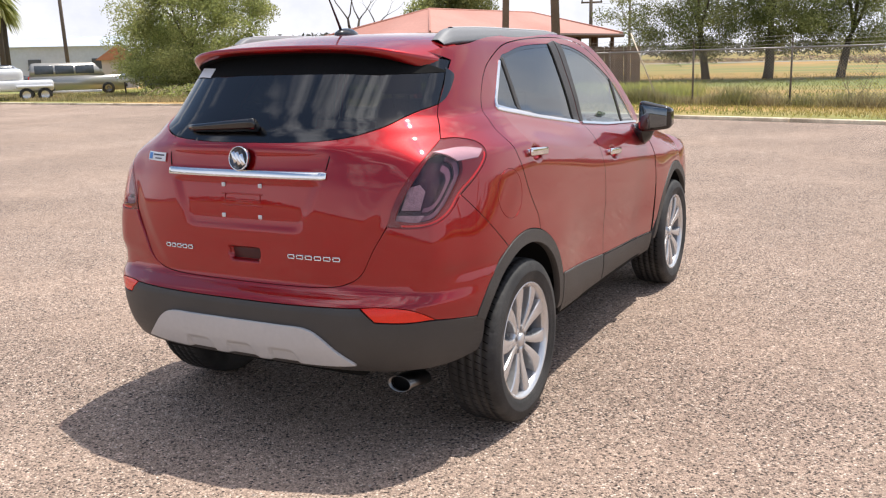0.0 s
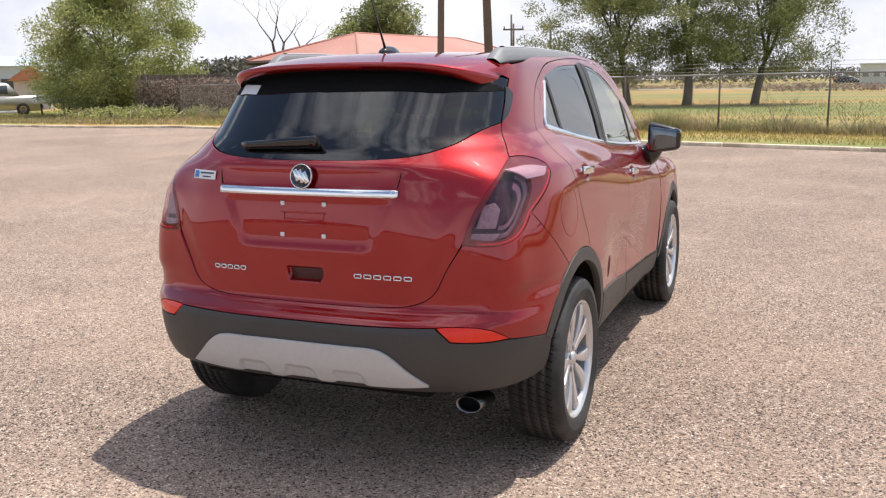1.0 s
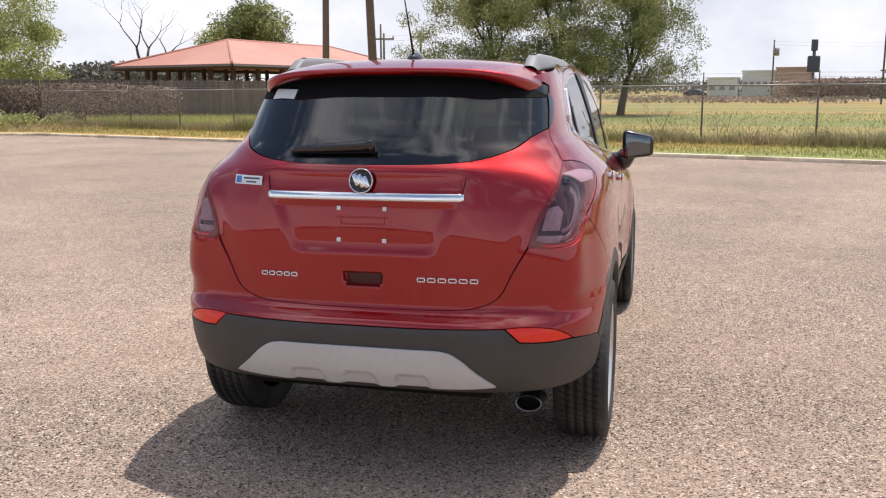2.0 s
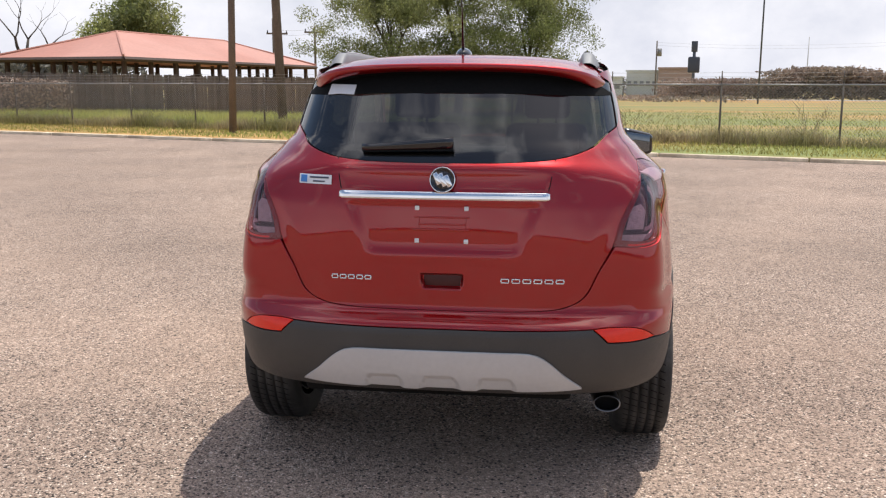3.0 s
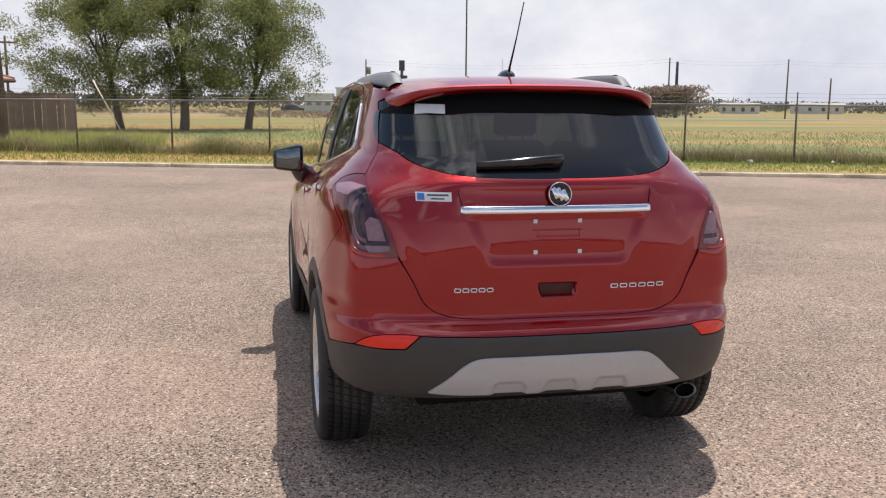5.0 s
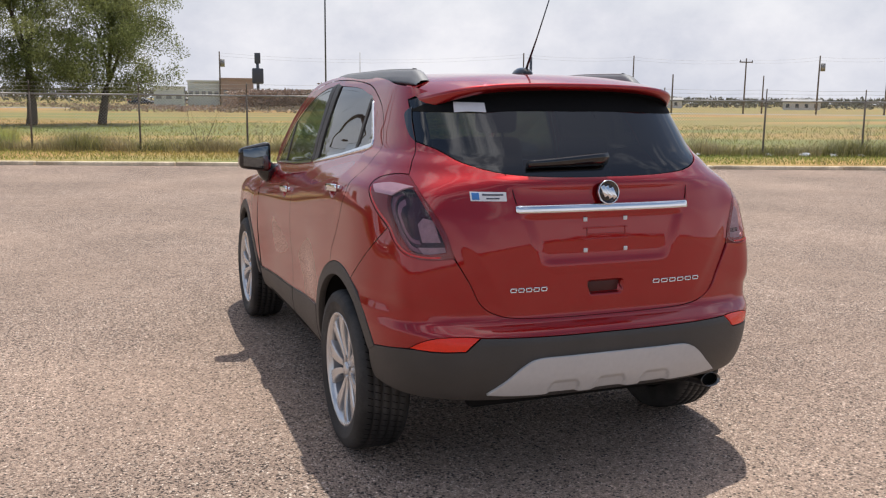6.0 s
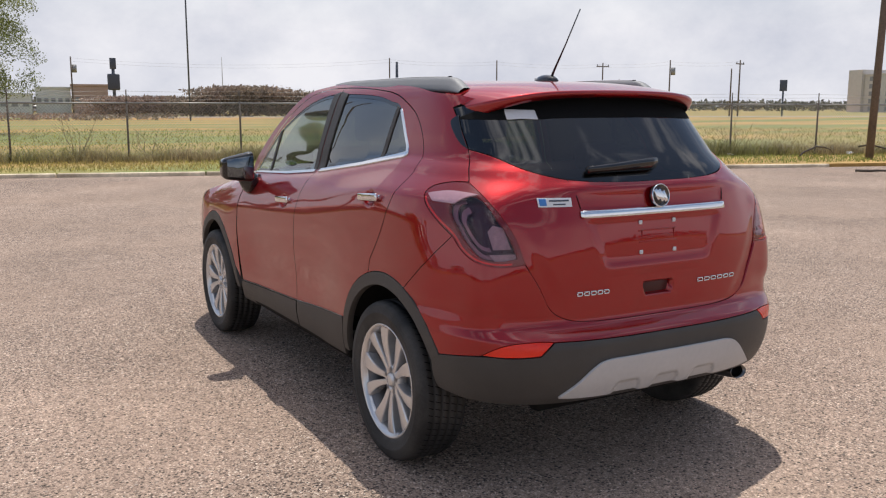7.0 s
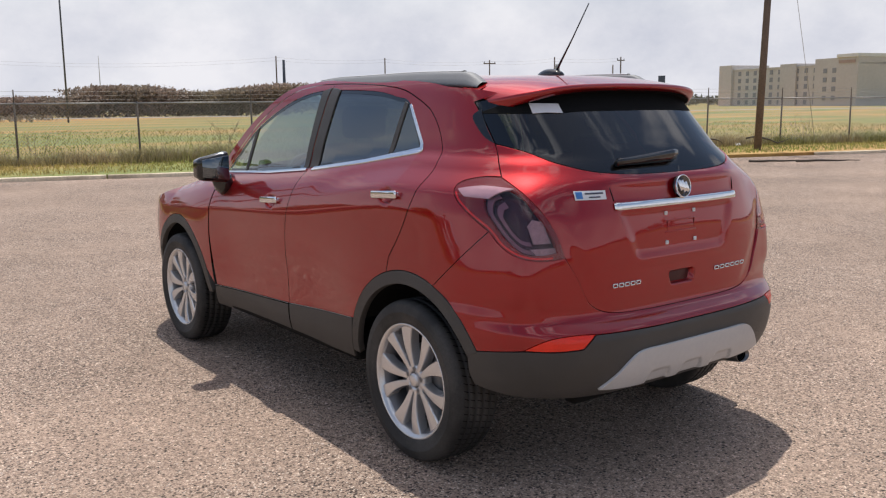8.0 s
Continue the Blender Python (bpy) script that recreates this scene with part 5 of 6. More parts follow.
# the field lies a little higher, behind the kerb
edge = [(x + 0.0, y + 0.10) for x, y in KERB]
far_ring = [(70.0, -5.9), (2400.0, -775.0), (2400, 2400), (-2400, 2400), (-2400, 330.0), (-75.0, 30.1)]
fv = [(x, y, 0.08) for x, y in edge] + [(x, y, 0.08) for x, y in far_ring[4:0:-1]]
n_f = len(fv)
fv += [(x, y, -0.1) for x, y in edge]
ff = [tuple(range(n_f))[::-1]] + [(i, i + 1, n_f + i + 1, n_f + i) for i in range(3)]
fld = bmesh.new()
vs = [fld.verts.new(v) for v in fv]
for f in ff:
    fld.faces.new([vs[i] for i in f])
bmesh.ops.recalc_face_normals(fld, faces=fld.faces)
tagged(part("field", fld, M_GRASS, smooth=False), "green and straw-coloured grass field behind the kerb", "field", kind="structure")

kerb = thing("kerb", "weathered concrete kerb, chipped in places", "kerb", kind="structure")
for i in range(3):
    (x0, y0), (x1, y1) = KERB[i], KERB[i + 1]
    L = math.hypot(x1 - x0, y1 - y0)
    n = int(L / 3.0) if i != 2 else 8
    for k in range(n):
        t = (k + 0.5) / max(n, int(L / 3.0))
        cx, cy = x0 + (x1 - x0) * t, y0 + (y1 - y0) * t
        if i == 0 and 17.5 < cx < 23.0 and k % 2:
            continue
        ln = L / max(n, int(L / 3.0)) - 0.03
        bm = box(ln, 0.17, 0.26, (0, 0, 0), 0.022, 2)
        for v in bm.verts:
            v.co += Vector((0, 0.004 * noise.noise(v.co * 3 + Vector((k, 0, 0))), 0.008 * noise.noise(v.co * 2 + Vector((0, k, 0)))))
        o = part("kerb_stone", bm, M_CONC, kerb)
        o.matrix_basis = pose(cx, cy + 0.02, -0.050 + 0.006 * rng.random(), 0, 0.25 * (rng.random() - 0.5), math.degrees(math.atan2(y1 - y0, x1 - x0)) + 0.25 * (rng.random() - 0.5))

# loose stones on the paving near the car
sv, sf = [], []
for i in range(11000):
    r = 0.3 + 6.5 * math.sqrt(rng.random())
    a = 2 * math.pi * rng.random()
    x, y = r * math.cos(a), -0.3 + 0.85 * r * math.sin(a)
    s = 0.0030 + 0.0065 * rng.random() ** 2
    o = len(sv)
    for k in range(4):
        b = math.pi / 2 * k + rng.random()
        q = 0.7 + 0.6 * rng.random()
        sv.append((x + s * q * math.cos(b), y + s * q * math.sin(b), 0.0))
    sv.append((x + s * 0.3 * (rng.random() - 0.5), y + s * 0.3 * (rng.random() - 0.5), s * (0.5 + 0.5 * rng.random())))
    sf += [(o + k, o + (k + 1) % 4, o + 4) for k in range(4)]
M_STONE = mat("loose_chips", (0.40, 0.32, 0.265), 0.9, 0.0, 0.2, 30.0, island=0.75)
tagged(solid("loose_gravel", (sv, sf), M_STONE, smooth=False), "small loose stone chips on the paving", "gravel", kind="stuff")


# ---------------------------------------------------------------- grass and weeds
def blades(name, label, category, material, xs, ys, zs, h, w, lean, count_each=1):
    n = len(xs)
    a = rng.random(n) * 2 * math.pi
    hh = h * (0.45 + 0.9 * rng.random(n))
    ww = w * (0.6 + 0.8 * rng.random(n))
    la = rng.random(n) * 2 * math.pi
    ll = lean * hh * rng.random(n)
    dx, dy = np.cos(a) * ww / 2, np.sin(a) * ww / 2
    v = np.empty((n, 5, 3))
    v[:, 0] = np.stack([xs - dx, ys - dy, zs], 1)
    v[:, 1] = np.stack([xs + dx, ys + dy, zs], 1)
    v[:, 2] = np.stack([xs + dx * 0.7 + np.cos(la) * ll * 0.35, ys + dy * 0.7 + np.sin(la) * ll * 0.35, zs + hh * 0.6], 1)
    v[:, 3] = np.stack([xs - dx * 0.7 + np.cos(la) * ll * 0.35, ys - dy * 0.7 + np.sin(la) * ll * 0.35, zs + hh * 0.6], 1)
    v[:, 4] = np.stack([xs + np.cos(la) * ll, ys + np.sin(la) * ll, zs + hh], 1)
    o = np.arange(n) * 5
    quads = np.stack([o, o + 1, o + 2, o + 3], 1).tolist()
    tris = np.stack([o + 3, o + 2, o + 4], 1).tolist()
    ob = attach(name, mesh_of(name, v.reshape(-1, 3).tolist(), quads + tris), material)
    return tagged(ob, label, category, kind="stuff")


n = 26000
gx = -21 + 52 * rng.random(n)
gt = rng.random(n)
gy = kerb_y(gx) + 0.25 + (fence_y(gx) - kerb_y(gx) + 0.3) * gt
blades("verge_grass", "short green and dry grass between kerb and fence", "grass", M_BLADE, gx, gy, np.full(n, 0.095), 0.075, 0.020, 1.6)
n = 52000
gx = -24 + 55 * rng.random(n)
clump = np.array([0.5 + 0.5 * noise.noise(Vector((x * 0.7, 3.1, 0))) for x in gx])
gy = fence_y(gx) + rng.normal(0.1, 0.28, n)
keep = rng.random(n) < 0.25 + 0.75 * clump
gx, gy, cl = gx[keep], gy[keep], clump[keep]
blades("fence_weeds", "tall dry weeds growing along the fence", "weeds", M_WEED, gx, gy, np.full(len(gx), 0.09), 0.20 + 0.44 * cl ** 2, 0.016, 1.2)
n = 26000
gx = -23 + 19 * rng.random(n)
gy = fence_y(gx) + 0.4 + 5.0 * rng.random(n)
blades("tall_grass", "tall fresh green grass before the plank fence", "grass", M_TALL, gx, gy, np.full(n, 0.09), 0.42, 0.022, 0.8)
n = 42000
gx = -45 + 95 * rng.random(n)
gd = 0.4 + 34 * rng.random(n) ** 1.7
gy = fence_y(gx) + gd
blades("field_grass", "knee-high green and yellow field grass", "grass", M_BLADE, gx, gy, np.full(n, 0.09), 0.10, 0.030, 1.8)
n = 16000
gx = -22.5 + 4 * rng.random(n) - 24 * rng.random(n)
gy = 24.3 + 7 * rng.random(n) + 0.128 * np.maximum(0.0, -gx - 25)
blades("verge_grass", "dry grass at the edge of the lot", "grass", M_WEED, gx, gy, np.full(n, 0.09), 0.16, 0.03, 0.8)


# ---------------------------------------------------------------- trees
def leaves(centers, spread, count, size, up=0.3):
    """Small leaf clumps round the given centres: verts and faces."""
    c = np.array(centers)
    idx = rng.integers(0, len(c), count)
    d = rng.normal(0, 1, (count, 3))
    d /= np.linalg.norm(d, axis=1)[:, None]
    r = spread * rng.random(count) ** 0.45
    pos = c[idx] + d * r[:, None] * np.array([1, 1, 0.75])
    a = rng.normal(0, 1, (count, 3))
    a /= np.linalg.norm(a, axis=1)[:, None]
    b = np.cross(a, rng.normal(0, 1, (count, 3)))
    b /= np.linalg.norm(b, axis=1)[:, None]
    s = size * (0.5 + rng.random(count))
    v = np.stack([pos - a * s[:, None] * 0.6, pos + b * s[:, None] * 0.24, pos + a * s[:, None] * 0.6, pos - b * s[:, None] * 0.24], 1)
    o = np.arange(count) * 4
    return v.reshape(-1, 3).tolist(), np.stack([o, o + 1, o + 2, o + 3], 1).tolist()


def limbs(base, height, spread, levels, seed, r0, fork=3, trunk=0.28, lean=(0, 0)):
    """Trunk and limbs as tapered tubes; also the outer ends."""
    r = random.Random(seed)
    pieces, tips = [], []

    def grow(p, d, length, rad, level):
        pts, rads = [p], [rad]
        n = 4
        for k in range(n):
            d = (d + Vector((r.uniform(-.22, .22), r.uniform(-.22, .22), r.uniform(-.05, .16)))).normalized()
            p = p + d * length / n
            pts.append(p)
            rads.append(rad * (1 - 0.45 * (k + 1) / n))
        pieces.append(tube(pts, rads, 7 if level < 2 else 5))
        if level >= levels:
            tips.append(tuple(p))
            tips.append(tuple(pts[2]))
            return
        for k in range(fork + (level == 0)):
            a = 2 * math.pi * (k + r.uniform(-.3, .3)) / (fork + (level == 0))
            tilt = r.uniform(0.45, 0.95) * spread
            nd = (d + Vector((math.cos(a) * tilt, math.sin(a) * tilt, r.uniform(-0.15, 0.25)))).normalized()
            grow(pts[-1] if k else p, nd, length * r.uniform(0.62, 0.85), rads[-1] * 0.72, level + 1)

    grow(Vector(base), Vector((lean[0], lean[1], 1)).normalized(), height * trunk, r0, 0)
    return merge(*pieces), tips


def tree(name, label, at, height, spread, seed, leaf, count, size, clump, levels=3, r0=0.28, trunk=0.26, lean=(0, 0), low=None, wide=5.0, floor=0.3, shift=0.0):
    t = thing(name, label, "tree", at)
    wood, tips = limbs((0, 0, -0.1), height, spread, levels, seed, r0, trunk=trunk, lean=lean)
    top = max(q[2] for q in tips)
    k = (height - clump * 0.6) / top
    far = max(math.hypot(q[0] - shift, q[1]) for q in tips)
    kx = min(1.0, (wide - 0.4) / far)
    solid("trunk", ([(v[0] * kx, v[1] * kx, v[2] * k) for v in wood[0]], wood[1]), M_BARK, t)
    tips = [(q[0] * kx, q[1] * kx, q[2] * k) for q in tips]
    r = random.Random(seed + 5)
    for _ in range(150):
        a, b, c = r.uniform(0, 6.28), r.random() ** 0.5, r.uniform(-1, 1)
        hz = (1 - abs(c) ** 2.2) ** 0.5
        mid, half = height * (1 + floor) / 2, height * (1 - floor) / 2 - clump * 0.5
        tips.append((shift + (wide - clump * 0.5) * hz * b * math.cos(a), (wide - clump * 0.5) * hz * b * math.sin(a), mid + half * c + 0.5 * r.uniform(-1, 1)))
    if low:
        tips += [(low * math.cos(a) * r.uniform(.3, 1), low * math.sin(a) * r.uniform(.3, 1), r.uniform(0.5, height * 0.6)) for a in [r.uniform(0, 6.28) for _ in range(70)]]
    solid("crown", leaves(tips, clump, count, size), leaf, t, smooth=False)
    return t


tree("oak_tree", "broad dark green oak with forked trunk in the field", (-8.1, 47.2, 0.1), 8.0, 1.15, 11, M_LEAF, 78000, 0.10, 0.75, r0=0.24, trunk=0.17, lean=(-0.35, 0), wide=5.6, floor=0.15, shift=-0.9)
tree("oak_tree", "broad grey-green oak with low crown in the field", (-4.7, 45.6, 0.1), 8.8, 1.0, 23, M_LEAF, 74000, 0.10, 0.75, r0=0.28, trunk=0.19, wide=5.0, floor=0.16)
tree("oak_tree", "pale green oak with leaning forked trunk in the field", (-1.4, 47.3, 0.1), 7.8, 1.1, 35, M_LEAF, 60000, 0.10, 0.75, r0=0.24, trunk=0.16, lean=(0.3, 0), wide=4.5, floor=0.17, shift=0.5)
tree("mesquite_tree", "wide pale green mesquite with foliage down to the ground", (-31.7, 33.3, 0.1), 7.4, 1.2, 4, M_LEAF2, 90000, 0.11, 0.8, levels=3, r0=0.22, trunk=0.22, low=4.6, wide=4.8, floor=0.08)
tree("mesquite_tree", "dense green shrub beside the parked vehicles", (-36.2, 35.4, 0.1), 4.2, 1.2, 8, M_LEAF2, 30000, 0.11, 0.65, levels=2, r0=0.16, trunk=0.22, low=2.4, wide=2.8, floor=0.05)
tree("far_tree", "round green tree behind the pavilion", (-31.6, 64.0, 0.1), 8.4, 0.9, 17, M_LEAF, 14000, 0.22, 0.95, levels=2, r0=0.24, trunk=0.4, wide=3.4, floor=0.45)
tree("far_tree", "small olive-brown tree behind the pavilion", (-33.9, 62.4, 0.1), 6.3, 0.9, 19, M_LEAF2, 5000, 0.20, 0.8, levels=2, r0=0.18, trunk=0.4, wide=2.0, floor=0.45)
dead = thing("dead_tree", "bare dead tree with twisted grey limbs", "tree", (-31.8, 49.8, 0.1))
dw, _ = limbs((0, 0, -0.1), 8.0, 0.95, 4, 43, 0.36, fork=2, trunk=0.40)
kz = 8.2 / max(v[2] for v in dw[0])
solid("trunk", ([(v[0], v[1], v[2] * kz) for v in dw[0]], dw[1]), M_BARK, dead)
for k, (x, y, h) in enumerate(((-66.3, 47.0, 7.4), (-66.9, 47.9, 7.6))):
    palm = thing("palm_tree", "tall palm with a shaggy crown of fronds", "tree", (x, y, 0.1), group="palms by the warehouse")
    solid("trunk", tube([(0, 0, 0), (0.1, 0, h * 0.5), (0.05, 0.1, h)], [0.28, 0.2, 0.17], 8), M_BARK, palm)
    fr = []
    for i in range(110):
        a, up = rng.random() * 6.28, rng.uniform(-1.5, 0.9)
        pts = [(math.cos(a) * 1.7 * t, math.sin(a) * 1.7 * t, h + up * 1.3 * t - 1.1 * t * t) for t in (0, 0.3, 0.65, 1.0)]
        v, f = [], []
        for j, q in enumerate(pts):
            wd = (0.04, 0.15, 0.12, 0.015)[j]
            v += [(q[0] - math.sin(a) * wd, q[1] + math.cos(a) * wd, q[2]), (q[0] + math.sin(a) * wd, q[1] - math.cos(a) * wd, q[2])]
        f = [(2 * j, 2 * j + 1, 2 * j + 3, 2 * j + 2) for j in range(3)]
        fr.append((v, f))
    solid("crown", merge(*fr), M_LEAF2, palm, smooth=False)

# brush pile and hedge
bc = [(-26.9 + 6.5 * (rng.random() - 0.5), 29.4 + 3.0 * (rng.random() - 0.5), 0.05 + 0.38 * rng.random()) for _ in range(60)]
tagged(solid("brush_pile", leaves(bc, 0.5, 6500, 0.14), M_LEAF2, smooth=False), "heap of cut green and dry brush", "brush", kind="stuff")
bt = [tube([(c[0] + 1.2 * (rng.random() - 0.5), c[1] - 0.3, 0.1), (c[0] + 1.6 * (rng.random() - 0.5), c[1] - 0.2 + 0.4 * rng.random(), c[2] + 0.45 * rng.random())], 0.016, 4) for c in bc * 3]
tagged(solid("cut_branches", merge(*bt), M_STRAW), "pale cut branches in the brush heap", "branches", kind="stuff")


def strip(x0, y0, x1, y1, z0, z1, thick, count, size, name, label, category, material, rough=0.6):
    t = rng.random(count)
    h = np.array([0.88 + 0.3 * noise.noise(Vector((q * math.hypot(x1 - x0, y1 - y0) * 0.12, 7.7, x0))) for q in t])
    pos = [(x0 + (x1 - x0) * a + thick * (rng.random() - 0.5), y0 + (y1 - y0) * a + thick * (rng.random() - 0.5), z0 + (z1 - z0) * b * rng.random() ** 0.6) for a, b in zip(t, h)]
    return tagged(solid(name, leaves(pos, size * 0.8, count, size), material, smooth=False), label, category, kind="stuff")


strip(26, 101.5, 52, 99.5, 0.2, 4.05, 5, 30000, 0.36, "hedge", "long brown brushy hedge on a bank beyond the road", "hedge", M_BRUSH)
strip(15.0, 106.0, 26.4, 102.0, 0.2, 2.5, 5, 12000, 0.32, "hedge", "reddish brown brush on the road bank", "hedge", M_BRUSH)
strip(-60, 128, 15, 107, 0.1, 0.8, 4, 7000, 0.22, "hedge", "low brown brush along the road bank", "hedge", M_BRUSH)
strip(-3, 93.5, 19, 88, 0.1, 0.75, 3, 1800, 0.28, "roadside_bushes", "low dry bushes beside the road", "bushes", M_BRUSH)
strip(-46, 57, -28, 51, 0.2, 3.6, 6, 12000, 0.34, "far_bushes", "dark green thicket behind the pavilion", "bushes", M_LEAF3)
strip(-28.8, 31.0, -19.0, 30.6, 0.2, 1.95, 0.5, 6500, 0.10, "dry_vines", "dry brown vines covering the plank fence", "vines", M_BRUSH)
for a0, a1 in ((-75, -20), (-20, 30), (30, 75), (75, 130)):
    p0 = (340 * math.sin(radians(a0)), 340 * math.cos(radians(a0)))
    p1 = (340 * math.sin(radians(a1)), 340 * math.cos(radians(a1)))
    strip(*p0, *p1, 0.2, 4.6 if a0 < 30 else 3.4, 30, 13000, 1.05, "far_woods", "low dark trees along the horizon", "woods", M_LEAF3)
for a0, a1 in ((130, 190), (190, 250), (250, 285)):
    p0 = (150 * math.sin(radians(a0)), 150 * math.cos(radians(a0)))
    p1 = (150 * math.sin(radians(a1)), 150 * math.cos(radians(a1)))
    strip(*p0, *p1, 0.2, 5.0, 14, 3500, 1.3, "far_woods", "low dark trees along the horizon", "woods", M_LEAF3)


# dry twiggy shrubs at the fence
for k, (x, dy, h) in enumerate(((0.85, 0.25, 1.4), (2.5, 0.4, 0.9), (6.85, 0.5, 1.3), (9.0, 0.5, 1.2), (13.9, 0.3, 1.0), (18.4, 0.3, 1.25), (24.6, 0.3, 1.2))):
    sh = thing("dry_shrub", "leafless twiggy shrub growing through the fence", "shrub", (x, fence_y(x) + dy, 0.08))
    pcs = []
    r = random.Random(90 + k)
    for j in range(7):
        a = r.uniform(0, 6.28)
        l = h * r.uniform(0.6, 1.0)
        p = [Vector((0, 0, 0))]
        for q in range(4):
            p.append(p[-1] + Vector((math.cos(a) * 0.12 + r.uniform(-.07, .07), math.sin(a) * 0.12 + r.uniform(-.07, .07), l / 4)))
        pcs.append(tube(p, [0.008, 0.007, 0.006, 0.004, 0.003], 4))
        for q in (2, 3):
            e = p[q] + Vector((r.uniform(-.25, .25), r.uniform(-.25, .25), r.uniform(.05, .3)))
            pcs.append(tube([p[q], (p[q] + e) / 2 + Vector((0, 0, .04)), e], [0.005, 0.004, 0.002], 4))
    solid("twig_tangle", merge(*pcs), M_STRAW, sh)

# ---------------------------------------------------------------- chain-link fence
fence = thing("chain_link_fence", "grey chain-link fence with steel posts, top rail and wire strands", "fence")
posts = [2.0 + 2.68 * k for k in range(-10, 11)]
bay = 2.68 * math.hypot(1, 0.33)
post_me = mesh_of("post", *merge(tube([(0, 0, 0), (0, 0, 1.61)], 0.026, 10), tube([(0, 0, 1.61), (0, 0.0, 1.90)], 0.016, 6)))
post_me.polygons.foreach_set("use_smooth", [True] * len(post_me.polygons))
post_me.materials.append(M_POST)
segs = []
bw, bz0, bz1, sp = bay, 0.10, 1.56, 0.082
for sgn in (1, -1):
    c = -bz1
    while c < bw + bz1:
        pts = []
        for z in (bz0, bz1):
            u = c + sgn * (z - bz0) if sgn > 0 else c - (z - bz0) + (bz1 - bz0)
            pts.append([u, z])
        (u0, z0), (u1, z1) = pts
        lo, hi = 0.0, 1.0
        du = u1 - u0
        ta, tb = sorted(((0 - u0) / du, (bw - u0) / du))
        lo, hi = max(lo, ta), min(hi, tb)
        if hi - lo > 0.02:
            segs.append(((u0 + du * lo, sgn * 0.003, z0 + (z1 - z0) * lo), (u0 + du * hi, sgn * 0.003, z0 + (z1 - z0) * hi)))
        c += sp
net = mesh_of("wire_mesh", *merge(*[tube(s, 0.0034, 3, caps=False) for s in segs]))
net.materials.append(M_WIRE)
ang = math.degrees(math.atan2(-0.33, 1.0))
for i, x in enumerate(posts):
    ob = new("post", post_me)
    ob.parent = fence
    ob.matrix_basis = pose(x, fence_y(x), 0.02, rng.uniform(-0.6, 0.6), rng.uniform(-0.6, 0.6), 0)
    if i < len(posts) - 1:
        nb = new("wire_mesh", net)
        nb.parent = fence
        nb.matrix_basis = pose(x, fence_y(x) - 0.035, 0, 0, 0, ang)
        x2 = posts[i + 1]
        solid("top_rail", tube([(x, fence_y(x), 1.58), (x2, fence_y(x2), 1.58)], 0.022, 8), M_STEEL, fence)
        for z in (1.68, 1.78, 1.88):
            solid("wire_strand", tube([(x, fence_y(x), z), ((x + x2) / 2, (fence_y(x) + fence_y(x2)) / 2, z - 0.02), (x2, fence_y(x2), z)], 0.003, 4), M_WIRE, fence)
xe = posts[-1]
part("end_post", box(0.13, 0.13, 1.75, (xe + 0.7, fence_y(xe + 0.7), 0.85), 0.02), M_POLE, fence, "thick square timber end post")

# wooden fence behind it
wf = thing("plank_fence", "tall weathered grey plank fence", "fence")
plank = box(0.135, 0.02, 2.3, (0, 0, 1.15), 0.004, 1)
plank_me = bpy.data.meshes.new("plank")
plank.to_mesh(plank_me)
plank.free()
plank_me.materials.append(M_PLANK)
WA, WB = Vector((-7.8, 32.6)), Vector((-29.0, 31.4))
nw = 160
for i in range(nw):
    q = WA.lerp(WB, i / nw)
    ob = new("plank", plank_me)
    ob.parent = wf
    ob.matrix_basis = pose(q.x, q.y, 0.03 + 0.03 * rng.random(), rng.uniform(-1, 1), rng.uniform(-1, 1), math.degrees(math.atan2(WB.y - WA.y, WB.x - WA.x))) @ Matrix.Diagonal((0.98, 1, 0.76 + 0.14 * i / nw + 0.03 * rng.random(), 1))
for z in (0.45, 1.0, 1.55):
    solid("rail", tube([(WA.x, WA.y + 0.06, z), (WB.x, WB.y + 0.06, z)], 0.04, 4), M_PLANK, wf)

# ---------------------------------------------------------------- poles and wires
def pole(name, label, x, y, h, r, lean=0.0, arm=0.0, mats=None, rz=0.0, can=False, group=""):
    p = thing(name, label, "pole", (x, y, 0.0), rz, group)
    solid("shaft", tube([(0, 0, 0), (lean * 0.5, 0, h * 0.5), (lean, 0, h)], [r, r * 0.86, r * 0.72], 10), mats or M_POLE, p)
    if arm:
        part("crossarm", box(arm, 0.12, 0.14, (lean, 0, h - 0.5), 0.01), M_POLE, p)
        for k in (-0.45, 0.0, 0.45):
            solid("insulator", tube([(lean + k * arm, 0, h - 0.43), (lean + k * arm, 0, h - 0.2)], [0.07, 0.04], 6), M_SIGN, p)
    if can:
        solid("transformer", tube([(lean + 0.45, 0, h - 2.0), (lean + 0.45, 0, h - 1.0)], 0.30, 10), M_STEEL, p)
    return p


pole("utility_pole", "weathered wooden utility pole beside the fence", -9.3, 22.7, 9.5, 0.115, 0.25)
pole("utility_pole", "thick weathered wooden utility pole beside the fence", -8.45, 25.2, 10.0, 0.155, -0.35)
pole("utility_pole", "weathered wooden utility pole on the verge", 20.1, 12.1, 9.5, 0.108, 0.35)
guy = thing("guy_wire", "steel guy wire with a pale plastic guard", "cable")
solid("guard", tube([(-4.55, 23.3, 0.05), (-5.7, 24.2, 2.15)], 0.019, 8), M_CONC, guy)
solid("wire", tube([(-5.7, 24.2, 2.15), (-8.6, 25.2, 9.0)], 0.008, 5), M_WIRE, guy)
guy2 = thing("guy_wire", "thin steel guy wire at the utility pole", "cable")
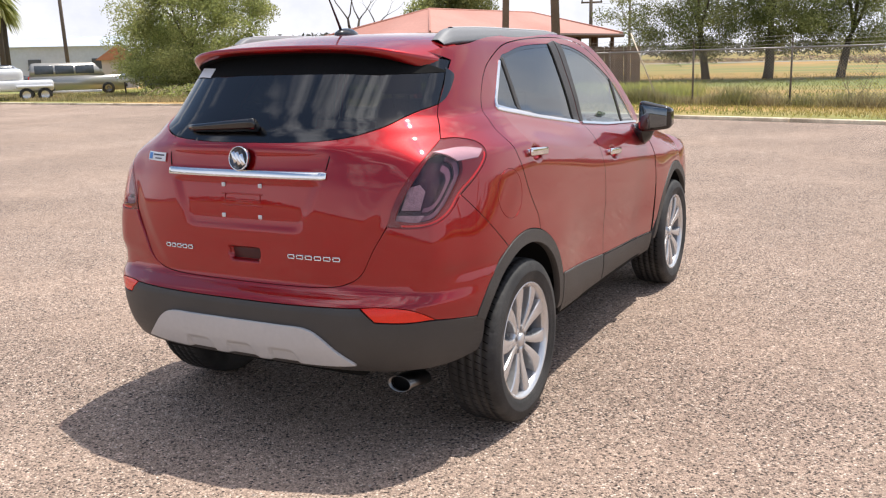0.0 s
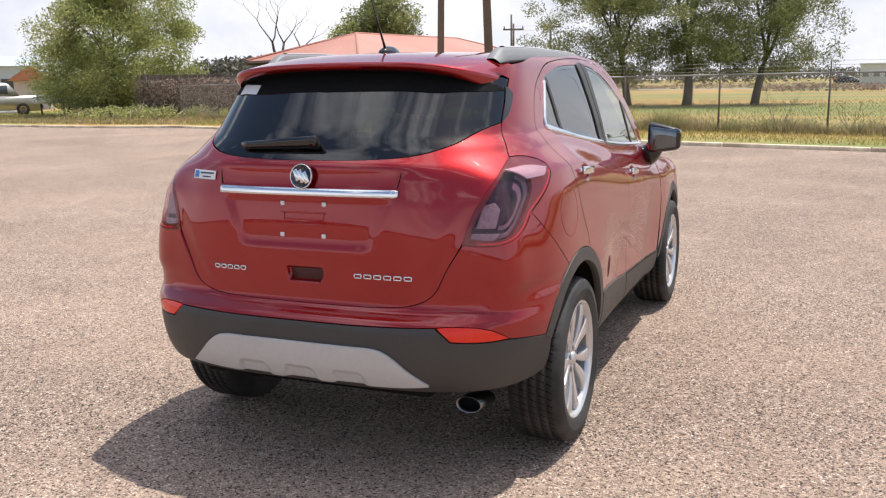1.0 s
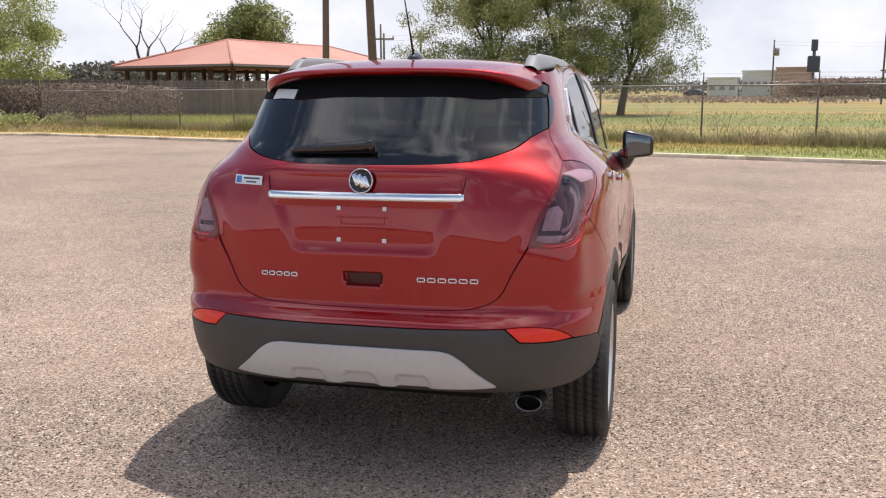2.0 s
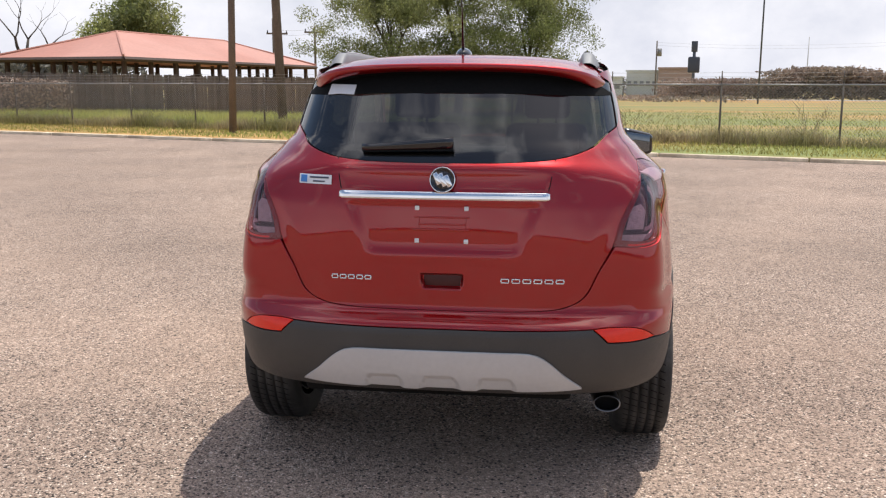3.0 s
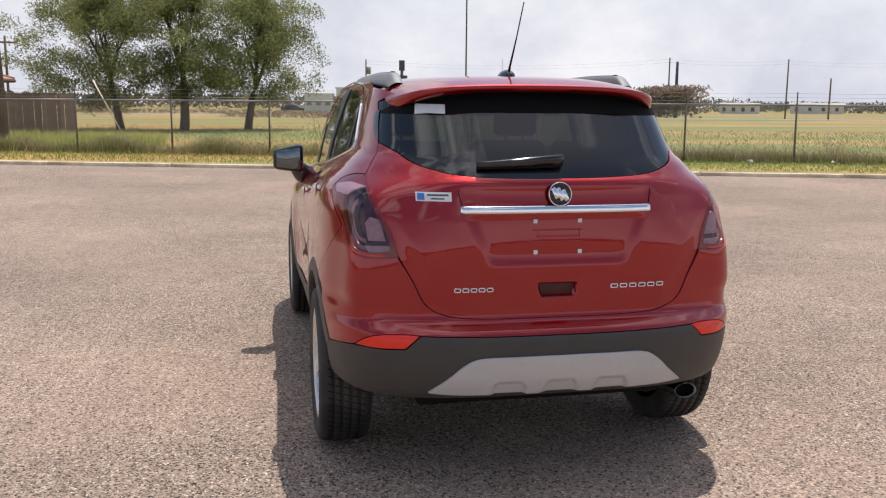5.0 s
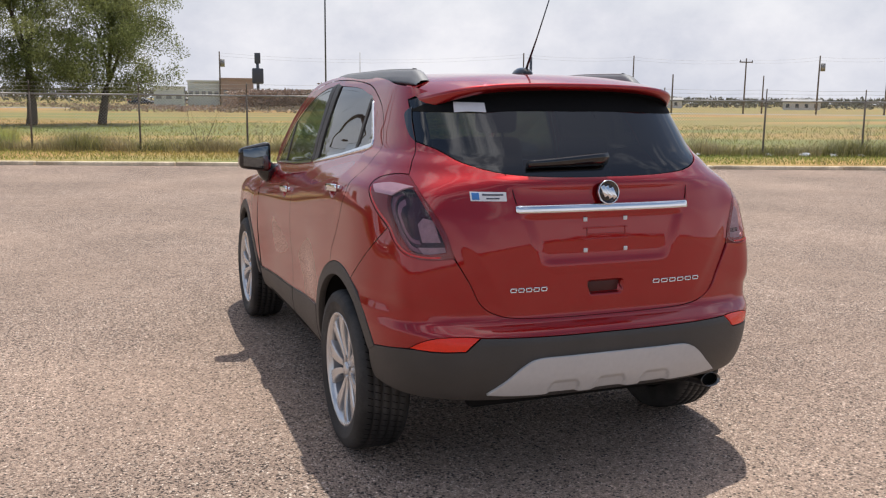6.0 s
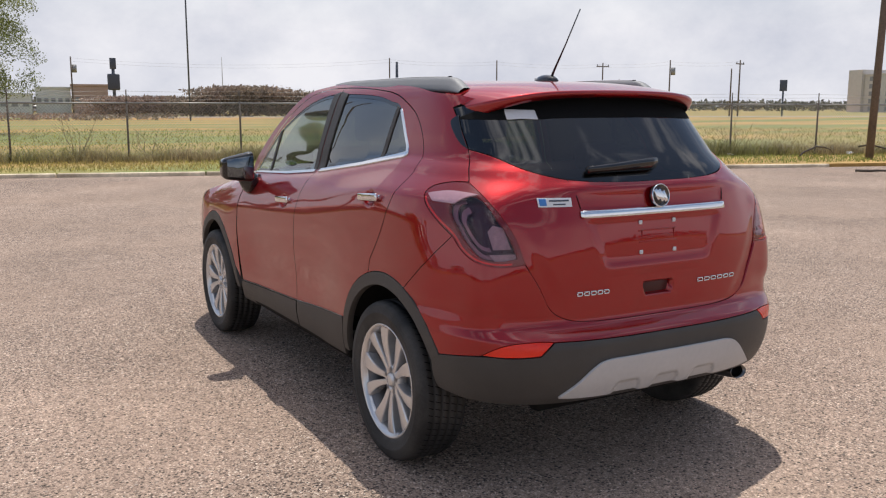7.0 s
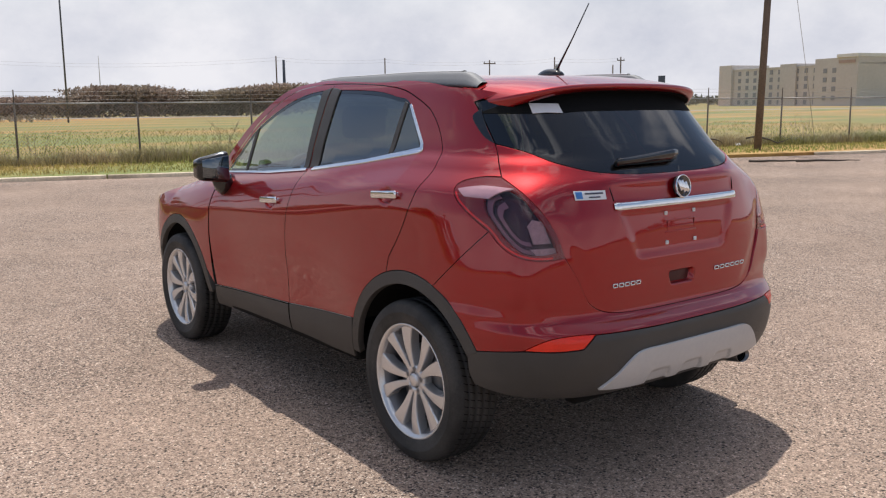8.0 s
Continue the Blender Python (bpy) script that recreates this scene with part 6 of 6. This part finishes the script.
solid("wire", tube([(20.2, 12.1, 9.0), (23.9, 12.9, 2.2), (25.1, 13.2, 0.1)], 0.008, 5), M_WIRE, guy2)
pole("utility_pole", "dark wooden utility pole by the warehouse", -45.9, 36.7, 9.5, 0.13, -0.3)
far_poles = [(-23.2, 72.6, 6.5, 1.8), (-20.1, 73.5, 6.65, 1.8), (14.4, 120.5, 7.7, 0), (52.4, 105.6, 7.9, 0), (69.3, 105.0, 8.0, 0), (81.3, 96.0, 7.6, 2.0), (86.8, 88.4, 7.8, 0), (93.1, 81.8, 7.7, 2.0), (92.4, 82.6, 6.6, 0), (66.9, 92.3, 5.1, 0), (89.8, 102.2, 5.6, 0), (-26.5, 82.0, 8.0, 0)]
for k, (x, y, h, arm) in enumerate(far_poles):
    pole("power_pole", "distant wooden power pole against the sky", x, y, h, 0.12, 0.0, arm, rz=rng.uniform(-30, 30), can=k in (2, 6), group="power poles beyond the field")
pole("sign_pole", "thick dark pole carrying a stack of narrow signs", 53.3, 105.2, 7.4, 0.24, 0.0, mats=M_SIGN)
pole("tall_mast", "very tall thin steel mast", 19.4, 82.0, 18.0, 0.085, 0.0, mats=M_SIGN)
pole("lamp_mast", "tall pale steel light mast", 34.2, 121.4, 8.2, 0.08, 0.0, mats=M_WALLW)
for a, b, s in ((2, 3, 0.8), (3, 4, 0.3), (4, 5, 0.3), (5, 6, 0.2), (6, 7, 0.2), (0, 1, 0.1)):
    xa, ya, ha, _ = far_poles[a]
    xb, yb, hb, _ = far_poles[b]
    for k in (0.0, 0.4):
        pts = [(xa + (xb - xa) * t, ya + (yb - ya) * t, ha - 0.2 - k + (hb - ha) * t - s * 4 * t * (1 - t)) for t in np.linspace(0, 1, 9)]
        tagged(solid("power_line", tube(pts, 0.008, 4), M_STEEL), "thin power line between poles", "cable")
# signs
st = thing("pylon_sign", "tall dark pylon sign with two stacked boxes", "sign", (18.3, 113.7, 0), -10)
solid("mast", tube([(0, 0, 0), (0, 0, 6.6)], 0.20, 10), M_SIGN, st)
part("sign_box", box(1.45, 0.6, 2.0, (0, 0, 4.4), 0.18, 3), M_SIGN, st)
part("sign_box", box(0.75, 0.45, 1.35, (0, 0, 6.65), 0.06), M_SIGN, st)
bb = thing("billboard", "small dark billboard on a post", "sign", (98.3, 78.8, 0), -50)
solid("mast", tube([(0, 0, 0), (0, 0, 4.0)], 0.12, 8), M_SIGN, bb)
part("sign_box", box(0.95, 0.3, 1.5, (0, 0, 4.35), 0.05), M_SIGN, bb)


# ---------------------------------------------------------------- buildings
def building(name, label, at, rz, sx, sy, h, wall_mat, roof_mat, rows, cols, ww=1.2, wh=1.4, gable=0.0, category="building", parapet=0.4, pane=None):
    b = thing(name, label, category, at, rz)
    part("wall", box(sx, sy, h, (0, 0, h / 2), 0.02, 1), wall_mat, b, smooth=False)
    if gable:
        v = [(-sx / 2 - .4, -sy / 2 - .4, h), (sx / 2 + .4, -sy / 2 - .4, h), (sx / 2 + .4, sy / 2 + .4, h), (-sx / 2 - .4, sy / 2 + .4, h), (-sx / 2 - .4, 0, h + gable), (sx / 2 + .4, 0, h + gable)]
        solid("roof", (v, [(0, 1, 5, 4), (2, 3, 4, 5), (0, 4, 3), (1, 2, 5), (3, 2, 1, 0)]), roof_mat, b, smooth=False)
    else:
        part("roof", box(sx + 0.3, sy + 0.3, parapet, (0, 0, h + parapet / 2), 0.02, 1), roof_mat, b, smooth=False)
    me = None
    for r in range(rows):
        for c in range(cols):
            x = -sx / 2 + sx * (c + 0.5) / cols
            z = h * (r + 0.55) / rows
            if me is None:
                o = part("window", join(box(ww, 0.10, wh, (0, 0, 0), 0.01, 1), box(ww + 0.2, 0.06, 0.10, (0, -0.04, -wh / 2), 0.01, 1)), pane or M_PANE, b, smooth=False)
                me = o.data
            else:
                o = new("window", me)
                o.parent = b
            o.location = (x, -sy / 2 - 0.03, z)
    return b


hotel = building("hotel", "beige five-storey hotel far beyond the field", (218.9, 129.5, 0), -108, 52.5, 12, 9.9, M_HOTEL, M_HOTEL, 5, 16, 1.2, 1.15, pane=M_FARPANE)
part("tower", box(14, 13, 11.6, (19.4, -0.6, 5.8), 0.02, 1), M_HOTEL, hotel, smooth=False)
part("tower", box(5.6, 13, 11.5, (-23.5, -0.4, 5.75), 0.02, 1), M_HOTEL, hotel, smooth=False)
part("tower", box(6.0, 12.6, 10.9, (2.0, -0.2, 5.45), 0.02, 1), M_HOTEL, hotel, smooth=False)
part("tower_cap", box(6.6, 13.8, 0.8, (23.2, -0.6, 12.0), 0.02, 1), M_WALLW, hotel, smooth=False)
part("sign_bar", box(5.2, 0.1, 0.7, (23.0, -7.2, 10.6)), M_BRICKW, hotel, smooth=False)
for z in (2.0, 4.2, 6.4, 8.6):
    for x in (16.0, 19.0):
        part("window", box(1.2, 0.12, 1.15, (x, -7.13, z), 0.01, 1), M_FARPANE, hotel, smooth=False)
building("shop_building", "white flat-roofed shop building beyond the road", (15.6, 150.0, 0), -8, 5.0, 5, 4.1, M_WALLW, M_WALLW, 1, 5, 0.6, 0.7, pane=M_FARPANE, parapet=0.3)
building("shop_building", "brown brick shop building beyond the road", (20.6, 147.5, 0), -8, 5.3, 5, 4.5, M_BRICKW, M_BRICKW, 1, 3, 0.7, 0.7, pane=M_FARPANE, parapet=0.3)
building("shop_building", "low pale flat-roofed building beyond the road", (10.0, 148.5, 0), -8, 4.6, 5, 3.1, M_WALLW, M_WALLW, 1, 3, 0.8, 0.6, pane=M_FARPANE, parapet=0.25)
for x, y, w, h in ((90, 215, 16, 3.2), (118, 200, 12, 3.0), (150, 215, 18, 3.4), (170, 180, 12, 3.0), (75, 235, 14, 3.6)):
    building("far_house", "low pale house on the horizon", (x, y, 0), -35 + rng.uniform(-10, 10), w * 0.75, 6, h * 0.7, M_WALLW, M_STEEL, 1, 4, 0.8, 0.9, gable=0.7)
building("warehouse", "long blue-grey sheet steel warehouse", (-84.2, 60.4, 0), 51, 24, 14, 3.9, M_SHED, M_SHED, 1, 4, 1.2, 1.0, gable=1.2)
building("house", "small house with an orange tiled roof", (-52.9, 47.3, 0), 134, 3.2, 2.4, 2.2, M_HOTEL, M_TILE, 1, 1, 0.9, 1.0, gable=1.1)

# pavilion
pv = thing("pavilion", "open timber picnic pavilion with a red hipped roof", "pavilion", (-21.77, 47.75, 0.1), -13.6)
hx, hy, ez, rz_ = 4.2, 9.6, 2.80, 4.30


def slope(pts, th=0.10):
    top = [Vector(p) for p in pts]
    n_ = (top[1] - top[0]).cross(top[2] - top[0]).normalized()
    k = len(top)
    v = [tuple(p) for p in top] + [tuple(p - n_ * th) for p in top]
    return v, [tuple(range(k)), tuple(range(2 * k - 1, k - 1, -1))] + [(i, i + k, (i + 1) % k + k, (i + 1) % k) for i in range(k)]


r0_, r1_ = (0, -hy + 4.6, rz_), (0, hy - 4.6, rz_)
for pts in (((-hx, -hy, ez), (hx, -hy, ez), r0_), ((hx, -hy, ez), (hx, hy, ez), r1_, r0_), ((hx, hy, ez), (-hx, hy, ez), r1_), ((-hx, hy, ez), (-hx, -hy, ez), r0_, r1_)):
    solid("roof_slope", slope(pts), M_ROOF, pv, smooth=False)
for (xa, ya), (xb, yb) in (((-hx, -hy), (hx, -hy)), ((hx, -hy), (hx, hy)), ((hx, hy), (-hx, hy)), ((-hx, hy), (-hx, -hy))):
    solid("fascia", tube([(xa, ya, ez - 0.12), (xb, yb, ez - 0.12)], 0.115, 4), M_TIMBER, pv, smooth=False)
for a, b in (((-hx, -hy, ez + 0.05), r0_), ((hx, -hy, ez + 0.05), r0_), ((hx, hy, ez + 0.05), r1_), ((-hx, hy, ez + 0.05), r1_), (r0_, r1_)):
    solid("ridge_cap", tube([a, b], 0.06, 5), M_ROOF, pv, smooth=False)
for i in range(10):
    y = -hy + 0.6 + (2 * hy - 1.2) * i / 9
    for x in (-hx + 0.5, hx - 0.5):
        part("post", box(0.20, 0.20, ez, (x, y, ez / 2), 0.02, 1), M_TIMBER, pv, smooth=False)
for x in (-2.2, -0.7, 0.7, 2.2):
    for y in (-hy + 0.6, hy - 0.6):
        part("post", box(0.20, 0.20, ez, (x, y, ez / 2), 0.02, 1), M_TIMBER, pv, smooth=False)
part("floor_slab", box(8.2, 19.0, 0.12, (0, 0, 0.03), 0.02), M_CONC, pv)
tb = None
for i in range(4):
    for x in (-1.8, 1.8):
        m_ = pv.matrix_basis @ pose(x, -6 + 4.0 * i, 0.09, 0, 0, 90)
        if tb is None:
            tb = thing("picnic_table", "dark timber picnic table under the pavilion", "table", group="picnic tables under the pavilion")
            part("tabletop", box(1.9, 0.8, 0.06, (0, 0, 0.75), 0.01), M_TIMBER, tb)
            for y in (-0.7, 0.7):
                part("bench", box(1.9, 0.28, 0.05, (0, y, 0.45), 0.01), M_TIMBER, tb)
            for xx in (-0.7, 0.7):
                part("leg", join(box(0.08, 1.5, 0.10, (xx, 0, 0.40)), box(0.08, 0.10, 0.75, (xx, -0.35, 0.375)), box(0.08, 0.10, 0.75, (xx, 0.35, 0.375))), M_TIMBER, tb)
            tb.matrix_basis = m_
        else:
            copy_thing(tb, m_)

# road beyond the field
rd = bmesh.new()
rv = [rd.verts.new(p) for p in ((-140, 140, 0.30), (260, 20, 0.30), (262, 27, 0.30), (-138, 147, 0.30))]
rd.faces.new(rv)
bmesh.ops.recalc_face_normals(rd, faces=rd.faces)
rdo = part("road", rd, M_ROAD, smooth=False)
tagged(rdo, "pale grey asphalt road crossing beyond the field", "road", kind="structure")
bank = bmesh.new()
pr = [(-140, 136.5, 0.06), (260, 16.5, 0.06), (260, 20, 0.28), (-140, 140, 0.28)]
bank.faces.new([bank.verts.new(p) for p in pr])
bmesh.ops.recalc_face_normals(bank, faces=bank.faces)
tagged(part("road_bank", bank, M_GRASS, smooth=False), "low grassy bank of the road", "bank", kind="structure")


# ---------------------------------------------------------------- parked and passing vehicles
def vehicle(name, label, at, rz, length, width, height, paint, body, cabin, group=""):
    """A plain vehicle: lower body and cabin from side profiles (along, up), wheels, windows, lamps."""
    v = thing(name, label, "car", at, rz, group)

    def extrude(prof, w0, w1):
        n_ = len(prof)
        zs = [p[1] for p in prof]
        z0, z1 = min(zs), max(zs)
        vv = []
        for s in (1, -1):
            for x, z in prof:
                k = (z - z0) / (z1 - z0)
                vv.append((x, s * (w0 + (w1 - w0) * k) / 2, z))
        ff_ = [tuple(range(n_)), tuple(range(2 * n_ - 1, n_ - 1, -1))] + [(i, i + n_, (i + 1) % n_ + n_, (i + 1) % n_) for i in range(n_)]
        bm = bmesh.new()
        q = [bm.verts.new(p) for p in vv]
        for f in ff_:
            bm.faces.new([q[i] for i in f])
        bmesh.ops.recalc_face_normals(bm, faces=bm.faces)
        bmesh.ops.bevel(bm, geom=[e for e in bm.edges], offset=0.05, segments=2, affect="EDGES")
        return bm

    part("body", extrude(body, width, width * 0.97), paint, v)
    part("cabin", extrude(cabin, width * 0.95, width * 0.76), paint, v)
    xs = [p[0] for p in cabin]
    z0, z1 = min(p[1] for p in cabin), max(p[1] for p in cabin)
    x0, x1 = min(xs), max(xs)
    nwin = 3 if length > 4.6 else 2
    for s in (1, -1):
        for i in range(nwin):
            a = x0 + 0.30 + (x1 - x0 - 0.85) * i / nwin
            b = x0 + 0.30 + (x1 - x0 - 0.85) * (i + 1) / nwin - 0.10
            part("window", box(b - a, 0.03, (z1 - z0) * 0.62, ((a + b) / 2, s * (width * 0.428 + 0.012), z0 + (z1 - z0) * 0.50), 0.01, 1, (s * 12, 0, 0)), M_PANE, v)
    for x in (-length * 0.31, length * 0.31):
        for s in (1, -1):
            tyre = solid("tyre", lathe([(0.20, -0.1), (0.33, -0.11), (0.355, -0.08), (0.355, 0.08), (0.33, 0.11), (0.20, 0.1)], "y", 20), M_TYRE, v)
            tyre.location = (x, s * (width / 2 - 0.10), 0.355)
            rm = solid("rim", lathe([(0.0, 0.09), (0.06, 0.10), (0.19, 0.085), (0.205, 0.10)], "y", 16), M_ALLOY_D, v)
            rm.matrix_basis = pose(x, s * (width / 2 - 0.10), 0.355, 0, 0, 0 if s > 0 else 180)
    for s in (1, -1):
        part("headlight", box(0.06, 0.30, 0.16, (length / 2 - 0.02, s * width * 0.36, 0.80), 0.02), M_LAMP_PALE, v)
        part("tail_light", box(0.06, 0.16, 0.34, (-length / 2 + 0.02, s * width * 0.43, 0.95), 0.02), M_RED_LENS, v)
    part("bumper", box(0.18, width * 0.96, 0.22, (length / 2 - 0.02, 0, 0.50), 0.04), M_CARS if paint is not M_CARS else M_BLACK, v)
    part("bumper", box(0.18, width * 0.96, 0.22, (-length / 2 + 0.02, 0, 0.50), 0.04), M_CARS if paint is not M_CARS else M_BLACK, v)
    return v


SUV_B = [(-2.65, 0.22), (-2.65, 1.02), (-2.55, 1.12), (1.25, 1.13), (2.48, 1.10), (2.64, 1.00), (2.65, 0.24)]
SUV_C = [(-2.58, 1.08), (-2.50, 1.80), (-2.3, 1.88), (0.75, 1.86), (0.98, 1.80), (1.58, 1.08)]
vehicle("parked_suv", "silver grey long wagon with roof rails parked on the grass", (-42.0, 34.0, 0.08), 50, 5.3, 1.98, 1.9, M_CARS, SUV_B, SUV_C)
vehicle("parked_suv", "dark blue wagon parked behind the others", (-49.6, 34.2, 0.08), 45, 5.3, 1.95, 1.9, M_CARD, SUV_B, SUV_C)
CAR_B = [(-2.2, 0.30), (-2.2, 0.80), (-2.1, 0.90), (1.1, 0.92), (2.0, 0.80), (2.2, 0.62), (2.2, 0.32)]
CAR_C = [(-1.75, 0.88), (-1.15, 1.40), (-0.9, 1.46), (0.2, 1.44), (1.15, 0.90)]
for x, y, pt, lab in ((6.3, 161.1, M_CARD, "dark car beyond the far road"), (14.1, 160.6, M_CARS, "pale car beyond the far road")):
    vehicle("far_car", lab, (x, y, 0.08), -17, 4.4, 1.8, 1.45, pt, CAR_B, CAR_C, "cars beyond the far road")
trl = thing("boat_trailer", "white two-axle trailer with a rounded nose", "trailer", (-37.9, 28.1, 0.0), 51)
part("body", box(4.6, 1.9, 0.55, (-1.6, 0, 0.80), 0.18, 4), M_CARW, trl)
part("top", box(3.0, 1.6, 0.75, (-2.2, 0, 1.30), 0.28, 4), M_CARW, trl)
part("fender", box(1.75, 0.35, 0.14, (-0.2, -0.95, 0.76), 0.06, 3), M_CARW, trl)
part("tongue", box(2.4, 0.12, 0.12, (1.8, 0, 0.42), 0.02), M_CARW, trl)
for x in (-0.62, 0.24):
    for s in (-1, 1):
        ty = solid("tyre", lathe([(0.20, -0.1), (0.32, -0.1), (0.345, -0.07), (0.345, 0.07), (0.32, 0.1), (0.20, 0.1)], "y", 20), M_TYRE, trl)
        ty.location = (x, s * 0.95, 0.345)
        rm = solid("rim", lathe([(0.0, -0.09), (0.05, -0.10), (0.19, -0.08), (0.21, -0.10)], "y", 16), M_ALLOY, trl)
        rm.matrix_basis = pose(x, s * 0.95, 0.345, 0, 0, 0 if s < 0 else 180)
tank = thing("storage_tank", "white rounded tank on steel legs", "tank", (-37.0, 33.9, 0.08), 49)
tkb = bmesh.new()
bmesh.ops.create_uvsphere(tkb, u_segments=24, v_segments=14, radius=1.0)
bmesh.ops.scale(tkb, vec=(1.15, 0.55, 0.42), verts=tkb.verts)
for v in tkb.verts:
    v.co.z = max(v.co.z, -0.16)
bmesh.ops.translate(tkb, vec=(0, 0, 0.85), verts=tkb.verts)
part("shell", tkb, M_CARW, tank)
for x in (-0.7, 0.7):
    part("leg", join(box(0.07, 0.07, 0.72, (x, -0.3, 0.36)), box(0.07, 0.07, 0.72, (x, 0.3, 0.36)), box(0.07, 0.7, 0.07, (x, 0, 0.68))), M_TIMBER, tank)
pipe = thing("pipe_fence", "low steel pipe rail on posts", "fence")
for z in (0.62, 1.02):
    solid("rail", tube([(-35.9, 33.4, z), (-29.6, 33.6, z + 0.06)], 0.045, 8), M_STEEL, pipe)
for t in (0.0, 0.25, 0.5, 0.75, 1.0):
    solid("post", tube([(-35.9 + 6.3 * t, 33.4 + 0.2 * t, 0.05), (-35.9 + 6.3 * t, 33.4 + 0.2 * t, 1.06)], 0.05, 8), M_STEEL, pipe)

# litter and branches on the verge
for k, (x, dy, s) in enumerate(((15.4, -0.25, 0.10), (16.3, -0.35, 0.16), (17.1, -0.3, 0.12), (17.9, -0.25, 0.10), (13.5, -0.3, 0.09), (21.6, -0.3, 0.14), (11.5, -0.35, 0.10))):
    lb = bmesh.new()
    bmesh.ops.create_icosphere(lb, subdivisions=2, radius=s)
    for v in lb.verts:
        v.co *= 0.75 + 0.6 * noise.noise(v.co * 12 + Vector((k, 0, 0)))
        v.co.z = max(v.co.z * 0.6, -0.02)
    o = part("litter", lb, M_WHITE, smooth=False)
    tagged(o, "crumpled pale litter caught at the fence", "litter", group="litter along the fence")
    o.location = (x, fence_y(x) + dy, 0.13)
for k, (x, y, l, rz) in enumerate(((19.6, 13.4, 1.9, 6), (22.4, 13.2, 1.7, -20), (17.0, 9.4, 1.6, -30), (17.9, 8.7, 1.6, -34))):
    r = random.Random(60 + k)
    pts = [(l * (t - 0.5), r.uniform(-.1, .1), 0.04 + 0.25 * abs(math.sin(3 * t + k)) * (y > 10)) for t in np.linspace(0, 1, 7)]
    o = solid("fallen_branch", tube(pts, [0.03, 0.03, 0.028, 0.024, 0.02, 0.014, 0.008], 5), M_BARK)
    tagged(o, "bent dry branch lying near the kerb", "branch")
    o.matrix_basis = pose(x, y, 0.10 if y > 10 else 0.0, 0, 0, rz)
